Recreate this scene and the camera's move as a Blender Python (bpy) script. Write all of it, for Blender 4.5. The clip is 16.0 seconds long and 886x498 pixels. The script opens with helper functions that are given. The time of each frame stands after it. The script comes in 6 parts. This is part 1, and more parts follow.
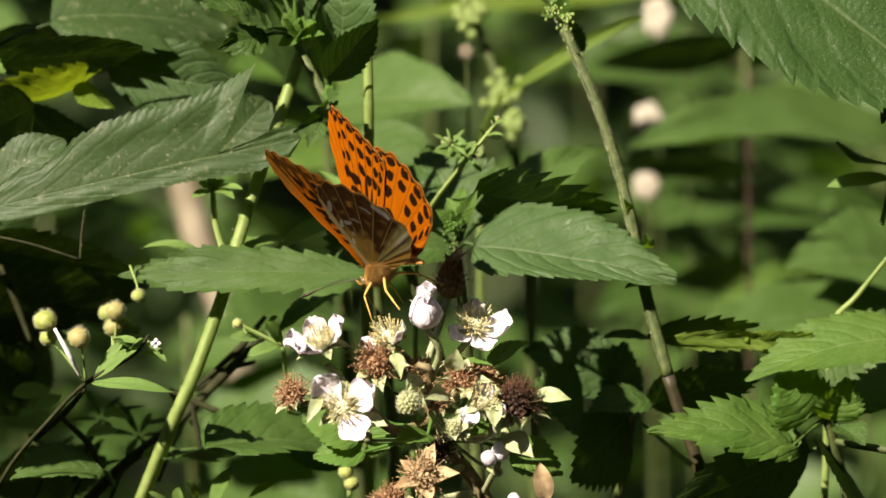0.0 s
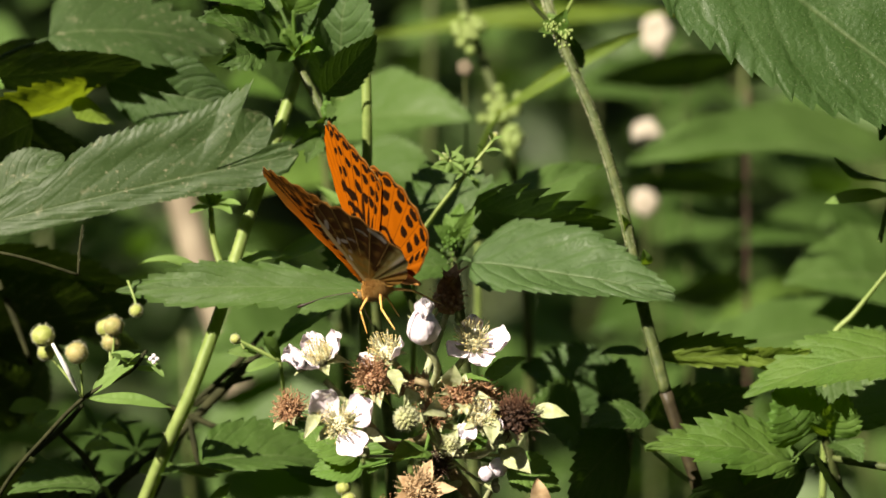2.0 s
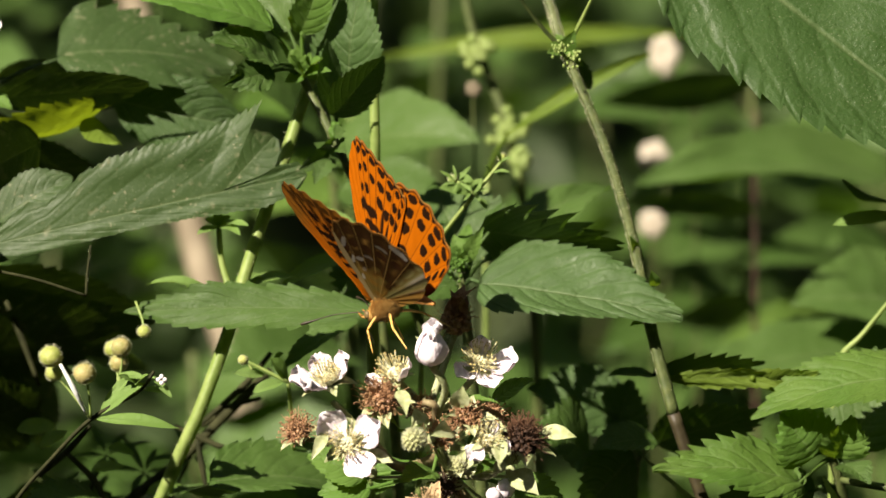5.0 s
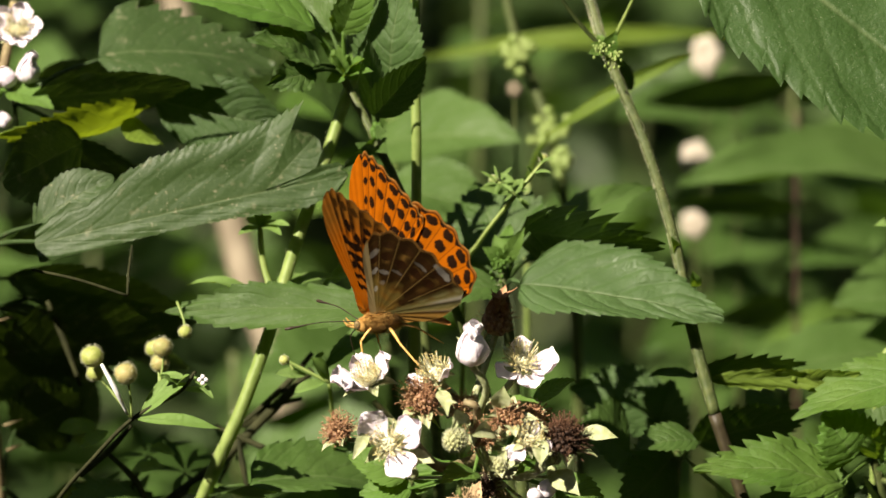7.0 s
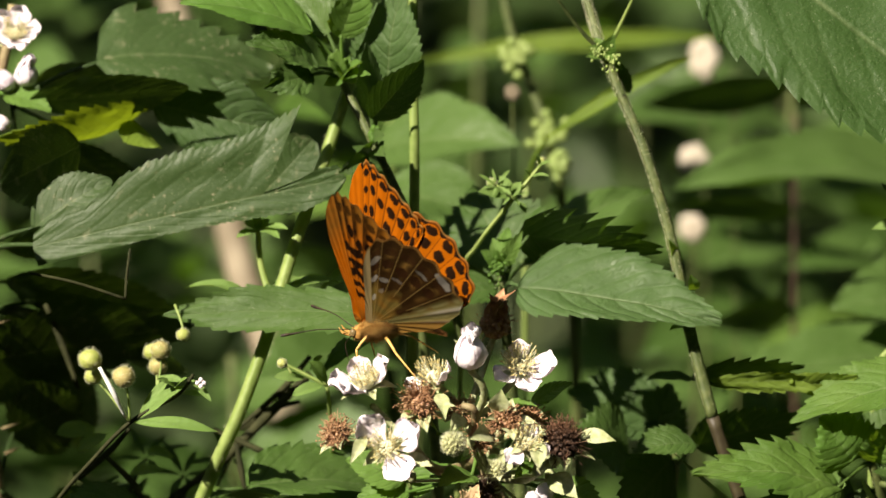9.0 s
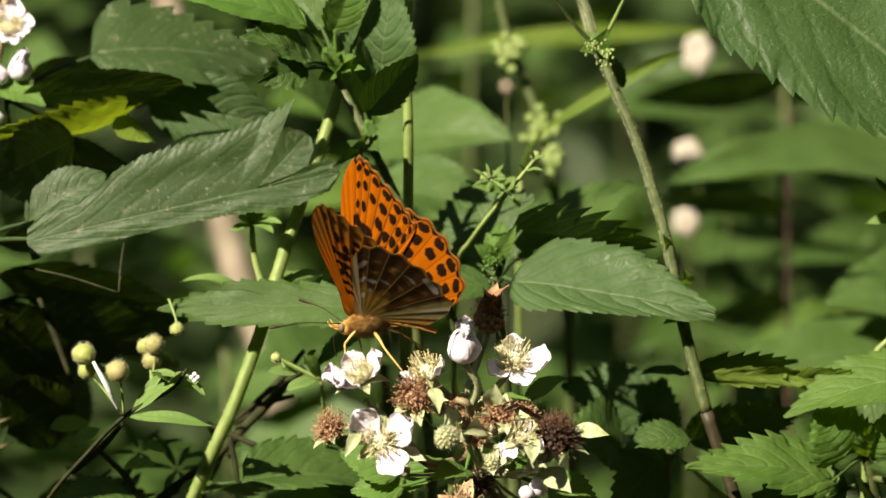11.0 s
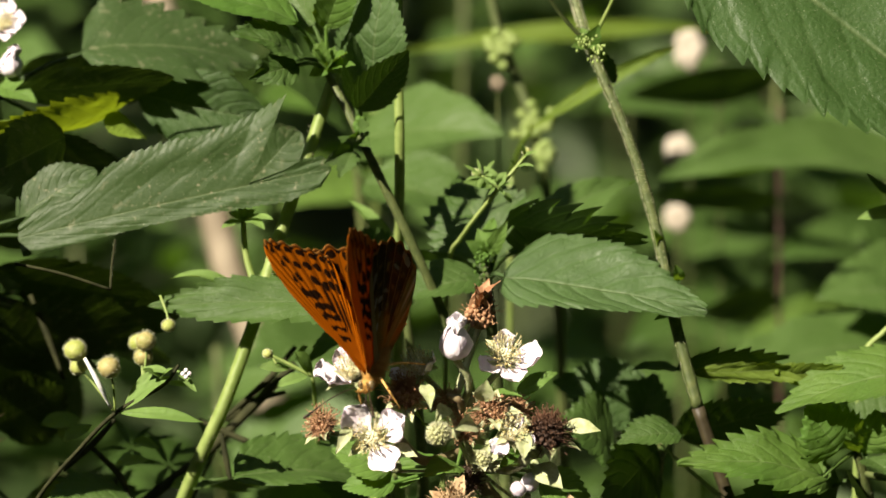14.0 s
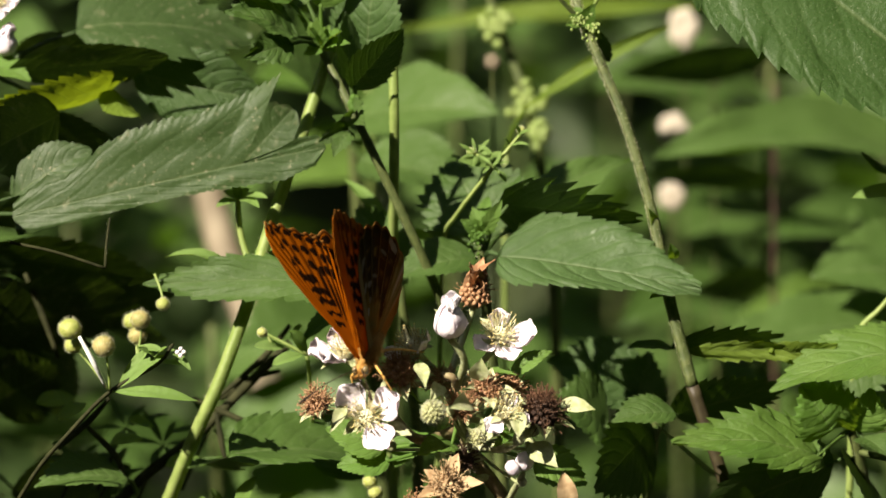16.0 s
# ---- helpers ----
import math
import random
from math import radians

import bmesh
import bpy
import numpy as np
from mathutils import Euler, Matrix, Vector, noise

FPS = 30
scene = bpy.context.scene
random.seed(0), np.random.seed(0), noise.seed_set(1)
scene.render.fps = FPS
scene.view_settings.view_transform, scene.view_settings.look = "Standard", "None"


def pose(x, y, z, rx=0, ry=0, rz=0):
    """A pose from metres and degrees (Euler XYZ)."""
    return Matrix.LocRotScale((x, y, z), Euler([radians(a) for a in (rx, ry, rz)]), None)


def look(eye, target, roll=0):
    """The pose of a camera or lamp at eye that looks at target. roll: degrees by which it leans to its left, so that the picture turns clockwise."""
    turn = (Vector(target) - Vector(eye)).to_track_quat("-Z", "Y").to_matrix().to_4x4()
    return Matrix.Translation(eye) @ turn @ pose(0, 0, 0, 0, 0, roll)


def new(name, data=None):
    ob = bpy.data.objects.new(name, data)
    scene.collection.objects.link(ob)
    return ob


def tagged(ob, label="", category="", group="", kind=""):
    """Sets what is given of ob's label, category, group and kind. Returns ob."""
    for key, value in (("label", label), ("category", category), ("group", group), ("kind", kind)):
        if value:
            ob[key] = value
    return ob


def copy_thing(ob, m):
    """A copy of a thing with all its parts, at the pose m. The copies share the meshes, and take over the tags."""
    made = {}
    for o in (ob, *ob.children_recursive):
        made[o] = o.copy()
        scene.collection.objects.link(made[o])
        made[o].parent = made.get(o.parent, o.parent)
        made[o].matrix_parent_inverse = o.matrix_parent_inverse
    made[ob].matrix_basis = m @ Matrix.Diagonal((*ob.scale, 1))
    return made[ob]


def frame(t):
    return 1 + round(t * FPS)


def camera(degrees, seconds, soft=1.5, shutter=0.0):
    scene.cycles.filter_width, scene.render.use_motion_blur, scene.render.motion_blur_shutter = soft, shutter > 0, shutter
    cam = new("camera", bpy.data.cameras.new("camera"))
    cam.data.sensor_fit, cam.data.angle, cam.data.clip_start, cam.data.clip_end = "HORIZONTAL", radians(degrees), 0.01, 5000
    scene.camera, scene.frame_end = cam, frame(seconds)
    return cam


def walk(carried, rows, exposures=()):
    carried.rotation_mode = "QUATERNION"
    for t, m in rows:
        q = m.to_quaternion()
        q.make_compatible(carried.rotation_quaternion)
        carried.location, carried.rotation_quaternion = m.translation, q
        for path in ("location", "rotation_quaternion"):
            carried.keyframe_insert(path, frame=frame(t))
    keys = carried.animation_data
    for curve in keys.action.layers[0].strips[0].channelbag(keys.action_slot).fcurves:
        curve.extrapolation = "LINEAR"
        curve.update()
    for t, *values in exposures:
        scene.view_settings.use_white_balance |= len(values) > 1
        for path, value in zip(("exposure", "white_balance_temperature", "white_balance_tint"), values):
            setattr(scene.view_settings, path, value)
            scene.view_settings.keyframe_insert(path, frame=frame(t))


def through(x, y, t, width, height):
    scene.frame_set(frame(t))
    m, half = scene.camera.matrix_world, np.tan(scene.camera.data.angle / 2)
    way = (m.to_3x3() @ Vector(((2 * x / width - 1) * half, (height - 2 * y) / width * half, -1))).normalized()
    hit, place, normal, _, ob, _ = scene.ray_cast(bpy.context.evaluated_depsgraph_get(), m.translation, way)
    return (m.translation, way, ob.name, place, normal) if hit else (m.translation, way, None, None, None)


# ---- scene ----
# ---- camera: a long lens on a hand-held camera, turning a little ----
UNIT = 0.00014          # one plan unit on the flower's plane, in metres
REACH = 1.5             # from the lens to the flower
DOWN = radians(10)
AHEAD = Vector((0, math.cos(DOWN), -math.sin(DOWN)))
UP = Vector((0, math.sin(DOWN), math.cos(DOWN)))
EYE = Vector((0, 0, 0.9)) - AHEAD * REACH


def spot(x, y, d=0.0):
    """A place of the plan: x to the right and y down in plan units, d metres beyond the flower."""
    k = UNIT * (REACH + d) / REACH
    return EYE + AHEAD * (REACH + d) + Vector(((x - 784) * k, 0, 0)) + UP * ((441 - y) * k)


cam = camera(8.37, 16.0, soft=1.5, shutter=0.0)
cam.data.dof.use_dof = True
cam.data.dof.focus_distance = 1.467
cam.data.dof.aperture_fstop = 13.0

SWAY = [(0.0, 0.0, 0.0, 0.0), (0.5, -12.7, 2.6, 0.07), (1.0, -12.5, 11.2, 0.06), (1.5, -8.0, 16.6, 0.1), (2.0, -3.5, 28.1, 0.12),
        (2.5, -7.1, 39.0, 0.1), (3.0, -7.8, 51.5, 0.1), (3.5, -13.4, 65.0, 0.15), (3.8, -17.5, 68.5, 0.16), (6.0, 58.7, 63.0, 0.18),
        (6.5, 79.4, 63.0, 0.16), (7.0, 83.5, 65.8, 0.16), (7.5, 86.0, 63.1, 0.16), (8.0, 90.5, 65.4, 0.17), (8.5, 88.0, 66.4, 0.16),
        (9.0, 80.0, 71.5, 0.17), (11.5, 66.6, 57.5, 0.18)]
SWAY += [(12.0, 63.3, 52.1, 0.14), (12.5, 58.1, 45.6, 0.14), (13.0, 56.1, 45.8, 0.16), (13.5, 53.2, 51.3, 0.17), (14.0, 53.7, 54.6, 0.15),
         (14.5, 48.5, 59.5, 0.14), (15.0, 46.3, 55.7, 0.17), (15.5, 42.6, 36.9, 0.17), (16.0, 44.0, 16.8, 0.16)]
walk(cam, [(t, look(EYE, spot(784 - a, 441 - c), roll)) for t, a, c, roll in SWAY], exposures=[(0.0, 1.38, 7300, 12), (16.0, 1.38, 7300, 12)])

# ---- light: high sun over the camera's left shoulder, open sky ----
TO_SUN = Vector((-0.53, -0.55, 0.645)).normalized()
world = bpy.data.worlds.new("sky")
world.use_nodes = True
scene.world = world
wn = world.node_tree
sky = wn.nodes.new("ShaderNodeTexSky")
sky.sky_type, sky.sun_disc = "NISHITA", False
sky.sun_elevation = math.asin(TO_SUN.z)
sky.sun_rotation = math.atan2(TO_SUN.x, TO_SUN.y)
wn.links.new(sky.outputs[0], wn.nodes["Background"].inputs[0])
wn.nodes["Background"].inputs[1].default_value = 0.034
sun = new("sun", bpy.data.lights.new("sun", "SUN"))
sun.data.energy, sun.data.angle, sun.data.color = 5.0, radians(0.53), (1.0, 0.95, 0.86)
sun.matrix_world = look(TO_SUN * 20, (0, 0, 0))


# ---- materials ----
class Nodes:
    """A few short ways to add nodes to a material."""

    def __init__(self, name):
        self.mat = bpy.data.materials.new(name)
        self.mat.use_nodes = True
        self.t = self.mat.node_tree
        self.bsdf = self.t.nodes["Principled BSDF"]
        self.out = self.t.nodes["Material Output"]

    def add(self, kind, *ins, **props):
        n = self.t.nodes.new("ShaderNode" + kind)
        for k, v in props.items():
            if k == "operation":
                n.operation = v
            elif k == "attribute_name":
                n.attribute_name = v
            elif k == "blend_type":
                n.blend_type = v
            elif k == "data_type":
                n.data_type = v
            elif k == "feature":
                n.feature = v
        for i, v in enumerate(ins):
            if v is not None:
                self.put(n.inputs[i], v)
        return n

    def put(self, socket, v):
        if hasattr(v, "is_output"):
            self.t.links.new(v, socket)
        else:
            socket.default_value = v

    def math(self, op, a, b=0.0, c=None):
        return self.add("Math", a, b, c, operation=op).outputs[0]

    def mix(self, f, a, b):
        n = self.t.nodes.new("ShaderNodeMix")
        n.data_type = "RGBA"
        self.put(n.inputs[0], f)
        self.put(n.inputs[6], a)
        self.put(n.inputs[7], b)
        return n.outputs[2]

    def noise(self, scale, detail=3.0, coord=None):
        n = self.t.nodes.new("ShaderNodeTexNoise")
        n.inputs["Scale"].default_value, n.inputs["Detail"].default_value = scale, detail
        self.t.links.new(coord if coord else self.place(), n.inputs["Vector"])
        return n.outputs[0]

    def place(self):
        return self.add("NewGeometry").outputs["Position"]

    def step(self, v, lo, hi):
        n = self.t.nodes.new("ShaderNodeMapRange")
        n.interpolation_type = "SMOOTHSTEP"
        self.put(n.inputs[0], v)
        n.inputs[1].default_value, n.inputs[2].default_value = lo, hi
        return n.outputs[0]

    def bump(self, h, dist, strength=1.0):
        n = self.t.nodes.new("ShaderNodeBump")
        n.inputs["Strength"].default_value, n.inputs["Distance"].default_value = strength, dist
        self.t.links.new(h, n.inputs["Height"])
        return n.outputs[0]

    def done(self, colour, rough=0.5, normal=None, through=0.0, glow=None, spec=0.5):
        b = self.bsdf
        self.put(b.inputs["Base Color"], colour)
        self.put(b.inputs["Roughness"], rough)
        self.put(b.inputs["Specular IOR Level"], spec)
        if normal:
            self.t.links.new(normal, b.inputs["Normal"])
        if through:
            tr = self.t.nodes.new("ShaderNodeBsdfTranslucent")
            self.put(tr.inputs[0], glow if glow is not None else colour)
            if normal:
                self.t.links.new(normal, tr.inputs[1])
            m = self.t.nodes.new("ShaderNodeMixShader")
            m.inputs[0].default_value = through
            self.t.links.new(b.outputs[0], m.inputs[1])
            self.t.links.new(tr.outputs[0], m.inputs[2])
            self.t.links.new(m.outputs[0], self.out.inputs[0])
        return self.mat


def rgb(r, g, b):
    return (r, g, b, 1.0)


def leaf_material(name, dark, light, glow, through=0.3, rough=0.5, pairs=7.0, slant=1.5, specks=0.0, relief=0.00014):
    """Leaf with a pale midrib, sunken side veins that follow the blade, puckered between them, with marks of wear."""
    n = Nodes(name)
    uv = n.add("UVMap").outputs[0]
    sep = n.add("SeparateXYZ", uv)
    u, v = sep.outputs[0], sep.outputs[1]
    av = n.math("ABSOLUTE", n.math("SUBTRACT", n.math("MULTIPLY", v, 2.0), 1.0))
    wob = n.math("MULTIPLY", n.noise(150.0, 2.0), 0.36)
    lean = n.math("MULTIPLY", n.math("POWER", av, 1.25), slant)
    run = n.math("ADD", n.math("SUBTRACT", n.math("MULTIPLY", u, pairs), lean), wob)
    near = n.math("ABSOLUTE", n.math("SUBTRACT", n.math("FRACT", run), 0.5))
    side = n.math("SUBTRACT", 1.0, n.step(near, 0.0, 0.22))
    thin = n.math("SUBTRACT", 1.0, n.step(near, 0.0, 0.05))
    mid = n.math("SUBTRACT", 1.0, n.step(av, 0.0, 0.045))
    # creases between the small puckers, uneven in size
    warp = n.add("VectorMath", n.place(), n.add("VectorMath", n.add("TexNoise", None, None, 160.0).outputs[1], (0.0016, 0.0016, 0.0016), operation="MULTIPLY").outputs[0], operation="ADD").outputs[0]
    net = n.t.nodes.new("ShaderNodeTexVoronoi")
    net.feature = "DISTANCE_TO_EDGE"
    net.inputs["Scale"].default_value = 430.0
    n.t.links.new(warp, net.inputs["Vector"])
    pucker = n.step(net.outputs[0], 0.0, 0.34)
    rnd = n.add("ObjectInfo").outputs["Random"]
    tone = n.math("ADD", n.math("MULTIPLY", n.noise(60.0, 5.0), 0.85), n.math("MULTIPLY", rnd, 0.35))
    col = n.mix(n.step(tone, 0.25, 0.85), dark, light)
    pale = n.mix(0.55, light, rgb(0.17, 0.21, 0.10))
    col = n.mix(n.math("MULTIPLY", n.math("MULTIPLY", mid, n.noise(190.0, 2.0)), 0.85), col, pale)
    col = n.mix(n.math("MULTIPLY", n.math("MULTIPLY", thin, n.noise(150.0, 2.0)), 0.15), col, pale)
    col = n.mix(n.math("MULTIPLY", n.step(n.noise(1700.0, 2.0), 0.52, 0.75), 0.25), col, pale)
    hair = n.t.nodes.new("ShaderNodeTexVoronoi")
    hair.inputs["Scale"].default_value = 1150.0
    n.t.links.new(n.place(), hair.inputs["Vector"])
    base = n.math("MULTIPLY", n.math("SUBTRACT", 1.0, n.step(hair.outputs[0], 0.10, 0.24)), n.step(n.noise(420.0, 2.0), 0.45, 0.62))
    col = n.mix(n.math("MULTIPLY", base, 0.5), col, rgb(0.22, 0.26, 0.15))
    if specks:
        fleck = n.math("MULTIPLY", n.step(n.noise(900.0, 3.0), 0.60, 0.72), n.step(n.noise(120.0, 3.0), 0.50, 0.62))
        worn = n.math("MULTIPLY", n.step(n.noise(300.0, 5.0), 0.60, 0.70), 0.35)
        col = n.mix(n.math("MULTIPLY", n.math("ADD", fleck, worn), specks), col, rgb(0.34, 0.31, 0.20))
    h = n.math("ADD", n.math("MULTIPLY", n.noise(420.0, 6.0), 0.55), n.math("MULTIPLY", pucker, 0.32))
    h = n.math("ADD", h, n.math("MULTIPLY", base, 0.12))
    h = n.math("SUBTRACT", h, n.math("ADD", n.math("MULTIPLY", side, 0.75), n.math("MULTIPLY", mid, 0.8)))
    nrm = n.bump(h, relief, 0.9)
    r = n.math("ADD", rough, n.math("MULTIPLY", n.noise(330.0, 3.0), 0.22))
    return n.done(col, r, nrm, through, n.mix(n.math("MULTIPLY", n.math("MAXIMUM", mid, thin), 0.4), glow, rgb(0.12, 0.2, 0.03)), 0.27)


def plain(name, a, b, rough=0.6, scale=400.0, through=0.0, glow=None, relief=0.0002, spec=0.4):
    n = Nodes(name)
    f = n.noise(scale, 4.0)
    wide = n.noise(scale * 0.12, 2.0)
    col = n.mix(n.step(n.math("ADD", n.math("MULTIPLY", f, 0.6), n.math("MULTIPLY", wide, 0.4)), 0.35, 0.65), a, b)
    return n.done(col, rough, n.bump(f, relief), through, glow, spec)


NETTLE = leaf_material("nettle leaf", rgb(0.030, 0.066, 0.011), rgb(0.056, 0.104, 0.024), rgb(0.10, 0.22, 0.012), 0.20, 0.40, 7.0, 2.3, relief=0.00015)
QUILTED = leaf_material("quilted nettle leaf", rgb(0.025, 0.057, 0.012), rgb(0.046, 0.088, 0.026), rgb(0.10, 0.22, 0.012), 0.18, 0.38, 7.0, 2.3, relief=0.00026)
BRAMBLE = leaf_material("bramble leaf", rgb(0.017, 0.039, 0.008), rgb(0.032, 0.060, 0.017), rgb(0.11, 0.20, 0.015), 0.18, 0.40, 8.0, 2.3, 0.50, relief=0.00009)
FRESH = leaf_material("fresh nettle leaf", rgb(0.046, 0.105, 0.014), rgb(0.085, 0.150, 0.028), rgb(0.16, 0.30, 0.015), 0.26, 0.40, 7.0, 2.3, relief=0.00022)
YOUNG = leaf_material("young leaf", rgb(0.07, 0.16, 0.025), rgb(0.12, 0.22, 0.045), rgb(0.22, 0.36, 0.02), 0.42, 0.45, 6.0, 1.4)
# Brighter, yellower leaf colours, painted as if the sun shone through.
SUNLIT = leaf_material("sunlit leaf", rgb(0.10, 0.17, 0.020), rgb(0.15, 0.23, 0.030), rgb(0.25, 0.34, 0.015), 0.5, 0.45, 8.0, 1.8)
CLEAVER = leaf_material("cleavers leaf", rgb(0.10, 0.19, 0.035), rgb(0.16, 0.26, 0.07), rgb(0.24, 0.36, 0.04), 0.35, 0.5, 1.0, 0.0)
STEM = plain("green stem", rgb(0.19, 0.27, 0.07), rgb(0.29, 0.37, 0.12), 0.5, 300.0, 0.3, rgb(0.28, 0.38, 0.06))
HAIRY = plain("hairy olive stem", rgb(0.042, 0.062, 0.016), rgb(0.082, 0.102, 0.030), 0.6, 500.0)
# Stem colour darkened to stand in for the shade low in the tangle.
SHADESTEM = plain("shade-dark stem", rgb(0.016, 0.018, 0.008), rgb(0.034, 0.036, 0.015), 0.8, 400.0, spec=0.1)
RUDDY = plain("brown bramble stem", rgb(0.14, 0.10, 0.05), rgb(0.24, 0.20, 0.10), 0.65, 500.0)
HAIR = plain("pale hair", rgb(0.42, 0.45, 0.28), rgb(0.55, 0.55, 0.38), 0.6, 800.0, 0.3, rgb(0.5, 0.5, 0.3))
PETAL = plain("bramble petal", rgb(0.82, 0.72, 0.82), rgb(0.92, 0.90, 0.92), 0.6, 420.0, 0.3, rgb(0.8, 0.7, 0.75), 0.0006)
SEPAL = plain("downy sepal", rgb(0.26, 0.30, 0.13), rgb(0.44, 0.46, 0.28), 0.75, 700.0, 0.15, rgb(0.4, 0.42, 0.2))
STAMEN = plain("stamen", rgb(0.66, 0.64, 0.42), rgb(0.78, 0.76, 0.56), 0.6, 900.0, 0.2, rgb(0.6, 0.6, 0.35))
ANTHER = plain("anther", rgb(0.36, 0.28, 0.10), rgb(0.55, 0.46, 0.20), 0.7, 900.0)
DRY = plain("withered stamen", rgb(0.20, 0.09, 0.04), rgb(0.36, 0.21, 0.11), 0.75, 700.0)
# Darker copy of the withered stamen; paints shade on heads and one stem.
DARK = plain("shade-dark withered stamen", rgb(0.03, 0.016, 0.011), rgb(0.075, 0.04, 0.025), 0.75, 700.0)
RUST = plain("rusty withered stamen", rgb(0.035, 0.016, 0.008), rgb(0.11, 0.048, 0.022), 0.75, 700.0)
PAPER = plain("dry papery sepal", rgb(0.36, 0.23, 0.12), rgb(0.52, 0.38, 0.22), 0.75, 500.0, 0.2, rgb(0.5, 0.3, 0.12))
FRUIT = plain("unripe drupelet", rgb(0.24, 0.10, 0.07), rgb(0.34, 0.22, 0.11), 0.4, 600.0)
GREENFRUIT = plain("green drupelet", rgb(0.26, 0.28, 0.12), rgb(0.38, 0.38, 0.2), 0.55, 700.0)
BURR = plain("cleavers burr", rgb(0.24, 0.29, 0.06), rgb(0.34, 0.36, 0.11), 0.6, 700.0, 0.1, rgb(0.4, 0.4, 0.1))
BURRBROWN = plain("ripening burr", rgb(0.20, 0.20, 0.06), rgb(0.30, 0.25, 0.10), 0.6, 700.0)
CREAM = plain("far faded petal", rgb(0.30, 0.26, 0.20), rgb(0.42, 0.38, 0.31), 0.7, 200.0)
DRYSTALK = plain("dry stalk", rgb(0.125, 0.10, 0.065), rgb(0.215, 0.18, 0.125), 0.75, 120.0)
SILVER = plain("bleached stalk", rgb(0.62, 0.64, 0.62), rgb(0.75, 0.76, 0.74), 0.4, 500.0)
SOIL = plain("leaf mould", rgb(0.035, 0.028, 0.016), rgb(0.085, 0.065, 0.035), 0.9, 30.0, relief=0.01)


# ---- mesh helpers ----
def part(name, bm, material, parent=None, label=""):
    me = bpy.data.meshes.new(name)
    bm.to_mesh(me)
    bm.free()
    me.materials.append(material)
    for p in me.polygons:
        p.use_smooth = True
    ob = new(name, me)
    if parent:
        ob.parent = parent
    if label:
        ob["label"] = label
    return ob


def thing(name, label, category, group="", at=None):
    ob = new(name)
    ob.empty_display_size = 0.02
    if at is not None:
        ob.location = at
    return tagged(ob, label, category, group)


def curve_points(pts, n):
    """n + 1 points on a smooth curve through pts."""
    pts = [Vector(p) for p in pts]
    if len(pts) == 2:
        return [pts[0].lerp(pts[1], i / n) for i in range(n + 1)]
    out = []
    m = len(pts) - 1
    for i in range(n + 1):
        s = i / n * m
        k = min(int(s), m - 1)
        f = s - k
        p1, p2 = pts[k], pts[k + 1]
        p0 = pts[k - 1] if k else p1 * 2 - p2
        p3 = pts[k + 2] if k + 2 <= m else p2 * 2 - p1
        out.append(0.5 * (2 * p1 + (p2 - p0) * f + (2 * p0 - 5 * p1 + 4 * p2 - p3) * f * f + (3 * p1 - p0 - 3 * p2 + p3) * f * f * f))
    return out


def tube_into(bm, pts, radii, sides=10, n=24, square=0.0, knobs=0.0):
    """A round or ribbed tube along a smooth curve; radii from start to end."""
    c = curve_points(pts, n)
    rings = []
    ref = Vector((0.31, 0.87, 0.2))
    for i, p in enumerate(c):
        t = (c[min(i + 1, n)] - c[max(i - 1, 0)]).normalized()
        a = t.cross(ref).normalized()
        b = t.cross(a)
        f = i / n * (len(radii) - 1)
        k = min(int(f), len(radii) - 2)
        r = radii[k] + (radii[k + 1] - radii[k]) * (f - k)
        r *= 1 + knobs * noise.noise(p * 900)
        ring = []
        for j in range(sides):
            w = 2 * math.pi * j / sides
            rr = r * (1 + square * math.cos(4 * w))
            ring.append(bm.verts.new(p + a * (rr * math.cos(w)) + b * (rr * math.sin(w))))
        rings.append(ring)
    for i in range(n):
        for j in range(sides):
            bm.faces.new((rings[i][j], rings[i][(j + 1) % sides], rings[i + 1][(j + 1) % sides], rings[i + 1][j]))
    for ring, back in ((rings[0], True), (rings[-1], False)):
        bm.faces.new(ring[::-1] if back else ring)
    return c


def stem(name, pts, radii, material, parent, label="", sides=12, n=40, square=0.0, knobs=0.0):
    bm = bmesh.new()
    tube_into(bm, pts, radii, sides, n, square, knobs)
    bm.normal_update()
    return part(name, bm, material, parent, label)


def to_ground(p, lean=(0.0, 0.0)):
    """Points that lead a stem from p down to the soil."""
    return [Vector((p.x + lean[0] * k, p.y + lean[1] * k, p.z * (1 - k) - (0.01 if k == 1 else 0))) for k in (0.035, 0.12, 0.38, 1.0)]


def spike_into(bm, p, q, r):
    """A three-sided hair from p to q."""
    d = (q - p).normalized()
    a = d.orthogonal().normalized()
    b = d.cross(a)
    base = [bm.verts.new(p + (a * math.cos(w) + b * math.sin(w)) * r) for w in (0, 2.1, 4.2)]
    tip = bm.verts.new(q)
    for i in range(3):
        bm.faces.new((base[i], base[(i + 1) % 3], tip))


def hairs(pts, radius, count, length, parent, seed, thick=0.00006, span=(0.0, 1.0), material=None):
    """Short bristles along a stem, one mesh."""
    rng = random.Random(seed)
    c = curve_points(pts, 60)
    bm = bmesh.new()
    for _ in range(count):
        s = (span[0] + (span[1] - span[0]) * rng.random()) * 59
        k = int(s)
        p = c[k].lerp(c[k + 1], s - k)
        t = (c[k + 1] - c[k]).normalized()
        a = t.orthogonal().normalized()
        a.rotate(Matrix.Rotation(rng.uniform(0, 6.283), 3, t))
        q = p + a * (radius + length * rng.uniform(0.5, 1.1)) + t * length * rng.uniform(-0.4, 0.4)
        spike_into(bm, p + a * radius * 0.9, q, thick)
    return tagged(part("hairs", bm, material or HAIR, parent), kind="stuff")


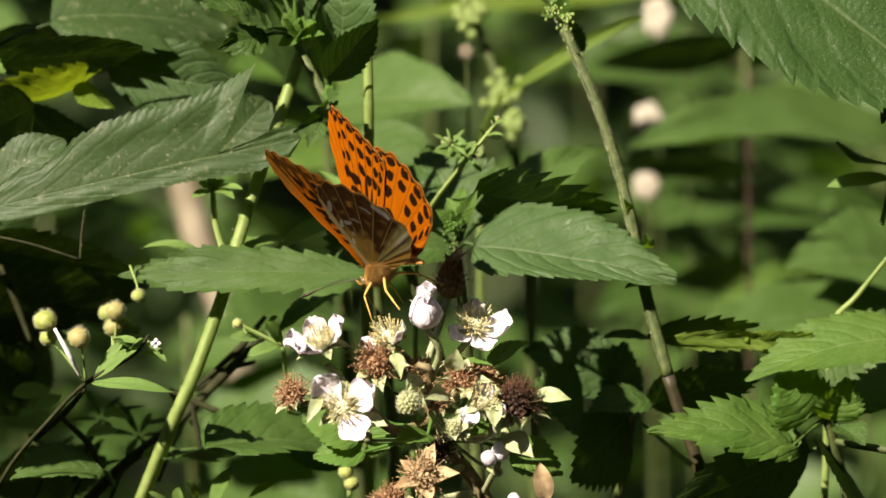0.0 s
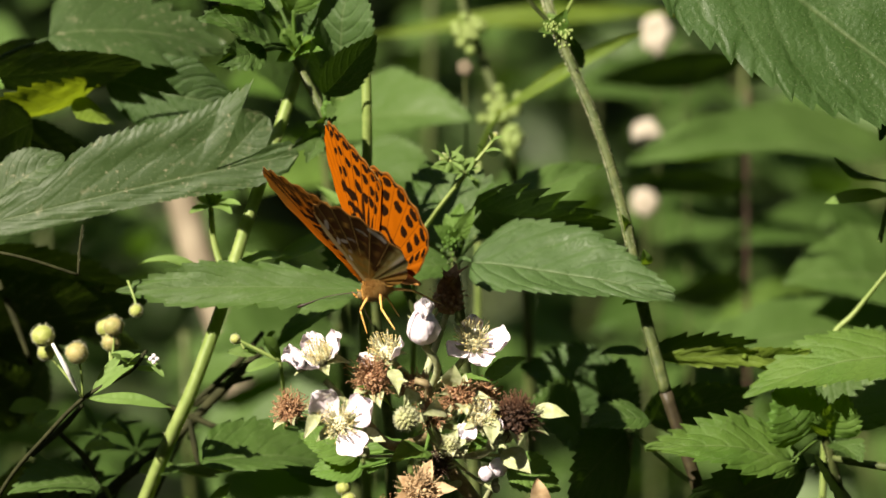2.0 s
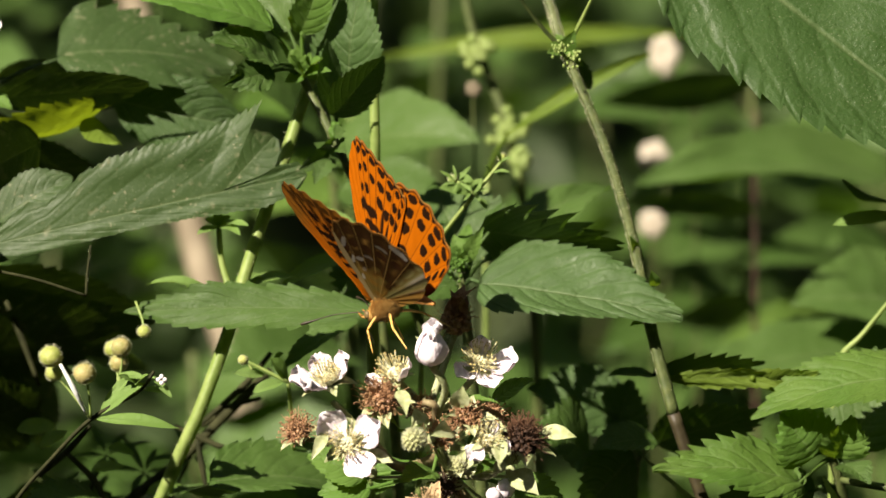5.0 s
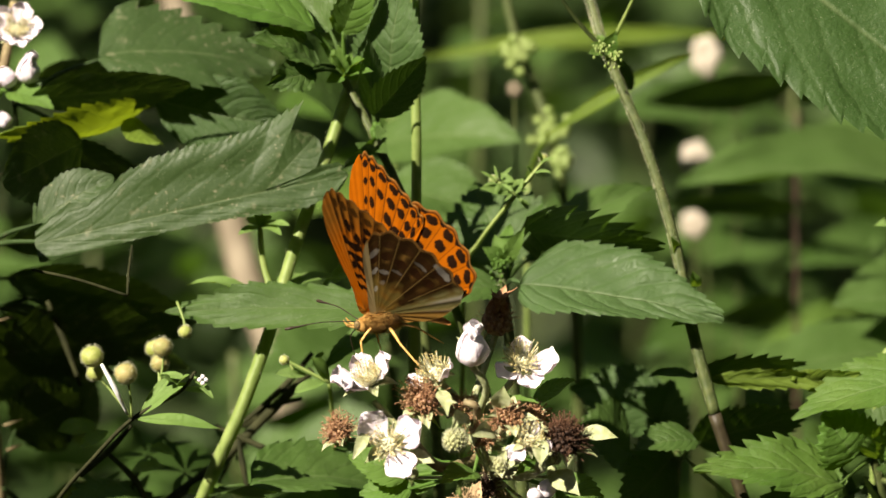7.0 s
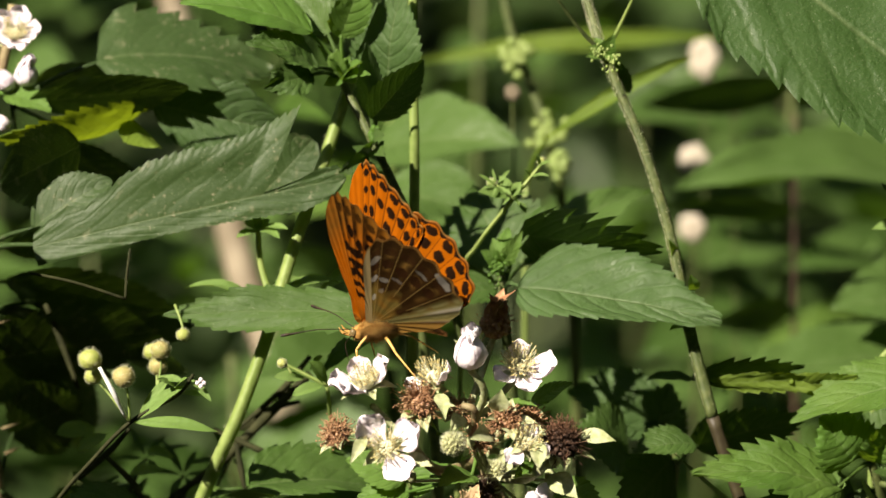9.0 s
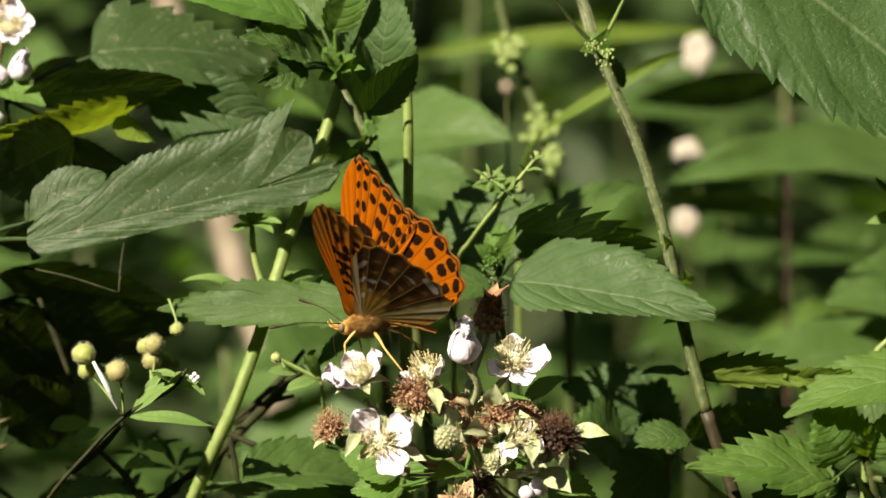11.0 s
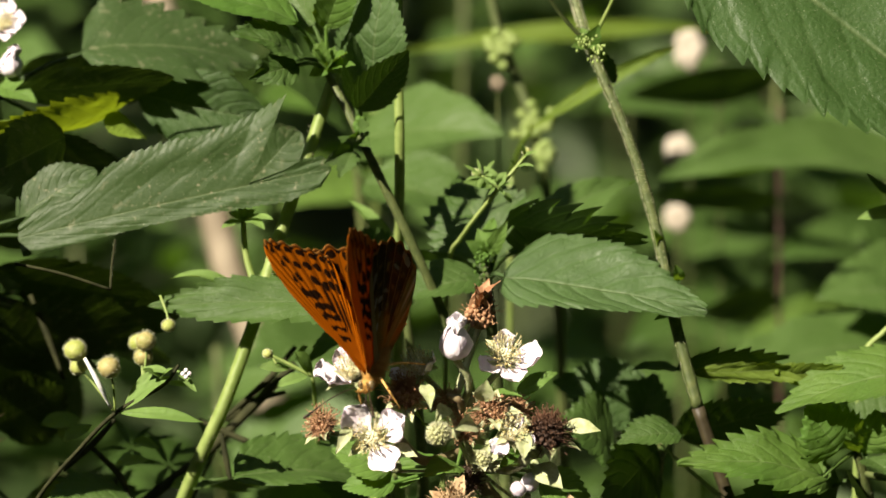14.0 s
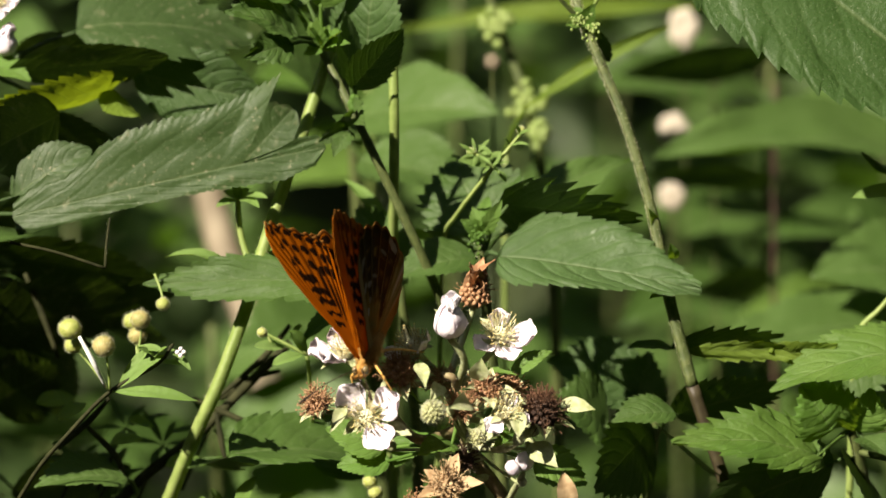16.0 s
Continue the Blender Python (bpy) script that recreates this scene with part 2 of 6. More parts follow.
def ellipsoid_into(bm, centre, axes, turn=None, seg=12, rings=8, lump=0.0, scale=900):
    vs = []
    turn = turn or Matrix.Identity(3)
    for i in range(rings + 1):
        th = math.pi * i / rings
        row = []
        for j in range(seg):
            ph = 2 * math.pi * j / seg
            v = Vector((axes[0] * math.sin(th) * math.cos(ph), axes[1] * math.sin(th) * math.sin(ph), axes[2] * math.cos(th)))
            v *= 1 + lump * noise.noise(v * scale)
            row.append(bm.verts.new(Vector(centre) + turn @ v))
            if i in (0, rings):
                break
        vs.append(row)
    for i in range(rings):
        for j in range(seg):
            a, b = vs[i], vs[i + 1]
            k = (j + 1) % seg
            if len(a) == 1:
                bm.faces.new((a[0], b[j], b[k]))
            elif len(b) == 1:
                bm.faces.new((a[j], b[0], a[k]))
            else:
                bm.faces.new((a[j], b[j], b[k], a[k]))


def basis(x, z):
    """A turn whose x axis runs along x and whose z axis leans to z."""
    x = Vector(x).normalized()
    y = Vector(z).cross(x).normalized()
    return Matrix((x, y, x.cross(y))).transposed()


SHAPES = {"nettle": lambda u: math.sin(math.pi * min(1, u ** 0.62)) ** 0.85 * (1 - 0.15 * u),
          "broad": lambda u: math.sin(math.pi * min(1, u ** 0.52)) ** 0.72 * (1 - 0.12 * u),
          "bramble": lambda u: math.sin(math.pi * min(1, u ** 0.8)) ** 0.7,
          "blade": lambda u: math.sin(math.pi * u ** 0.9) ** 0.8,
          "spoon": lambda u: (0.1 + 0.9 * math.sin(math.pi * min(1, u ** 1.5)) ** 0.8) * (1 if u < 0.98 else 0.4),
          "sepal": lambda u: math.sin(math.pi * min(1, u ** 0.72)) ** 1.15,
          "grass": lambda u: min(1.0, 6 * u) * (1 - u) ** 0.55}


def leaf_into(bm, length, width, shape="nettle", teeth=14, bite=0.16, fold=0.25, arch=0.08, twist=0.0, wave=0.03, seed=0,
              fine=4, cols=12, quilt=0.006, pairs=7.0, lean=0.0, place=None):
    """A toothed leaf blade along x from the origin, veins sunk into it; y across, z its upper face."""
    rng = random.Random(seed)
    off = rng.uniform(0, 100)
    rows = max(8, teeth * fine)
    uv = bm.loops.layers.uv.verify()
    prof = SHAPES[shape]
    grid = []
    for i in range(rows + 1):
        u = i / rows
        saw = (u * teeth) % 1.0 if teeth else 0.0
        cut = bite * (saw - 0.5) * (0.75 + 0.7 * noise.noise(Vector((int(u * teeth) * 1.7, off, 4)))) if teeth and 0.02 < u < 0.97 else 0.0
        row = []
        for j in range(cols + 1):
            v = 2 * j / cols - 1
            edge = abs(v) ** 3
            big = 0.14 * noise.noise(Vector((u * 4, off, 9 if v > 0 else 0)))
            hw = width / 2 * max(prof(u), 0.004) * (1 + big + cut * edge) * (1 + lean * (1 if v > 0 else -1))
            y = v * hw
            x = length * (u + (0.55 * bite * width / length) * edge * (saw - 0.3 if teeth else 0) * 0.5 + 0.06 * edge * math.sin(math.pi * u))
            z = fold * abs(y) + arch * length * 4 * u * (1 - u) + twist * y * (u - 0.3)
            ripple = abs(math.sin(math.pi * (u * pairs - abs(v) ** 1.25 * 2.3 + 0.68)))
            z += quilt * width * ripple * (1 - abs(v) ** 4) * min(1, abs(v) * 5)
            z += wave * length * (noise.noise(Vector((u * 3.1, v * 1.3, off))) + 0.45 * noise.noise(Vector((u * 8.0, v * 3.0, off + 5)))) * (0.3 + abs(v))
            p = Vector((x, y, z))
            row.append((bm.verts.new(place @ p if place else p), u, v * 0.5 + 0.5))
        grid.append(row)
    for i in range(rows):
        for j in range(cols):
            q = (grid[i][j], grid[i + 1][j], grid[i + 1][j + 1], grid[i][j + 1])
            f = bm.faces.new([a[0] for a in q])
            for loop, a in zip(f.loops, q):
                loop[uv].uv = (a[1], a[2])


def leaf(parent, base, tip, width, facing, material=None, joint=None, name="leaf", label="", seed=0, **kw):
    """One leaf from base to tip (places of the plan), its upper face towards facing (none: turned just away from the sun); joint: where its stalk meets the stem."""
    b, t = spot(*base), spot(*tip)
    material = material or NETTLE
    if facing is None:
        # a blade turned just away from the sun
        facing = (t - b).cross(TO_SUN).normalized()
        facing = (-facing if facing.y > 0 else facing) - TO_SUN * 0.03
        kw = {"fold": 0.02, "arch": 0.01, "wave": 0.006, "quilt": 0.0, **kw}
    m = Matrix.Translation(b) @ basis(t - b, facing).to_4x4()
    bm = bmesh.new()
    leaf_into(bm, (t - b).length, width * UNIT, seed=seed, place=m, **kw)
    if joint is not None:
        j = spot(*joint)
        mid = b.lerp(j, 0.5) + Vector((0, 0, 0.0012))
        tube_into(bm, [j, mid, b + (t - b) * 0.04], [0.0007, 0.0006, 0.0004], 6, 8)
    return part(name, bm, material, parent, label)


def torn_leaf(parent, base, tip, facing, joint, seed, label):
    """A broad leaf whose upper half ends in a slanting tear, its lower half narrow and turned down, the rims nibbled."""
    b, t = spot(*base), spot(*tip)
    m = Matrix.Translation(b) @ basis(t - b, facing).to_4x4()
    length = (t - b).length

    def pick(table, u):
        for (u0, h0), (u1, h1) in zip(table, table[1:]):
            if u <= u1:
                return h0 + (h1 - h0) * (u - u0) / (u1 - u0)
        return table[-1][1]

    upper = [(0, 24), (0.10, 58), (0.16, 50), (0.28, 94), (0.40, 108), (0.5, 102), (0.6, 112), (0.68, 128), (0.74, 136)]
    lobe = [(0.74, 4), (0.84, 14), (0.93, 26), (0.98, 24), (1.0, 2)]
    lower = [(0, 36), (0.2, 34), (0.45, 32), (0.7, 38), (0.84, 44), (0.86, 40), (0.95, 30), (1.0, 2)]
    bm = bmesh.new()
    uv = bm.loops.layers.uv.verify()
    for table, sign, u0, u1, shear in ((upper, 1, 0.0, 0.74, 0.72), (lobe, 1, 0.74, 1.0, 0.1), (lower, -1, 0.0, 1.0, 0.15)):
        rows, cols = int(150 * (u1 - u0)) + 8, 12
        grid = []
        for i in range(rows + 1):
            u = u0 + (u1 - u0) * i / rows
            saw = (u * 40) % 1.0
            nick = 0.07 * (saw - 0.5) * (1 + noise.noise(Vector((int(u * 40) * 1.3, 2, seed)))) + 0.05 * noise.noise(Vector((u * 26, sign * 3, seed)))
            gone = max(0.0, noise.noise(Vector((u * 11, sign * 7, seed + 3))) - 0.32) * 0.35
            row = []
            for j in range(cols + 1):
                v = j / cols
                y = sign * v * pick(table, u) * UNIT * (1 + (nick - gone) * v ** 3)
                x = length * u + shear * abs(y) * min(1.0, 0.35 + u)
                ripple = abs(math.sin(math.pi * (u * 10 - v * 2.2)))
                z = (0.10 if sign > 0 else 0.04) * abs(y) + 0.03 * length * 4 * u * (1 - u) + 0.0001 * ripple * v * (1 - v ** 4)
                z += 0.0013 * (noise.noise(Vector((u * 5, v * sign * 2, seed))) + 0.3 * noise.noise(Vector((u * 15, v * sign * 4, seed)))) * v
                if u0 < 0.1 and u1 < 0.8:
                    z += 0.004 * max(0.0, u - 0.66) / 0.08 * v
                row.append((bm.verts.new(m @ Vector((x, y, z))), u, 0.5 + 0.5 * v * sign))
            grid.append(row)
        for i in range(rows):
            for j in range(cols):
                q = (grid[i][j], grid[i + 1][j], grid[i + 1][j + 1], grid[i][j + 1])
                f = bm.faces.new([a[0] for a in (q if sign > 0 else q[::-1])])
                for loop, a in zip(f.loops, q if sign > 0 else q[::-1]):
                    loop[uv].uv = (a[1], a[2])
    bmesh.ops.remove_doubles(bm, verts=bm.verts, dist=1e-6)
    j = spot(*joint)
    tube_into(bm, [j, b.lerp(j, 0.5) + Vector((0, 0, 0.0012)), b + (t - b) * 0.04], [0.0008, 0.0007, 0.0005], 6, 8)
    return part("leaf", bm, BRAMBLE, parent, label)


# ---- the ground and the far growth ----
def build_ground():
    bm = bmesh.new()
    n = 60
    reach = [-400, -60, -12]
    xs = reach + [-4 + 8 * i / n for i in range(n + 1)] + [12, 60, 400]
    rows = [[bm.verts.new((x, y, 0.05 * noise.noise(Vector((x * 0.9, y * 0.9, 3))) + 0.012 * noise.noise(Vector((x * 7, y * 7, 0))))) for x in xs] for y in xs]
    for i in range(len(xs) - 1):
        for j in range(len(xs) - 1):
            bm.faces.new((rows[i][j], rows[i][j + 1], rows[i + 1][j + 1], rows[i + 1][j]))
    tagged(part("ground", bm, SOIL), "dark leaf mould under the nettles and brambles", "ground", kind="structure")


def build_far_growth():
    """Leaves beyond counting that close the view behind the nettles, on a rising bank."""
    rng = random.Random(5)
    for name, near, far, count, size, mat in (("undergrowth", 0.55, 1.5, 900, 0.055, NETTLE), ("hedge", 1.5, 4.0, 1500, 0.10, BRAMBLE)):
        bm = bmesh.new()
        for i in range(count):
            d = rng.uniform(near, far)
            half = 0.16 * (REACH + d) / REACH * 1.5
            x = rng.uniform(-half, half) * (1.2 if near < 1 else 1.6)
            eye_z = (EYE + AHEAD * (REACH + d)).z
            z = max(0.03, eye_z + rng.uniform(-1.0, 0.75) * half)
            p = Vector((x, (EYE + AHEAD * (REACH + d)).y, z))
            a = rng.uniform(0, 6.283)
            x_axis = Vector((math.cos(a), math.sin(a), rng.uniform(-0.5, 0.15)))
            up = Vector((rng.gauss(0, 0.35), rng.gauss(-0.25, 0.35), 1))
            m = Matrix.Translation(p) @ basis(x_axis, up).to_4x4()
            ln = size * rng.uniform(0.6, 1.25)
            leaf_into(bm, ln, ln * rng.uniform(0.45, 0.7), seed=i, fine=2, cols=4, teeth=9, wave=0.05, place=m)
        tagged(part(name, bm, mat), "soft mass of green leaves far behind", "undergrowth", kind="stuff")
    # the bank's colour is darkened to stand in for hedge in shade
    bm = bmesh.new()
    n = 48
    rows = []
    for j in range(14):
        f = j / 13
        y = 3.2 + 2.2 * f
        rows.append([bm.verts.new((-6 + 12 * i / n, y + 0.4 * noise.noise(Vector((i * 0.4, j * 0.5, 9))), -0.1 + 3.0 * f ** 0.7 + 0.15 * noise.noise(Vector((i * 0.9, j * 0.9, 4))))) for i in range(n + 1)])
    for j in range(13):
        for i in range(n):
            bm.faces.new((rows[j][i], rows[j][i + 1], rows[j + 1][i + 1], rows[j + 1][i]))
    tagged(part("bank", bm, plain("shade-dark bank", rgb(0.010, 0.016, 0.006), rgb(0.035, 0.05, 0.015), 0.9, 14.0, relief=0.02)), "bank that closes the view, coloured dark as hedge in shade", "bank", kind="structure")


def build_surround():
    """Unseen hedge leaves added all round to block sky light; the sun comes in over them."""
    rng = random.Random(77)
    bm = bmesh.new()
    for i in range(3600):
        a = rng.uniform(0, 6.283)
        r = rng.uniform(2.3, 3.6)
        top = 2.6 if Vector((math.cos(a), math.sin(a), 0)).dot(TO_SUN) > 0.25 else 5.2
        p = Vector((r * math.cos(a) * 1.15, r * math.sin(a) + 0.2, rng.uniform(0.1, top)))
        if abs(p.x) < 0.5 and p.y > 0:
            continue
        b = rng.uniform(0, 6.283)
        m = Matrix.Translation(p) @ basis(Vector((math.cos(b), math.sin(b), rng.uniform(-0.5, 0.2))), Vector((rng.gauss(0, 0.4), rng.gauss(0, 0.4), 1))).to_4x4()
        ln = rng.uniform(0.22, 0.42)
        leaf_into(bm, ln, ln * 0.75, seed=i, fine=2, cols=2, teeth=3, wave=0.05, quilt=0.0, place=m)
    # unseen loose leaves added overhead, to dapple the far side with shade
    for i in range(520):
        p = Vector((rng.uniform(-3.0, 0.2), rng.uniform(-0.95, 2.4), rng.uniform(2.3, 3.0)))
        b = rng.uniform(0, 6.283)
        m = Matrix.Translation(p) @ basis(Vector((math.cos(b), math.sin(b), rng.uniform(-0.5, 0.2))), Vector((rng.gauss(0, 0.4), rng.gauss(0, 0.4), 1))).to_4x4()
        ln = rng.uniform(0.10, 0.22)
        leaf_into(bm, ln, ln * 0.7, seed=i, fine=2, cols=2, teeth=4, wave=0.05, quilt=0.0, place=m)
    tagged(part("hedgerow", bm, BRAMBLE), "unseen hedge and overhead leaves added to shade the glade", "hedgerow", kind="stuff")
    # closing sheet with the hedge's deep shade put into its colour
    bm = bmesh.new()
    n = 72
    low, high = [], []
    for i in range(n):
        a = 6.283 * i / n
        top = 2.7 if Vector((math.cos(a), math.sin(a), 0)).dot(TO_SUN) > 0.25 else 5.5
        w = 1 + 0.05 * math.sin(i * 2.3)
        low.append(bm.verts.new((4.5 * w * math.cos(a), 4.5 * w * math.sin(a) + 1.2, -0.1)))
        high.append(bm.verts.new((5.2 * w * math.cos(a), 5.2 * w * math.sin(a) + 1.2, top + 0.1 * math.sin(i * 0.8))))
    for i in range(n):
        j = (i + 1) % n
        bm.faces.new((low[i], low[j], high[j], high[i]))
    tagged(part("backdrop", bm, plain("deep shade of the hedge", rgb(0.015, 0.025, 0.008), rgb(0.05, 0.075, 0.02), 0.9, 8.0, relief=0.02)), "unseen sheet round the glade, coloured dark as hedge shade", "backdrop", kind="structure")


def generic_nettle(height, seed, lush=1.0):
    """A whole nettle: square hairy stem with crossed pairs of toothed leaves; it stands at the origin."""
    rng = random.Random(seed)
    ob = thing("nettle", "green stinging nettle with paired toothed leaves, out of focus behind", "nettle", "nettles behind the flowers")
    top = Vector((rng.uniform(-0.04, 0.04), rng.uniform(-0.04, 0.04), height))
    pts = [Vector((0, 0, -0.01)), Vector((top.x * 0.2, top.y * 0.3, height * 0.5)), top]
    stem("stem", pts, [0.0028, 0.002, 0.001], HAIRY, ob, sides=8, n=14, square=0.12)
    c = curve_points(pts, 40)
    k = 0
    z = 0.22
    while z < 1.0:
        p = c[int(z * 40)]
        size = 0.085 * lush * (1.1 - 0.55 * z) * rng.uniform(0.85, 1.15)
        for s in (0, math.pi):
            a = s + k * 1.57 + rng.uniform(-0.3, 0.3)
            out = Vector((math.cos(a), math.sin(a), rng.uniform(-0.25, 0.2)))
            b = p + out * 0.018
            m = Matrix.Translation(b) @ basis(out, Vector((0, -0.1, 1))).to_4x4()
            bm = bmesh.new()
            leaf_into(bm, size, size * 0.58, seed=seed * 50 + k, fine=2, cols=6, teeth=11, arch=0.1, place=m)
            tube_into(bm, [p, b + out * 0.003], [0.0008, 0.0006], 5, 3)
            part("leaf", bm, NETTLE, ob)
            k += 1
        z += rng.uniform(0.085, 0.12)
    return ob


# ---- the plants that stand in focus ----
def build_nettle_centre():
    ob = thing("nettle", "green stinging nettle with serrated leaves behind the blossom", "nettle", "nettles in focus")
    top = spot(806, 392, 0.012)
    pts = [top, spot(812, 470, 0.014), spot(828, 620, 0.03), spot(850, 900, 0.04)]
    pts += to_ground(pts[-1], (0.03, 0.05))
    stem("stem", pts, [0.0009, 0.0015, 0.002, 0.0026], HAIRY, ob, square=0.1)
    hairs(pts[:4], 0.0014, 160, 0.0010, ob, 3)
    j = (810, 440, 0.013)
    leaf(ob, (838, 437, 0.006), (1198, 500, -0.006), 190, (-0.12, -0.55, 0.83), QUILTED, joint=j, label="broad matt green serrated leaf", seed=1, shape="broad", teeth=15, bite=0.13, fold=0.10, arch=0.04, wave=0.035, fine=6, cols=22, lean=0.2, quilt=0.012)
    leaf(ob, (846, 344, 0.012), (1082, 368, 0.012), 200, None, joint=j, seed=2, shape="broad", teeth=7, bite=0.55, fine=8, label="shaded dark serrated leaf")
    leaf(ob, (822, 402, 0.03), (752, 262, 0.045), 215, (-0.1, -0.85, 0.5), joint=j, seed=3, teeth=11, bite=0.22, fold=0.05)
    leaf(ob, (850, 395, 0.04), (1075, 262, 0.07), 120, (-0.2, -0.6, 0.75), joint=j, seed=4, teeth=12, bite=0.16, fold=0.15)
    leaf(ob, (800, 440, 0.02), (655, 478, 0.012), 120, (0, -0.5, 0.86), joint=j, seed=5, teeth=12, bite=0.18)
    leaf(ob, (800, 425, 0.03), (600, 410, 0.05), 150, None, joint=j, seed=6, teeth=12, bite=0.24)
    for k, (x, y) in enumerate(((845, 335), (770, 372), (792, 350), (830, 352), (820, 330))):
        leaf(ob, (808, 398, 0.011), (x, y, 0.004 + 0.004 * k), 34, (0.2 - 0.1 * k, -0.9, 0.4), YOUNG, seed=10 + k, teeth=7, bite=0.3, cols=6, name="young_leaf", label="small fresh green leaf at the tip")
    bm = bmesh.new()
    rng = random.Random(8)
    for _ in range(46):
        ellipsoid_into(bm, spot(800 + rng.gauss(0, 8), 402 + rng.gauss(0, 12), 0.006 + rng.uniform(0, 0.004)), (0.0004, 0.0004, 0.0005), seg=6, rings=4)
    tagged(part("flower_knot", bm, YOUNG, ob, "pale green nettle buds"), kind="stuff")


def build_nettle_tall():
    """The stem that crosses the view beside the flower, with nodes and torn leaves."""
    ob = thing("nettle", "tall nettle stem with stinging hairs and few leaves", "nettle", "nettles in focus")
    pts = [spot(930, -150, 0.02), spot(962, -55, 0.015), spot(988, 25, 0.01), spot(1058, 190, 0.006), spot(1106, 345, 0.004), spot(1142, 515, 0.0015), spot(1182, 665, 0.0), spot(1248, 860, 0.004), spot(1300, 1040, 0.01)]
    pts += to_ground(pts[-1], (0.04, 0.03))
    stem("stem", pts[:7], [0.0008, 0.0010, 0.0012, 0.0014, 0.0015], HAIRY, ob, "olive hairy upper stem", n=70, square=0.12, knobs=0.12)
    # brown lower part, its colour darkened further in place of shade
    stem("lower_stem", pts[6:], [0.0015, 0.0016, 0.0018, 0.002, 0.0024], plain("shade-darkened brown stem", rgb(0.026, 0.019, 0.009), rgb(0.046, 0.038, 0.015), 0.6, 260.0), ob, "brownish lower stem, darkened for shade", n=60, square=0.12, knobs=0.12)
    hairs(pts[:7], 0.0013, 3400, 0.00050, ob, 7, 0.00007)
    stem("side_shoot", [spot(988, 24, 0.01), spot(945, -20, 0.006), spot(900, -80, 0.0)], [0.0006, 0.0005, 0.0003], HAIRY, ob, n=12)
    stem("side_shoot", [spot(990, 22, 0.01), spot(1012, -20, 0.006), spot(1045, -90, 0.0)], [0.0006, 0.0005, 0.0003], STEM, ob, n=12)
    rng = random.Random(66)
    for cx, cy in ((980, 20), (1000, 34)):
        bm = bmesh.new()
        for _ in range(26):
            ellipsoid_into(bm, spot(cx + rng.gauss(0, 9), cy + rng.gauss(0, 9), -0.006 + rng.uniform(-0.003, 0.003)), (0.0004, 0.0004, 0.0005), seg=6, rings=4)
        tagged(part("flower_tassel", bm, STEM, ob, "yellow-green flower knots at the node"), kind="stuff")
    for k, (x, y, s) in enumerate(((955, 28, 26), (1012, 35, 24), (972, -5, 30), (1005, -12, 34), (960, 10, 22), (1020, 52, 20))):
        leaf(ob, (988, 24, 0.009), (x, y, 0.004 + 0.003 * (k % 3)), s, (0.2, -0.8, 0.5), YOUNG, seed=20 + k, teeth=6, bite=0.3, cols=6, name="stipule", label="yellow-green stipule at the node")
    leaf(ob, (992, 40, 0.012), (1034, 92, 0.02), 46, (0.5, -0.4, -0.3), seed=27, teeth=7, bite=0.3, name="young_leaf")
    n2 = (1140, 512, 0.0015)
    leaf(ob, (1142, 508, 0.008), (1105, 512, -0.002), 24, (0, -0.5, 0.86), YOUNG, seed=28, teeth=0, cols=6, name="stipule")
    leaf(ob, (1146, 508, 0.008), (1192, 500, 0.0), 22, (0, -0.5, 0.86), YOUNG, seed=29, teeth=0, cols=6, name="stipule")
    leaf(ob, (1150, 440, 0.0), (1142, 412, -0.004), 24, (0, -0.9, 0.3), YOUNG, joint=(1128, 452, 0.008), seed=30, teeth=6, bite=0.3, cols=6, name="young_leaf")
    leaf(ob, (1118, 405, 0.008), (1102, 350, 0.0), 26, (0.4, -0.8, 0.3), YOUNG, seed=31, teeth=6, bite=0.3, cols=6, name="young_leaf")
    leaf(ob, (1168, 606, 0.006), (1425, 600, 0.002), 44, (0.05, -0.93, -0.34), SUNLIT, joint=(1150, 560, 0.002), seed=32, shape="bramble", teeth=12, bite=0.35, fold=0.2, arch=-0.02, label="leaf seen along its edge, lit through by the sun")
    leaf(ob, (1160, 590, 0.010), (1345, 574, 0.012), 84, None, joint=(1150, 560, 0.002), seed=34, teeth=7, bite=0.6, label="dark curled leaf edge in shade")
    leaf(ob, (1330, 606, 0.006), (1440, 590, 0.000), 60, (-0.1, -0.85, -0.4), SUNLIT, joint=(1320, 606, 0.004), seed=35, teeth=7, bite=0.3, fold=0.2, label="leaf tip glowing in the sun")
    leaf(ob, (1150, 600, 0.015), (1060, 602, 0.01), 40, (0.1, -0.3, 0.9), joint=(1158, 580, 0.013), seed=33, teeth=8, bite=0.3, name="torn_leaf", label="shrivelled torn leaf")


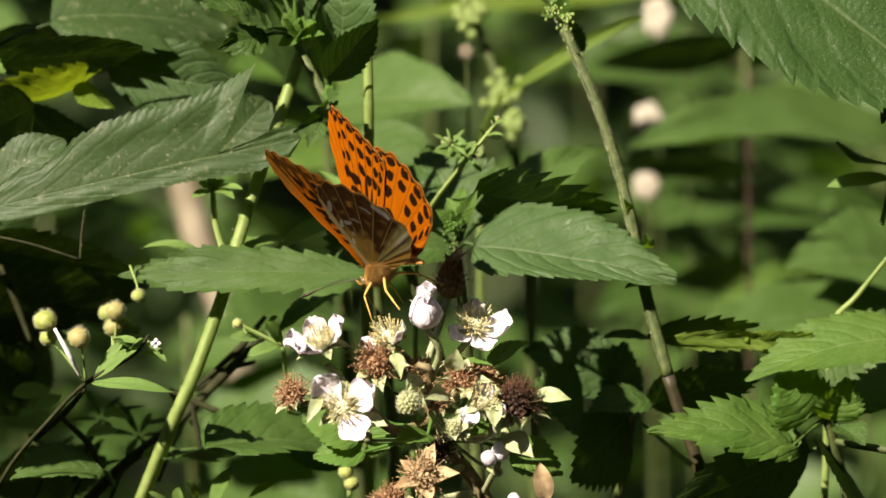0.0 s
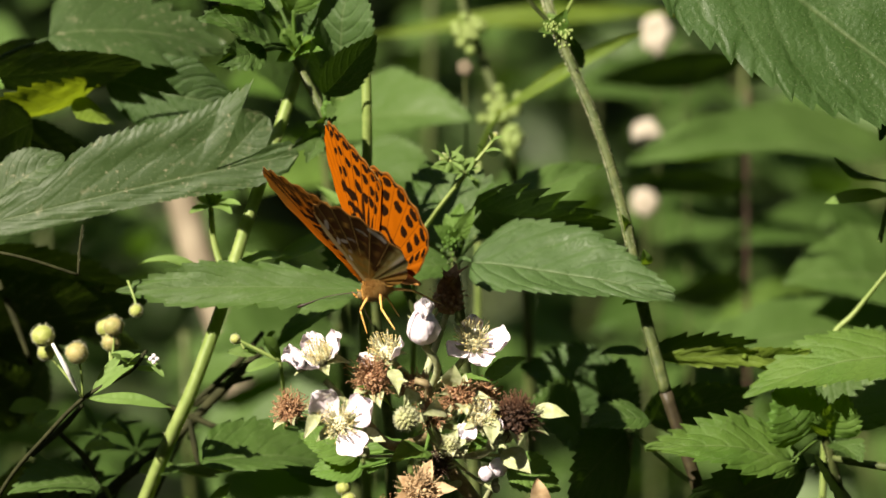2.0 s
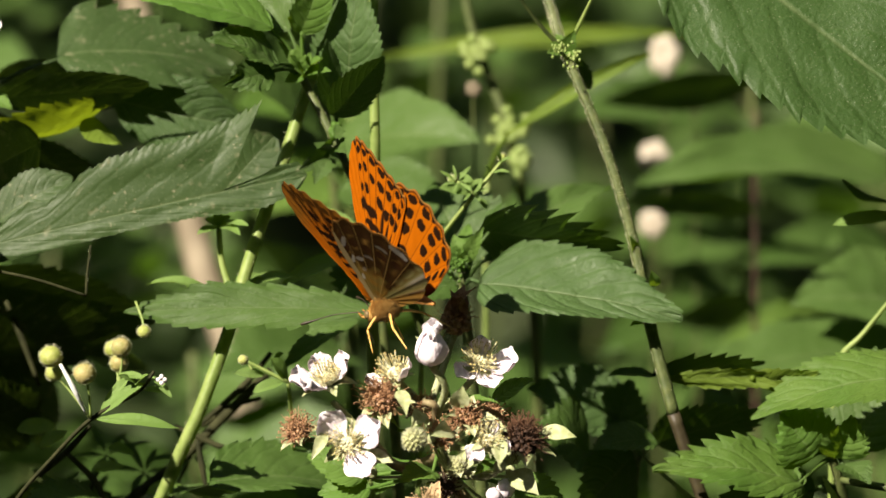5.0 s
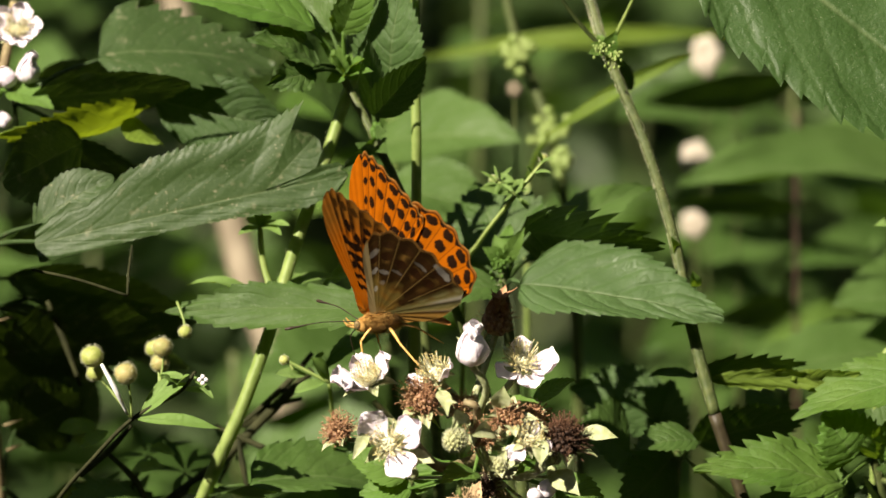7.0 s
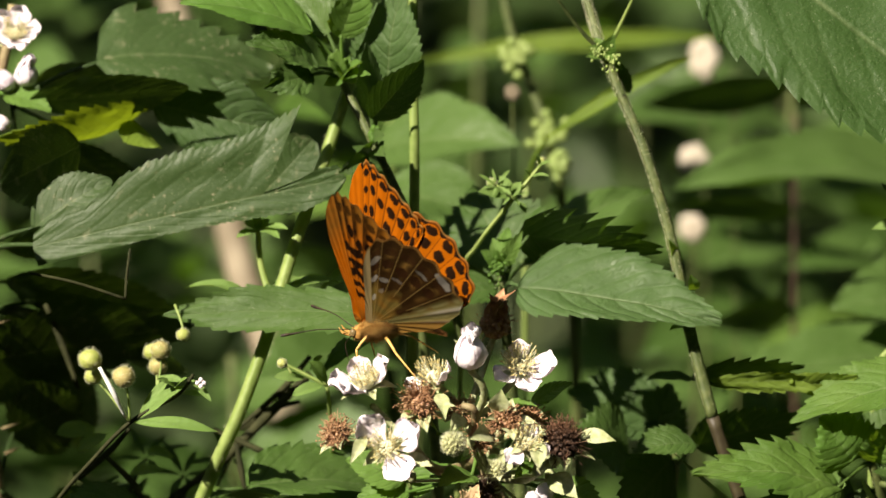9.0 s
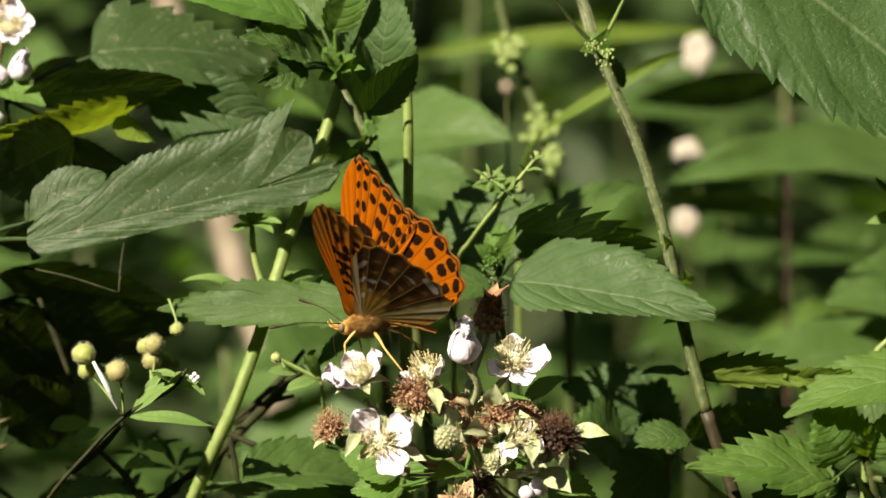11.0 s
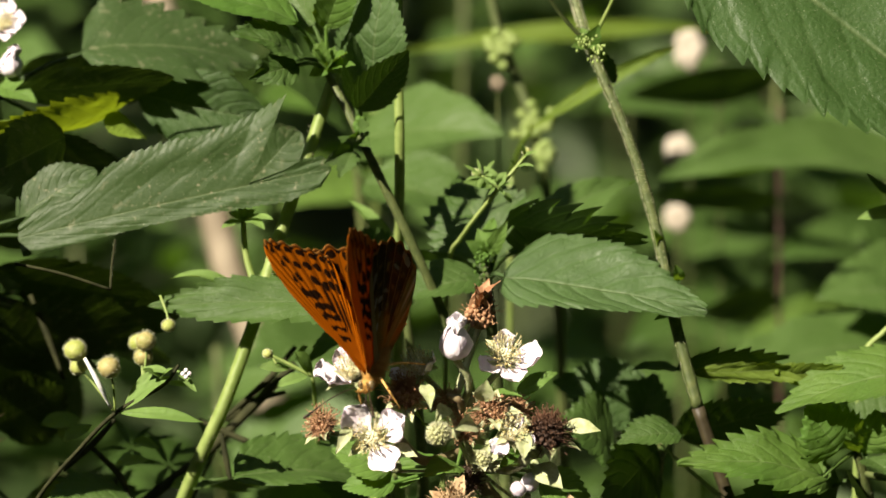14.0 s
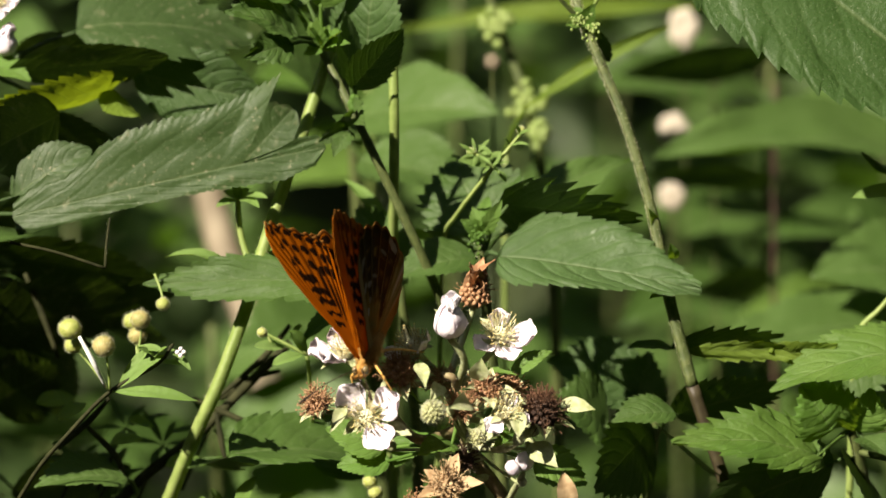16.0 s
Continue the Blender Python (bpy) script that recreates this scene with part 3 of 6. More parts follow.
def build_nettle_top():
    ob = thing("nettle", "leaning nettle with a crowded leafy tip and bristly stem", "nettle", "nettles in focus")
    pts = [spot(500, 20, 0.012), spot(528, 82, 0.01), spot(580, 182, 0.006), spot(640, 305, 0.008), spot(700, 430, 0.012), spot(748, 545, 0.02), spot(800, 700, 0.035), spot(850, 900, 0.05)]
    pts += to_ground(pts[-1], (0.05, 0.06))
    stem("stem", pts, [0.0009, 0.0011, 0.0012, 0.0013, 0.0015, 0.0024], HAIRY, ob, n=80, square=0.1, knobs=0.15)
    hairs(pts[1:7], 0.0009, 1700, 0.0006, ob, 8, 0.00004)
    j = (526, 70, 0.01)
    leaf(ob, (578, 140, 0.002), (668, 34, -0.004), 105, None, joint=(582, 182, 0.006), seed=41, teeth=11, bite=0.2, fold=0.05, label="upright leaf turned to the shade")
    leaf(ob, (574, 128, 0.004), (566, 4, 0.0), 70, None, joint=(582, 182, 0.006), seed=48, teeth=11, bite=0.24, fold=0.05)
    leaf(ob, (606, 86, 0.010), (630, -90, 0.004), 170, (-0.45, -0.78, 0.45), QUILTED, joint=(582, 150, 0.006), seed=42, teeth=14, bite=0.16, fold=0.12, label="upright pale leaf in full sun")
    # leaf added to cast shade on the top of the cleavers stem
    leaf(ob, (530, -5, 0.045), (400, -60, 0.048), 150, None, joint=j, seed=49, teeth=11, bite=0.2)
    leaf(ob, (480, 50, 0.0), (352, 5, -0.008), 110, (-0.1, -0.55, 0.83), joint=j, seed=43, teeth=10, bite=0.34, fold=0.3, wave=0.08, label="crinkled small leaf with a torn edge")
    leaf(ob, (470, 62, -0.002), (385, 88, -0.01), 70, (0.2, -0.85, 0.3), joint=j, seed=44, teeth=9, bite=0.36, fold=0.3, wave=0.09)
    leaf(ob, (470, -15, 0.004), (235, -62, 0.0), 140, (0.0, -0.45, 0.89), YOUNG, joint=j, seed=45, teeth=13, bite=0.16, label="pale sunlit serrated leaf")
    leaf(ob, (500, -10, 0.01), (420, -130, 0.02), 90, (-0.4, -0.8, 0.5), joint=j, seed=46, teeth=10, bite=0.2)
    leaf(ob, (520, -5, 0.006), (560, -120, 0.0), 80, (0.3, -0.8, 0.4), YOUNG, joint=j, seed=47, teeth=10, bite=0.2)
    for k, (x, y, s) in enumerate(((560, 40, 40), (500, 35, 34), (548, 78, 30), (492, 82, 30), (575, 62, 30), (515, 15, 40), (538, 28, 36), (480, 10, 30))):
        leaf(ob, (528, 68, 0.007), (x, y, -0.002 + 0.003 * (k % 4)), s, (0.3 * math.sin(k), -0.7, 0.7), YOUNG, seed=50 + k, teeth=7, bite=0.3, cols=6, name="young_leaf", label="fresh green tip leaf")
    for k, (x, y, bx, by) in enumerate(((518, 235, 570, 205), (545, 262, 572, 215), (600, 168, 578, 180), (602, 205, 585, 192), (552, 200, 575, 190))):
        leaf(ob, (bx, by, 0.004), (x, y, 0.0 - 0.002 * k), 42, (-0.3, -0.8, -0.3 if k < 2 else 0.4), seed=60 + k, teeth=6, bite=0.4, cols=6, name="side_leaf", label="small dark side leaf")
    bm = bmesh.new()
    for k in range(6):
        ellipsoid_into(bm, spot(581 + 6 * math.cos(k * 2), 166 + 9 * math.sin(k * 1.3), 0.002), (0.0010, 0.0010, 0.0012), seg=7, rings=5)
    tagged(part("flower_knot", bm, YOUNG, ob, "pale green side buds"), kind="stuff")


def build_nettle_corner():
    """The young nettle at the lower right."""
    ob = thing("nettle", "young nettle with crinkled bright leaves", "nettle", "nettles in focus")
    pts = [spot(1455, 690, 0.0), spot(1462, 740, 0.004), spot(1480, 800, 0.008), spot(1510, 950, 0.02)]
    pts += to_ground(pts[-1], (0.02, 0.02))
    stem("stem", pts, [0.0009, 0.0012, 0.0015, 0.0022], HAIRY, ob, square=0.1)
    hairs(pts[:4], 0.0011, 120, 0.0010, ob, 9)
    j = (1462, 742, 0.004)
    leaf(ob, (1413, 790, 0.0), (1146, 768, -0.012), 165, (0.05, -0.5, 0.86), FRESH, joint=j, seed=71, teeth=10, bite=0.34, fold=0.2, wave=0.04, fine=6, cols=16, quilt=0.004, label="bright pointed leaf with deep teeth")
    leaf(ob, (1430, 742, 0.0), (1372, 664, -0.004), 130, (-0.2, -0.75, 0.6), YOUNG, joint=j, seed=72, teeth=9, bite=0.26, fold=0.3, wave=0.05, quilt=0.02, label="crinkled young leaf")
    leaf(ob, (1470, 742, 0.0), (1500, 668, -0.006), 100, (0.3, -0.75, 0.5), YOUNG, joint=j, seed=73, teeth=9, bite=0.26, fold=0.3, wave=0.05, quilt=0.02)
    leaf(ob, (1482, 755, 0.0), (1530, 790, -0.01), 70, (0.1, -0.5, 0.86), joint=j, seed=74, teeth=8, bite=0.3)
    leaf(ob, (1480, 720, 0.02), (1640, 560, 0.03), 210, (-0.1, -0.8, 0.6), joint=j, seed=75, teeth=12, bite=0.2, label="large pale leaf turned to the light")
    leaf(ob, (1640, 600, 0.002), (1318, 674, -0.004), 190, (0.12, -0.36, 0.92), FRESH, seed=76, joint=(1660, 640, 0.01), teeth=15, bite=0.2, fold=0.15)
    leaf(ob, (1440, 640, 0.012), (1372, 702, 0.0), 60, (-0.3, -0.8, 0.2), YOUNG, joint=j, seed=77, teeth=7, bite=0.3)
    leaf(ob, (1430, 800, 0.01), (1180, 905, -0.01), 200, None, joint=(1480, 800, 0.008), seed=78, teeth=13, bite=0.24, label="dark shaded leaf")
    leaf(ob, (1470, 800, 0.012), (1530, 930, -0.01), 200, None, joint=(1480, 800, 0.008), seed=79, teeth=12, bite=0.24)
    stem("side_shoot", [spot(1650, 808, -0.003), spot(1540, 792, -0.002), spot(1480, 782, 0.005)], [0.0011, 0.0008], HAIRY, ob, n=14)
    leaf(ob, (1330, 792, 0.0), (1322, 830, -0.004), 40, (0, -0.9, 0.2), YOUNG, joint=(1400, 782, 0.0), seed=80, teeth=6, bite=0.3, cols=6, name="young_leaf")


def build_nettle_shaded():
    """Dark leaves low between the blossom and the tall stem."""
    ob = thing("nettle", "low nettle whose leaves lie half in shadow", "nettle", "nettles in focus")
    pts = [spot(1120, 720, 0.035), spot(1110, 800, 0.04), spot(1080, 960, 0.05)]
    pts += to_ground(pts[-1], (-0.02, 0.03))
    stem("stem", pts, [0.0010, 0.0014, 0.0022], HAIRY, ob, square=0.1)
    j = (1115, 760, 0.038)
    leaf(ob, (1105, 676, 0.050), (925, 622, 0.050), 150, (-0.15, -0.70, 0.70), QUILTED, joint=j, wave=0.03, quilt=0.002, fine=6, cols=16, seed=91, teeth=11, bite=0.22, label="green leaf with lit veins")
    leaf(ob, (1080, 706, 0.050), (1108, 606, 0.045), 130, (-0.05, -0.75, 0.65), QUILTED, joint=j, seed=92, teeth=10, bite=0.26)
    leaf(ob, (1110, 740, 0.02), (1010, 850, 0.0), 190, None, joint=j, seed=93, teeth=12, bite=0.28)
    leaf(ob, (1120, 735, 0.02), (1230, 822, 0.0), 190, None, joint=j, seed=94, teeth=12, bite=0.28)
    leaf(ob, (1150, 715, 0.03), (1350, 660, 0.02), 170, None, joint=j, seed=95, teeth=13, bite=0.3)
    leaf(ob, (1150, 712, 0.006), (1040, 730, 0.0), 90, (0.0, -0.5, 0.8), joint=j, seed=96, teeth=10, bite=0.26)
    leaf(ob, (1030, 740, 0.03), (935, 690, 0.02), 170, (-0.1, -0.65, 0.75), joint=j, seed=97, teeth=10, bite=0.2)


def build_big_leaf():
    """The large leaf that hangs into view from above."""
    ob = thing("nettle", "large drooping nettle leaf on a stem above the view", "nettle", "nettles in focus")
    pts = [spot(1060, -330, -0.02), spot(1100, -250, -0.02), spot(1900, -100, 0.0), spot(2050, 700, 0.02)]
    pts += to_ground(pts[-1], (0.1, 0.0))
    stem("stem", pts, [0.0010, 0.0014, 0.002, 0.003], HAIRY, ob, square=0.1)
    leaf(ob, (1150, -225, -0.022), (1750, 240, -0.035), 410, (0.02, -0.74, 0.65), QUILTED, joint=(1100, -250, -0.02), seed=101, teeth=19, bite=0.13, fold=0.10, arch=0.03, fine=6, cols=18, label="big dull green serrated leaf with sunken veins")
    leaf(ob, (1640, -140, -0.01), (1560, 220, 0.0), 150, (0.2, -0.7, 0.6), joint=(1690, -160, 0.0), seed=102, teeth=13, bite=0.16)


def build_bramble_leaves():
    ob = thing("bramble", "bramble cane with broad freckled leaves, some torn", "bramble", "brambles in focus")
    pts = [spot(-330, 60, 0.03), spot(-160, 150, 0.03), spot(-120, 420, 0.035), spot(-90, 760, 0.05), spot(-60, 1100, 0.06)]
    pts += to_ground(pts[-1], (-0.05, 0.06))
    stem("cane", pts, [0.0016, 0.002, 0.0026, 0.0034], RUDDY, ob, "brown prickly cane", n=50)
    bm = bmesh.new()
    c = curve_points(pts, 60)
    rng = random.Random(11)
    for k in range(3, 40):
        t = (c[k + 1] - c[k]).normalized()
        a = t.orthogonal()
        a.rotate(Matrix.Rotation(rng.uniform(0, 6.28), 3, t))
        spike_into(bm, c[k] + a * 0.0022, c[k] + a * 0.0062 - t * 0.002, 0.0007)
    tagged(part("prickles", bm, RUDDY, ob), kind="stuff")
    j = (-120, 380, 0.02)
    torn_leaf(ob, (-22, 370, 0.004), (532, 244, 0.004), (-0.06, -0.95, 0.30), j, 111, "broad freckled leaf with a torn, nibbled edge")
    leaf(ob, (372, 288, 0.020), (474, 176, 0.020), 150, (0.2, -0.9, 0.3), BRAMBLE, joint=(300, 290, 0.018), seed=112, shape="bramble", teeth=12, bite=0.1, fold=0.2, pairs=8, label="leaf flap turned to the shade")
    leaf(ob, (-24, 338, 0.010), (118, 250, 0.008), 100, (-0.2, -0.85, 0.5), BRAMBLE, joint=j, seed=113, shape="bramble", teeth=14, bite=0.09, fold=0.2, pairs=8)
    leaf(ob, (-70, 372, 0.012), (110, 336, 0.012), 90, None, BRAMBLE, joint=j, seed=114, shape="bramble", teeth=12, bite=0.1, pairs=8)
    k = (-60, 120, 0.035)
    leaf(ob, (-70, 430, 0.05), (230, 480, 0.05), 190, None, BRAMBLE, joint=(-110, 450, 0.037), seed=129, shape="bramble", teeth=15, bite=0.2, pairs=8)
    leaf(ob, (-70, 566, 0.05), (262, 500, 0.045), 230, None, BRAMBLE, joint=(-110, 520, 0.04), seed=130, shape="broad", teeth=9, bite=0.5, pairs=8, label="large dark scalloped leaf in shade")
    leaf(ob, (92, 36, 0.035), (400, 62, 0.05), 250, (0.05, -0.5, 0.86), BRAMBLE, joint=k, seed=115, shape="broad", teeth=9, bite=0.30, fold=0.15, pairs=8, label="dull freckled leaf partly in shadow")
    leaf(ob, (190, 112, 0.040), (425, 160, 0.036), 150, (0.50, -0.82, -0.10), QUILTED, joint=k, seed=116, shape="bramble", teeth=18, bite=0.07, fold=0.12, arch=0.10, pairs=9, quilt=0.02, label="drooping spotted leaf with pale veins")
    leaf(ob, (178, 124, 0.03), (-90, 176, 0.012), 120, (0.1, -0.62, -0.7), SUNLIT, joint=k, seed=117, shape="bramble", teeth=11, bite=0.36, fold=-0.2, pairs=8, label="sunlit leaf glowing yellow-green against the sun")
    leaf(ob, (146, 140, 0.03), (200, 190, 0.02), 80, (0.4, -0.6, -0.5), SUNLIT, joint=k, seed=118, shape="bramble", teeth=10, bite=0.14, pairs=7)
    # this blade takes the place of a cast shadow
    leaf(ob, (-30, 112, 0.024), (254, 84, 0.020), 120, None, BRAMBLE, joint=k, seed=119, shape="bramble", teeth=14, bite=0.12, pairs=8, label="dark leaf standing in for a shadow on the leaf behind")
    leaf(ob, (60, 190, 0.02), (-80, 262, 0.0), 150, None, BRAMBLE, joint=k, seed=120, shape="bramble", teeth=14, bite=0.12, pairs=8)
    # two leaves out of view, added to shade the growth below
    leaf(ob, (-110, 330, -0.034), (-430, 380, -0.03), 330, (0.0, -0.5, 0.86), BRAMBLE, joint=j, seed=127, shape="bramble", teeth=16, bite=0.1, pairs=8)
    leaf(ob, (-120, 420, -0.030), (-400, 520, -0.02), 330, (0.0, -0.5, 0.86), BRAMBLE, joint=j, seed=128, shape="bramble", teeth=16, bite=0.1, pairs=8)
    # added leaves turned from the sun, to fill the lower corner with shade
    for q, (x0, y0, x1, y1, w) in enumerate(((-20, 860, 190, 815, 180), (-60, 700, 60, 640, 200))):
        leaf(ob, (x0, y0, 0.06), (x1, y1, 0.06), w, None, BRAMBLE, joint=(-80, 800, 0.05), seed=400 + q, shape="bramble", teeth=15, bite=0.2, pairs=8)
    # three more added behind, filling the dark gap at the left with shade
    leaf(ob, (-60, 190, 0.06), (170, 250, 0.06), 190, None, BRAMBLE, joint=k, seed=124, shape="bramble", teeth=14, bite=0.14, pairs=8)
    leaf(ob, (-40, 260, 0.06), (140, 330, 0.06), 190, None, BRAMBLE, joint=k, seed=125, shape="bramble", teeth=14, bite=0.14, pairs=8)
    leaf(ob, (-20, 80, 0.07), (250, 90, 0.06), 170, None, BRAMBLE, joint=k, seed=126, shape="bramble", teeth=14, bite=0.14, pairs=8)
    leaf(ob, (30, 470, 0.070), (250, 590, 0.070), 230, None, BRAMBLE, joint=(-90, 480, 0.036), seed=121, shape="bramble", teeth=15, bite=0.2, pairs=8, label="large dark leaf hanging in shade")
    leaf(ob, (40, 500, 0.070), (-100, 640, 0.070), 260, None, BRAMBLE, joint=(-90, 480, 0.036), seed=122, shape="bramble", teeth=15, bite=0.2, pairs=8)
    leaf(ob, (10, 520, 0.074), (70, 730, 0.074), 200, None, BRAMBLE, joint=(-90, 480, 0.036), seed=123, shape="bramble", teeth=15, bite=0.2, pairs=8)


def build_long_leaf():
    """The leaf lying level behind the butterfly's head, and lower ones on the same plant."""
    ob = thing("nettle", "nettle with narrow level leaves seen from the side", "nettle", "nettles in focus")
    pts = [spot(662, 440, 0.03), spot(668, 520, 0.03), spot(690, 700, 0.04), spot(700, 920, 0.05)]
    pts += to_ground(pts[-1], (0.0, 0.06))
    stem("stem", pts, [0.0008, 0.0014, 0.002, 0.0026], HAIRY, ob, square=0.1)
    j = (668, 486, 0.03)
    leaf(ob, (655, 486, 0.002), (206, 490, 0.002), 96, (0.0, -0.78, 0.62), joint=j, seed=131, teeth=13, bite=0.30, shape="bramble", fold=0.08, arch=0.035, label="long level leaf, matt blue-green above")
    leaf(ob, (620, 500, 0.024), (490, 596, 0.012), 70, (-0.5, -0.6, 0.6), joint=j, seed=132, teeth=10, bite=0.14)
    leaf(ob, (680, 480, 0.03), (590, 352, 0.045), 140, (-0.5, -0.7, 0.3), joint=j, seed=133, teeth=11, bite=0.3)
    k = (692, 780, 0.042)
    leaf(ob, (365, 790, 0.0), (640, 815, 0.02), 220, (0.0, -0.25, 0.96), joint=k, seed=134, teeth=13, bite=0.22, label="low leaf barred with shadow")
    leaf(ob, (600, 830, 0.03), (470, 720, 0.04), 150, (0.0, -0.5, 0.86), joint=k, seed=135, teeth=11, bite=0.2)
    leaf(ob, (300, 800, 0.02), (420, 765, 0.01), 150, (0.0, -0.25, -0.9), joint=k, seed=136, teeth=11, bite=0.3)
    leaf(ob, (180, 832, 0.01), (20, 850, 0.0), 140, (0.0, -0.3, 0.95), joint=(200, 860, 0.02), seed=137, teeth=11, bite=0.24)


def whorl(parent, x, y, d, leaves, size, seed, tilt=(0.0, -0.3, 1.0), material=None):
    """Narrow leaves in a ring round a node."""
    rng = random.Random(seed)
    c = spot(x, y, d)
    turn = basis(Vector((1, 0.1, 0)), Vector(tilt))
    for k in range(leaves):
        a = 6.283 * k / leaves + rng.uniform(-0.2, 0.2)
        out = turn @ Vector((math.cos(a), math.sin(a), rng.uniform(0.0, 0.35)))
        ln = size * UNIT * rng.uniform(0.8, 1.15)
        m = Matrix.Translation(c + out * 0.0006) @ basis(out, turn @ Vector((0, 0, 1))).to_4x4()
        bm = bmesh.new()
        leaf_into(bm, ln, ln * 0.2, "blade", teeth=0, bite=0, fold=0.2, arch=0.06, wave=0.02, seed=seed + k, cols=6, quilt=0.0, place=m)
        part("whorl_leaf", bm, material or CLEAVER, parent)


def burr(parent, x, y, d, r, seed, material=None, stalk=None):
    """A round bristly fruit."""
    c = spot(x, y, d)
    rad = r * UNIT
    bm = bmesh.new()
    ellipsoid_into(bm, c, (rad, rad, rad * 0.93), seg=14, rings=10, lump=0.05, scale=2500)
    ob = part("burr", bm, material or BURR, parent, "round bristly burr")
    rng = random.Random(seed)
    bm = bmesh.new()
    for _ in range(260):
        v = Vector((rng.gauss(0, 1), rng.gauss(0, 1), rng.gauss(0, 1))).normalized()
        spike_into(bm, c + v * rad * 0.97, c + v * rad * 1.22 + Vector((0, 0, rad * 0.06)), 0.00004)
    tagged(part("bristles", bm, HAIR, ob), kind="stuff")
    if stalk:
        stem("stalk", [spot(*stalk), c.lerp(spot(*stalk), 0.4) + Vector((0.0004, 0, 0)), c], [0.00035, 0.0003], STEM, parent, sides=6, n=8)


def build_cleavers_stem():
    """The stout pale ribbed stem that climbs past the long leaf."""
    ob = thing("cleavers", "stout pale green ribbed cleavers stem with bristles", "cleavers", "cleavers")
    pts = [spot(562, 10, 0.016), spot(530, 100, 0.015), spot(491, 219, 0.011), spot(437, 377, 0.0085), spot(393, 526, 0.0070), spot(346, 657, 0.006), spot(304, 752, 0.009), spot(250, 885, 0.02), spot(205, 1000, 0.03)]
    pts += to_ground(pts[-1], (-0.06, 0.028))
    stem("stem", pts, [0.0014, 0.0015, 0.0016, 0.0017, 0.0017, 0.0018], STEM, ob, sides=16, n=90, square=0.06)
    hairs(pts[:8], 0.0019, 520, 0.0006, ob, 13, 0.00004)
    whorl(ob, 404, 476, 0.006, 5, 64, 140, (0.2, -0.7, 0.8))
    for k, (x0, y0, x1, y1) in enumerate(((385, 468, 248, 440), (392, 474, 300, 458), (395, 465, 450, 420), (400, 462, 520, 430))):
        leaf(ob, (x0, y0, 0.009), (x1, y1, 0.008 + 0.004 * k), 34, (0.0, -0.35, 0.94), CLEAVER, seed=150 + k, shape="blade", teeth=0, arch=0.14, quilt=0, cols=6, name="whorl_leaf")
    # a short side shoot from the node ends in a whorl under the broad leaf
    stem("side_shoot", [spot(376, 335, 0.008), spot(382, 400, 0.010), spot(405, 478, 0.0075)], [0.0006, 0.0008, 0.0009], STEM, ob, sides=10, n=20, square=0.15)
    for k, (x1, y1) in enumerate(((430, 336), (338, 352), (398, 318), (352, 322), (415, 352), (372, 310))):
        leaf(ob, (376, 338, 0.008), (x1, y1, -0.002 + 0.005 * (k % 4)), 20, (0.0, -0.5, 0.86), CLEAVER, seed=210 + k, shape="blade", teeth=0, fold=0.2, quilt=0, cols=6, name="whorl_leaf")


def build_upright_stem():
    ob = thing("cleavers", "thin upright pale green stem behind the wings", "cleavers", "cleavers")
    pts = [spot(648, -120, 0.009), spot(650, 60, 0.009), spot(653, 210, 0.010), spot(652, 400, 0.025), spot(650, 640, 0.06), spot(655, 900, 0.07)]
    pts += to_ground(pts[-1], (0.0, 0.04))
    stem("stem", pts, [0.0011, 0.0013, 0.0014, 0.0015, 0.0016], STEM, ob, sides=14, n=60, square=0.05)
    leaf(ob, (655, 395, 0.045), (560, 300, 0.05), 26, (0, -0.6, 0.8), CLEAVER, seed=156, shape="blade", teeth=0, arch=0.1, quilt=0, cols=6, name="whorl_leaf")
    leaf(ob, (655, 395, 0.045), (712, 470, 0.03), 40, (0.2, -0.6, 0.8), CLEAVER, seed=157, shape="blade", teeth=0, arch=0.2, quilt=0, cols=6, name="whorl_leaf")
    leaf(ob, (655, 395, 0.045), (480, 450, 0.03), 44, (0.1, -0.5, 0.8), CLEAVER, seed=158, shape="blade", teeth=0, arch=0.14, quilt=0, cols=6, name="whorl_leaf")


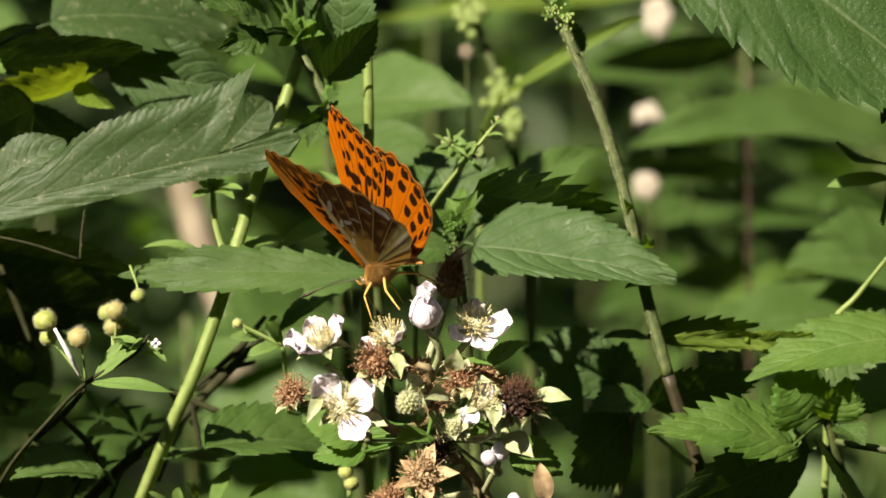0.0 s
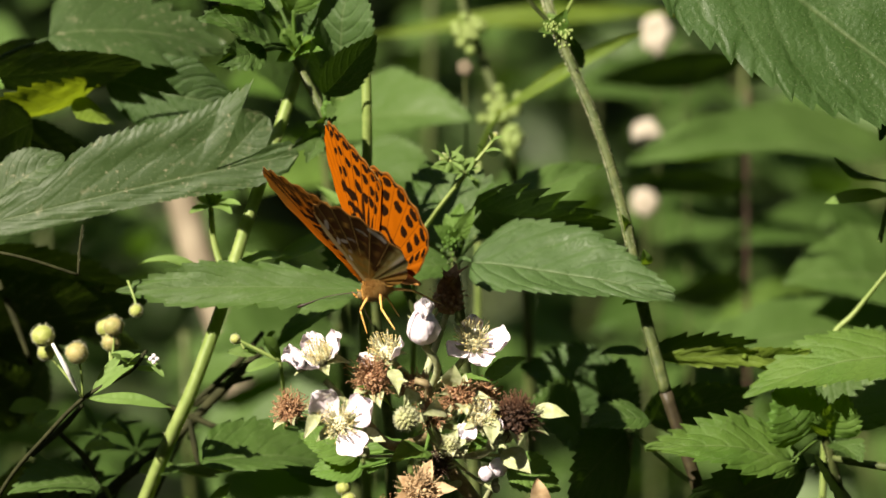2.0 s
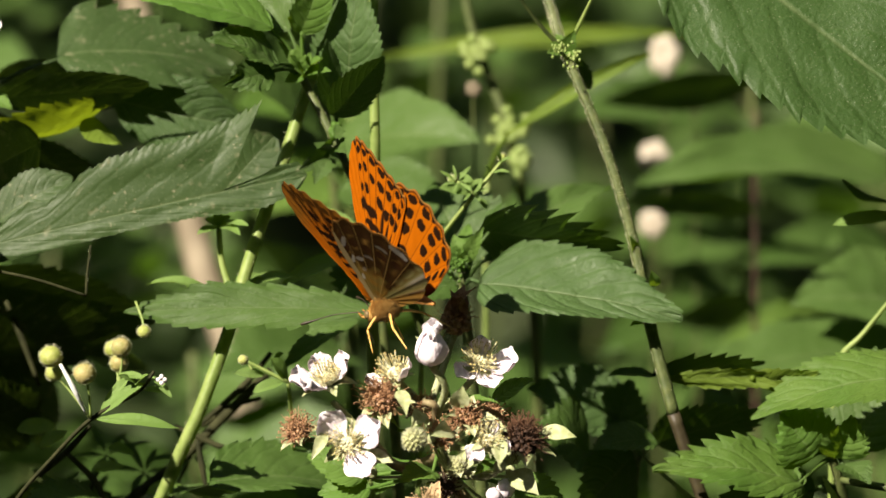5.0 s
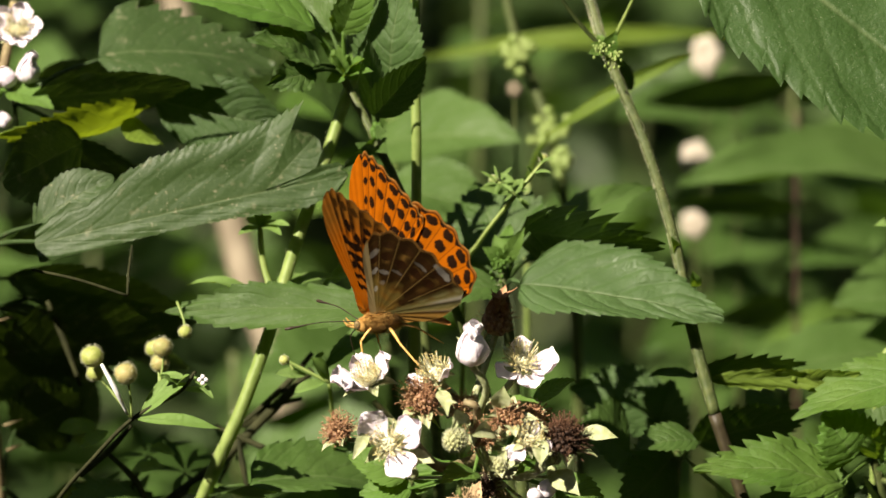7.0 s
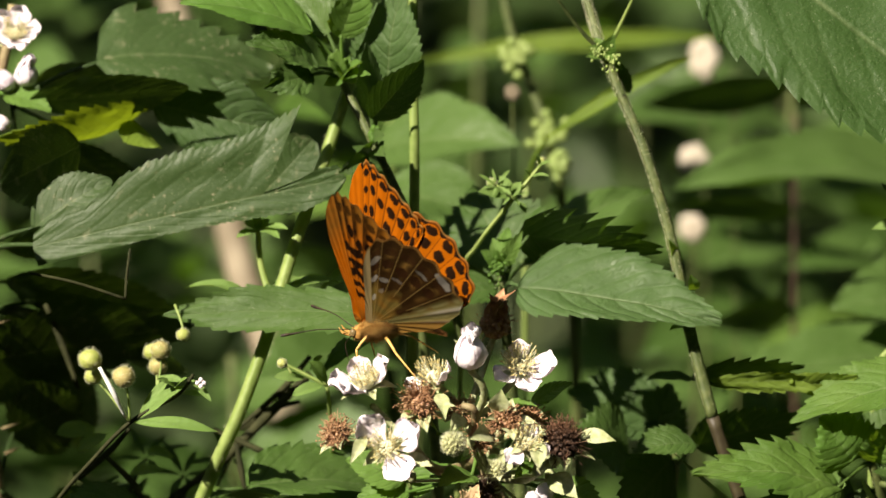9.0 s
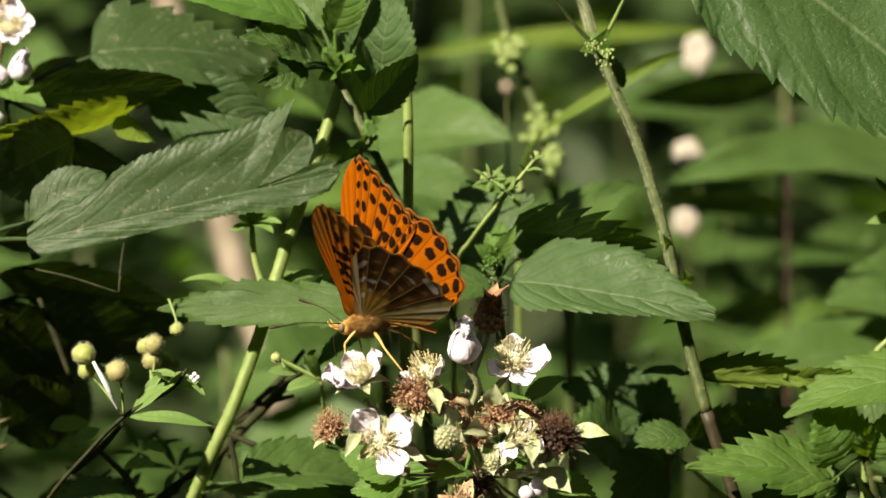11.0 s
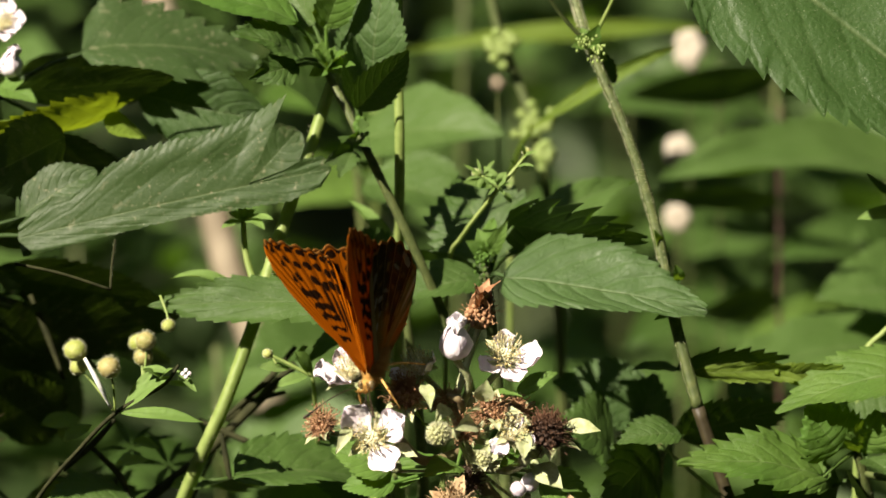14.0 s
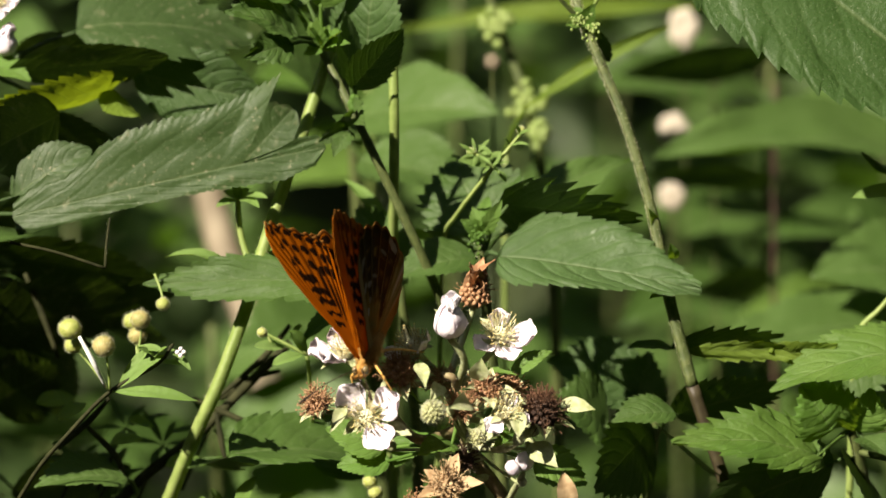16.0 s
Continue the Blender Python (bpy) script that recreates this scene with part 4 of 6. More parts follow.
def build_cleavers_fruiting():
    ob = thing("cleavers", "fruiting cleavers with round green burrs and narrow leaves", "cleavers", "cleavers")
    pts = [spot(268, 592, -0.008), spot(240, 628, -0.008), spot(158, 676, -0.006), spot(90, 745, 0.0), spot(20, 830, 0.008), spot(-40, 960, 0.02)]
    pts += to_ground(pts[-1], (-0.03, 0.04))
    stem("stem", pts, [0.0004, 0.0005, 0.0005, 0.0006, 0.0009], SHADESTEM, ob, "thin dark stem", sides=12, n=50, square=0.1)
    hairs(pts[:3], 0.0005, 60, 0.0005, ob, 17, 0.00004)
    n = (157, 676, -0.006)
    burr(ob, 87, 567, -0.01, 20, 1, BURR, n)
    burr(ob, 92, 596, -0.004, 15, 2, BURR, n)
    burr(ob, 146, 597, -0.01, 20, 3, BURRBROWN, n)
    burr(ob, 210, 550, 0.004, 18, 4, BURRBROWN, (205, 620, 0.004))
    burr(ob, 196, 553, 0.008, 16, 5, BURR, (205, 620, 0.004))
    burr(ob, 206, 578, 0.006, 17, 6, BURRBROWN, (205, 620, 0.004))
    burr(ob, 250, 523, 0.006, 12, 7, BURR, (235, 470, 0.01))
    burr(ob, 424, 572, 0.0, 9, 8, BURR, (440, 590, 0.0))
    stem("dry_stalk", [spot(103, 580, -0.014), spot(128, 625, -0.013), spot(150, 668, -0.008)], [0.0004, 0.0007, 0.0004], SILVER, ob, "bleached straw-like stalk", sides=8, n=10)
    for k, (x0, y0, x1, y1, w) in enumerate(((160, 676, 312, 692, 28), (168, 672, 252, 612, 26), (172, 670, 228, 598, 22), (232, 622, 258, 598, 18), (205, 597, 252, 606, 18), (246, 624, 292, 628, 16),
                                             (240, 618, 205, 600, 18), (262, 600, 300, 640, 14))):
        leaf(ob, (x0, y0, -0.006), (x1, y1, -0.012 + 0.003 * (k % 3)), w, (0.0, -0.6, 0.8), CLEAVER, seed=160 + k, shape="blade", teeth=0, arch=0.05, fold=0.2, quilt=0, cols=6, name="whorl_leaf", label="narrow bristle-edged leaf")
    bm = bmesh.new()
    for k in range(4):
        ellipsoid_into(bm, spot(281, 607, -0.01) + Vector((0.0008 * math.cos(k * 1.57), 0, 0.0008 * math.sin(k * 1.57))), (0.0006, 0.0004, 0.0006), seg=6, rings=4)
    part("tiny_flower", bm, PETAL, ob, "tiny white four-lobed flower")
    stem("side_branch", [spot(-20, 415, -0.002), spot(60, 432, -0.002), spot(148, 460, 0.0)], [0.0004, 0.0004], SHADESTEM, ob, sides=8, n=14)
    ob.location = AHEAD * -0.014
    stem("side_branch", [spot(156, 372, 0.0), spot(150, 420, 0.0), spot(148, 460, 0.0)], [0.0003, 0.0004], SHADESTEM, ob, sides=8, n=10)
    hairs([spot(156, 372, 0.0), spot(150, 420, 0.0), spot(148, 460, 0.0)], 0.0004, 24, 0.0006, ob, 18, 0.00004)


def build_cleavers_low():
    """A tangle of thin dark stems and small bright leaves at the lower left."""
    ob = thing("cleavers", "tangled thin cleavers stems with small leaves in shade", "cleavers", "cleavers")
    main = [spot(470, 590, 0.03), spot(400, 660, 0.03), spot(300, 760, 0.03), spot(190, 850, 0.03), spot(80, 1000, 0.04)]
    stem("stem", main + to_ground(main[-1], (-0.02, 0.03)), [0.0011, 0.0014, 0.0016, 0.002], SHADESTEM, ob, n=40)
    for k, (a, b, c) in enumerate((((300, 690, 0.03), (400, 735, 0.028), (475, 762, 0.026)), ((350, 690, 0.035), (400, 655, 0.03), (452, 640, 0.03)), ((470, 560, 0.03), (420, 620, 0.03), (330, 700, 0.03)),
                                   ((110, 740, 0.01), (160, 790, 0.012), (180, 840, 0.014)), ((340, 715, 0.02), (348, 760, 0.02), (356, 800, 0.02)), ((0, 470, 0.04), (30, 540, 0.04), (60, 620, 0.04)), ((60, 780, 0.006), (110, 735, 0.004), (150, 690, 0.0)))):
        stem("side_branch", [spot(*a), spot(*b), spot(*c)], [0.0006, 0.0009, 0.0005], SHADESTEM, ob, sides=8, n=12)
    for k, (x0, y0, x1, y1, w) in enumerate(((492, 612, 438, 630, 26), (500, 612, 468, 570, 36), (460, 600, 405, 598, 26), (478, 600, 430, 590, 18), (372, 900, 412, 828, 34), (320, 900, 318, 862, 30), (300, 890, 262, 872, 24),
                                             (440, 880, 486, 858, 22), (352, 890, 330, 850, 22), (470, 585, 492, 560, 20), (210, 760, 150, 772, 30), (110, 700, 60, 730, 34), (230, 740, 182, 730, 30), (320, 800, 250, 810, 40), (90, 690, 20, 700, 40))):
        leaf(ob, (x0, y0, 0.0 + 0.002 * k), (x1, y1, -0.004 + 0.002 * k), w, (0.2 * math.sin(k), -0.6, 0.8), CLEAVER, seed=180 + k, shape="blade", teeth=0, arch=0.06, fold=0.2, quilt=0, cols=6, name="whorl_leaf")
    stem("side_branch", [spot(500, 612, 0.0), spot(460, 592, 0.0), spot(424, 574, 0.0)], [0.0005, 0.0004], STEM, ob, sides=8, n=8)
    stem("side_branch", [spot(510, 740, 0.02), spot(506, 670, 0.01), spot(500, 612, 0.0)], [0.0006, 0.0005], STEM, ob, sides=8, n=8)
    for k, (x, y) in enumerate(((180, 742), (246, 772), (150, 836), (96, 806), (330, 742))):
        whorl(ob, x, y, 0.045, 6, 70, 330 + 10 * k, (0.3 * math.sin(k * 2.0), -0.5, 0.9), NETTLE)
        stem("side_branch", [spot(x, y, 0.045), spot(x - 20, y + 40, 0.042), spot(x - 50, y + 110, 0.036)], [0.0004, 0.0005], SHADESTEM, ob, sides=8, n=10)
    burr(ob, 612, 836, 0.0, 13, 21, BURR, (616, 880, 0.0))
    burr(ob, 622, 856, 0.0, 13, 22, BURR, (616, 880, 0.0))


def build_cleavers_sprig():
    ob = thing("cleavers", "slender yellow-green cleavers sprig with opening buds", "cleavers", "cleavers")
    pts = [spot(882, 214, 0.006), spot(832, 275, 0.005), spot(765, 362, 0.016), spot(740, 420, 0.03), spot(735, 640, 0.06), spot(730, 900, 0.07)]
    pts += to_ground(pts[-1], (0, 0.04))
    stem("stem", pts, [0.0004, 0.0005, 0.0006, 0.0008, 0.0012], STEM, ob, sides=10, n=50, square=0.15)
    n = (826, 278, 0.005)
    whorl(ob, 798, 256, 0.002, 7, 30, 310, (-0.3, -0.8, 0.6))
    whorl(ob, 826, 274, 0.004, 6, 28, 320, (-0.2, -0.7, 0.7))
    burr(ob, 790, 252, 0.006, 9, 31, STEM, n)
    stem("side_branch", [spot(826, 278, 0.005), spot(812, 262, 0.007), spot(800, 258, 0.003)], [0.0004, 0.0004], STEM, ob, sides=8, n=8)
    burr(ob, 878, 214, 0.01, 8, 33, BURR, None)
    for k, (x0, y0, x1, y1, w) in enumerate(((826, 278, 765, 268, 24), (826, 276, 842, 250, 20), (830, 276, 802, 240, 20), (858, 240, 893, 240, 9), (858, 240, 846, 228, 8), (834, 285, 852, 305, 14), (870, 226, 898, 214, 8), (875, 222, 868, 200, 8))):
        leaf(ob, (x0, y0, 0.005), (x1, y1, 0.000 + 0.003 * (k % 3)), w, (0.1, -0.7, 0.7), CLEAVER, seed=200 + k, shape="blade", teeth=0, fold=0.2, quilt=0, cols=6, name="whorl_leaf")


def build_grass():
    ob = thing("grass_tuft", "bright green grass blades at the edge", "grass")
    for k, (p, w) in enumerate(((((1470, 590, 0.02), (1520, 520, 0.018), (1600, 420, 0.015)), 14), (((1395, 700, 0.03), (1420, 640, 0.02), (1560, 470, 0.04)), 10))):
        foot = spot(*p[0])
        pts = [spot(*q) for q in p][::-1] + to_ground(foot, (-0.02, 0.03))
        stem("blade", pts, [0.0004, 0.0009, 0.001, 0.0012], STEM, ob, sides=8, n=30)
    leaf(ob, (1580, 318, 0.015), (1462, 332, 0.012), 34, (0.0, -0.6, 0.8), CLEAVER, joint=(1560, 400, 0.016), seed=221, shape="blade", teeth=0, arch=0.08, quilt=0, cols=6)
    leaf(ob, (1600, 290, 0.015), (1480, 250, 0.012), 60, (0.1, -0.2, -0.9), NETTLE, joint=(1620, 300, 0.016), seed=222, shape="blade", teeth=0, arch=0.08, quilt=0, cols=6)


# ---- the soft growth behind ----
def build_behind():
    ob = thing("nettle", "nettle with broad pale leaves, out of focus", "nettle", "nettles behind the flowers")
    pts = [spot(560, 60, 0.17), spot(575, 200, 0.17), spot(600, 480, 0.18), spot(640, 900, 0.2)]
    pts += to_ground(pts[-1])
    stem("stem", pts, [0.0012, 0.0018, 0.0028], HAIRY, ob, square=0.1)
    leaf(ob, (572, 200, 0.16), (842, 186, 0.13), 220, (0.0, -0.62, 0.78), joint=(572, 190, 0.17), seed=231, teeth=14, bite=0.08)
    leaf(ob, (560, 150, 0.16), (400, 60, 0.14), 300, (-0.1, -0.6, 0.78), joint=(568, 160, 0.17), seed=232, teeth=14, bite=0.08)
    leaf(ob, (590, 270, 0.12), (800, 330, 0.11), 200, (0.0, -0.4, 0.9), joint=(578, 240, 0.17), seed=233, teeth=14, bite=0.08)
    leaf(ob, (600, 560, 0.18), (380, 600, 0.15), 260, (0.0, -0.45, 0.9), joint=(602, 500, 0.18), seed=234, teeth=14, bite=0.08)
    ob = thing("nettle", "nettle with long soft leaves, out of focus", "nettle", "nettles behind the flowers")
    pts = [spot(1640, 60, 0.24), spot(1640, 250, 0.24), spot(1650, 600, 0.25), spot(1660, 950, 0.27)]
    pts += to_ground(pts[-1])
    stem("stem", pts, [0.0012, 0.0018, 0.0028], HAIRY, ob, square=0.1)
    leaf(ob, (1640, 275, 0.23), (1110, 262, 0.19), 250, (0.0, -0.36, 0.93), joint=(1640, 260, 0.24), seed=241, teeth=14, bite=0.08)
    leaf(ob, (1640, 180, 0.26), (1500, 90, 0.22), 180, (0.0, -0.5, 0.86), joint=(1640, 200, 0.24), seed=242, teeth=14, bite=0.08)
    leaf(ob, (1640, 480, 0.17), (1390, 470, 0.15), 260, (0.0, -0.55, 0.83), joint=(1645, 460, 0.24), seed=243, teeth=14, bite=0.08)
    leaf(ob, (1640, 570, 0.17), (1200, 620, 0.14), 260, (0.0, -0.3, 0.95), joint=(1645, 540, 0.24), seed=244, teeth=14, bite=0.08)
    ob = thing("nettle", "nettle with overlapping soft leaves, out of focus", "nettle", "nettles behind the flowers")
    pts = [spot(1330, -40, 0.36), spot(1320, 150, 0.36), spot(1310, 500, 0.37), spot(1320, 950, 0.4)]
    pts += to_ground(pts[-1])
    stem("stem", pts, [0.0012, 0.0018, 0.003], HAIRY, ob, square=0.1)
    leaf(ob, (1320, 165, 0.35), (1000, 150, 0.31), 260, (0.0, -0.4, 0.9), joint=(1320, 150, 0.36), seed=251, teeth=14, bite=0.08)
    leaf(ob, (1320, 200, 0.35), (1480, 160, 0.31), 220, (0.0, -0.4, 0.9), joint=(1320, 190, 0.36), seed=252, teeth=14, bite=0.08)
    leaf(ob, (1310, 360, 0.37), (1150, 420, 0.33), 240, (0.0, -0.4, 0.9), joint=(1312, 350, 0.37), seed=253, teeth=14, bite=0.08)
    leaf(ob, (1310, 420, 0.37), (1480, 380, 0.33), 240, (0.0, -0.4, 0.9), joint=(1312, 400, 0.37), seed=254, teeth=14, bite=0.08)
    leaf(ob, (1310, 520, 0.37), (1050, 560, 0.33), 260, (0.0, -0.4, 0.9), joint=(1312, 500, 0.37), seed=255, teeth=14, bite=0.08)
    leaf(ob, (1310, 640, 0.38), (1180, 780, 0.35), 260, (0.0, -0.5, 0.86), joint=(1312, 620, 0.38), seed=256, teeth=14, bite=0.08)
    ob = thing("nettle", "low nettle with soft sunlit leaves, out of focus", "nettle", "nettles behind the flowers")
    pts = [spot(330, 560, 0.31), spot(340, 760, 0.31), spot(350, 980, 0.33)]
    pts += to_ground(pts[-1])
    stem("stem", pts, [0.0012, 0.0018, 0.003], HAIRY, ob, square=0.1)
    leaf(ob, (350, 770, 0.30), (660, 730, 0.28), 260, (0.0, -0.6, 0.8), joint=(340, 760, 0.31), seed=271, teeth=12, bite=0.12)
    leaf(ob, (330, 800, 0.30), (120, 770, 0.27), 170, (0.0, -0.6, 0.8), joint=(340, 790, 0.31), seed=272, teeth=12, bite=0.12)
    leaf(ob, (345, 640, 0.31), (560, 600, 0.29), 200, (0.0, -0.6, 0.8), joint=(334, 630, 0.31), seed=274, teeth=12, bite=0.12)
    leaf(ob, (350, 860, 0.31), (600, 900, 0.28), 240, (0.0, -0.6, 0.8), joint=(344, 840, 0.31), seed=275, teeth=12, bite=0.12)
    ob = thing("nettle", "nettle with sunlit leaves, far out of focus", "nettle", "nettles behind the flowers")
    pts = [spot(650, 20, 0.37), spot(655, 400, 0.37), spot(660, 980, 0.40)]
    pts += to_ground(pts[-1])
    stem("stem", pts, [0.0010, 0.0016, 0.0028], HAIRY, ob, square=0.1)
    leaf(ob, (640, 130, 0.36), (400, 130, 0.33), 230, (0.0, -0.62, 0.78), FRESH, joint=(650, 120, 0.37), seed=291, teeth=12, bite=0.12)
    leaf(ob, (640, 250, 0.36), (440, 320, 0.33), 200, (0.0, -0.62, 0.78), FRESH, joint=(652, 240, 0.37), seed=292, teeth=12, bite=0.12)
    ob = thing("nettle", "tall nettle with sunlit leaves, far out of focus", "nettle", "nettles behind the flowers")
    pts = [spot(1620, 260, 0.37), spot(1620, 500, 0.37), spot(1630, 980, 0.40)]
    pts += to_ground(pts[-1])
    stem("stem", pts, [0.0010, 0.0016, 0.0028], HAIRY, ob, square=0.1)
    leaf(ob, (1610, 400, 0.36), (1300, 400, 0.32), 190, (0.0, -0.62, 0.78), joint=(1620, 390, 0.37), seed=294, teeth=12, bite=0.12)
    leaf(ob, (1610, 530, 0.36), (1260, 540, 0.32), 210, (0.0, -0.62, 0.78), FRESH, joint=(1620, 520, 0.37), seed=295, teeth=12, bite=0.12)
    # added plant: leaves turned from the sun and a dark stem make shaded gaps
    ob = thing("nettle", "added nettle, its shaded leaves standing in for dark gaps", "nettle", "nettles behind the flowers")
    pts = [spot(1330, 40, 0.27), spot(1325, 300, 0.27), spot(1330, 950, 0.29)]
    pts += to_ground(pts[-1])
    stem("stem", pts, [0.0005, 0.0007, 0.0012], DARK, ob, "thin dark stem", square=0.1)
    for k, (x0, y0, x1, y1, w) in enumerate(((1320, 80, 1050, 112, 110), (1325, 300, 1085, 286, 80), (1325, 110, 1450, 60, 90), (1320, 470, 1180, 500, 90))):
        leaf(ob, (x0, y0, 0.265), (x1, y1, 0.255), w, None, joint=(1328, y0 + 20, 0.27), seed=280 + k, teeth=11, bite=0.15)
    ob = thing("grass_tuft", "bright green blades of grass, out of focus", "grass")
    for k, (a, b, w) in enumerate((((880, 175, 0.10), (1140, 28, 0.09), 30), ((640, 40, 0.26), (1210, -8, 0.26), 40))):
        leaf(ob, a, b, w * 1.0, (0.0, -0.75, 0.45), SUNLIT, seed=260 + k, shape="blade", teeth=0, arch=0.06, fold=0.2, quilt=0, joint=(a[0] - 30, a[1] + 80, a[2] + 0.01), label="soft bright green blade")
    foot = spot(850, 255, 0.11)
    stem("stalk", [foot] + to_ground(foot, (0.0, 0.1)), [0.0006, 0.001], STEM, ob, n=10)
    foot = spot(610, 132, 0.27)
    stem("stalk", [foot] + to_ground(foot, (0.0, 0.1)), [0.0006, 0.001], STEM, ob, n=10)
    ob = thing("nettle", "flowering nettle stem with pale tassels, out of focus", "nettle", "nettles behind the flowers")
    pts = [spot(800, -120, 0.16), spot(828, 0, 0.16), spot(862, 90, 0.16), spot(895, 190, 0.16), spot(930, 420, 0.17), spot(950, 900, 0.2)]
    pts += to_ground(pts[-1])
    stem("stem", pts, [0.0012, 0.0014, 0.0016, 0.0024], HAIRY, ob, n=50)
    rng = random.Random(4)
    for k, (x, y) in enumerate(((828, 30), (890, 165), (905, 215))):
        bm = bmesh.new()
        for _ in range(22):
            ellipsoid_into(bm, spot(x + rng.gauss(0, 16), y + rng.gauss(0, 14), 0.155), (0.0016, 0.0016, 0.0014), seg=6, rings=4)
        tagged(part("flower_tassel", bm, STEM, ob, "pale green flower tassel"), kind="stuff")
    ob = thing("dry_stalk", "tan dry woody stalk catching the sun behind the leaves", "stalk")
    pts = [spot(170, -260, 0.42), spot(232, -30, 0.4), spot(300, 200, 0.38), spot(345, 400, 0.36), spot(410, 580, 0.35), spot(470, 860, 0.36)]
    pts += to_ground(pts[-1])
    stem("stalk", pts, [0.004, 0.0048, 0.0056, 0.0062, 0.007], DRYSTALK, ob, n=50, knobs=0.05)
    for k, (x, y, d, r, tall) in enumerate(((1165, 32, 0.3, 28, 1.3), (1148, 212, 0.3, 28, 1.0), (1145, 330, 0.3, 25, 1.0), (1218, 95, 0.3, 22, 1.6), (826, 92, 0.13, 14, 1.0))):
        ob = thing("bramble_bud", "whitish bramble flower out of focus far behind", "flower", "far bramble flowers")
        c = spot(x, y, d)
        for q in range(5):
            bm = bmesh.new()
            a = q * 1.256
            kk = r * UNIT * (REACH + d) / REACH
            ellipsoid_into(bm, c + Vector((math.cos(a), 0.2 * math.sin(a), math.sin(a) * tall)) * kk * 0.5, (kk * 0.55, kk * 0.3, kk * 0.6 * tall), seg=10, rings=6, lump=0.2)
            part("petal", bm, CREAM if k not in (3, 4) else DRYSTALK, ob)
        foot = c + Vector((0, 0.004, -r * UNIT))
        stem("stalk", [c, foot] + to_ground(foot, (0.02, 0.05)), [0.0003, 0.0004, 0.0008], HAIRY, ob, n=16, sides=8)


def build_thicket():
    rng = random.Random(21)
    kinds = [generic_nettle(0.98, 1), generic_nettle(0.86, 2, 1.15), generic_nettle(1.08, 3), generic_nettle(0.72, 4, 1.25)]
    spots = []
    for k in range(34):
        d = rng.uniform(0.34, 1.3)
        half = 0.17 * (REACH + d) / REACH
        spots.append((rng.uniform(-half, half) * 1.3, d, rng.uniform(0, 360), k % 4))
    for k in range(60):
        side = -1 if k % 2 else 1
        d = rng.uniform(-0.5, 1.6)
        half = 0.2 * (REACH + d) / REACH
        spots.append((side * (half + 0.12 + rng.uniform(0, 1.1)), d, rng.uniform(0, 360), k % 4))
    for k, (x, d, a, kind) in enumerate(spots):
        y = (EYE + AHEAD * (REACH + d)).y
        if k < 4:
            kinds[kind].matrix_basis = pose(x, y, -0.03, 0, 0, a)
        else:
            copy_thing(kinds[kind], pose(x, y, -0.03, 0, 0, a))


# ---- the bramble blossom ----
def petal_mesh(length, width, cup, seed):
    """A crinkled rounded petal along x, hollow upwards."""
    rng = random.Random(seed)
    off = rng.uniform(0, 50)
    bm = bmesh.new()
    rows, cols = 12, 10
    grid = []
    for i in range(rows + 1):
        u = i / rows
        hw = width / 2 * (0.16 + 0.84 * math.sin(math.pi * min(1.0, u ** 1.25) * 0.86) ** 0.8) * (1 - 0.75 * max(0, u - 0.84) ** 0.6)
        row = []
        for j in range(cols + 1):
            v = 2 * j / cols - 1
            x = length * (u - 0.10 * v * v * u)
            z = cup * length * (u * u * 0.7 + 0.55 * v * v * (0.3 + u * 0.5)) + 0.20 * length * (noise.noise(Vector((u * 4.5, v * 3.0, off))) + 0.4 * noise.noise(Vector((u * 11.0, v * 7.0, off)))) * u
            row.append(bm.verts.new((x, v * hw, z)))
        grid.append(row)
    top = [[bm.verts.new(v.co + Vector((0, 0, 0.00018))) for v in row] for row in grid]
    for i in range(rows):
        for j in range(cols):
            bm.faces.new((grid[i][j], grid[i][j + 1], grid[i + 1][j + 1], grid[i + 1][j]))
            bm.faces.new((top[i][j], top[i + 1][j], top[i + 1][j + 1], top[i][j + 1]))
    for i in range(rows):
        for j in (0, cols):
            bm.faces.new((grid[i][j], grid[i + 1][j], top[i + 1][j], top[i][j]))
    for j in range(cols):
        bm.faces.new((grid[rows][j], grid[rows][j + 1], top[rows][j + 1], top[rows][j]))
    return bm


def placed(bm, m):
    bmesh.ops.transform(bm, matrix=m, verts=bm.verts)
    return bm


def sepals(parent, m, count, length, lift, seed, material=None, skip=()):
    """Pointed downy lobes round the back of a flower."""
    rng = random.Random(seed)
    for k in range(count):
        if k in skip:
            continue
        a = 6.283 * k / count + rng.uniform(-0.15, 0.15)
        bm = bmesh.new()
        leaf_into(bm, length * rng.uniform(0.9, 1.2), length * 0.5, "sepal", teeth=0, fold=0.3, arch=0.12, wave=0.04, seed=seed + k, cols=6, quilt=0.0)
        placed(bm, m @ Matrix.Rotation(a, 4, "Z") @ Matrix.Rotation(-lift + rng.uniform(-0.2, 0.2), 4, "Y"))
        part("sepal", bm, material or SEPAL, parent)


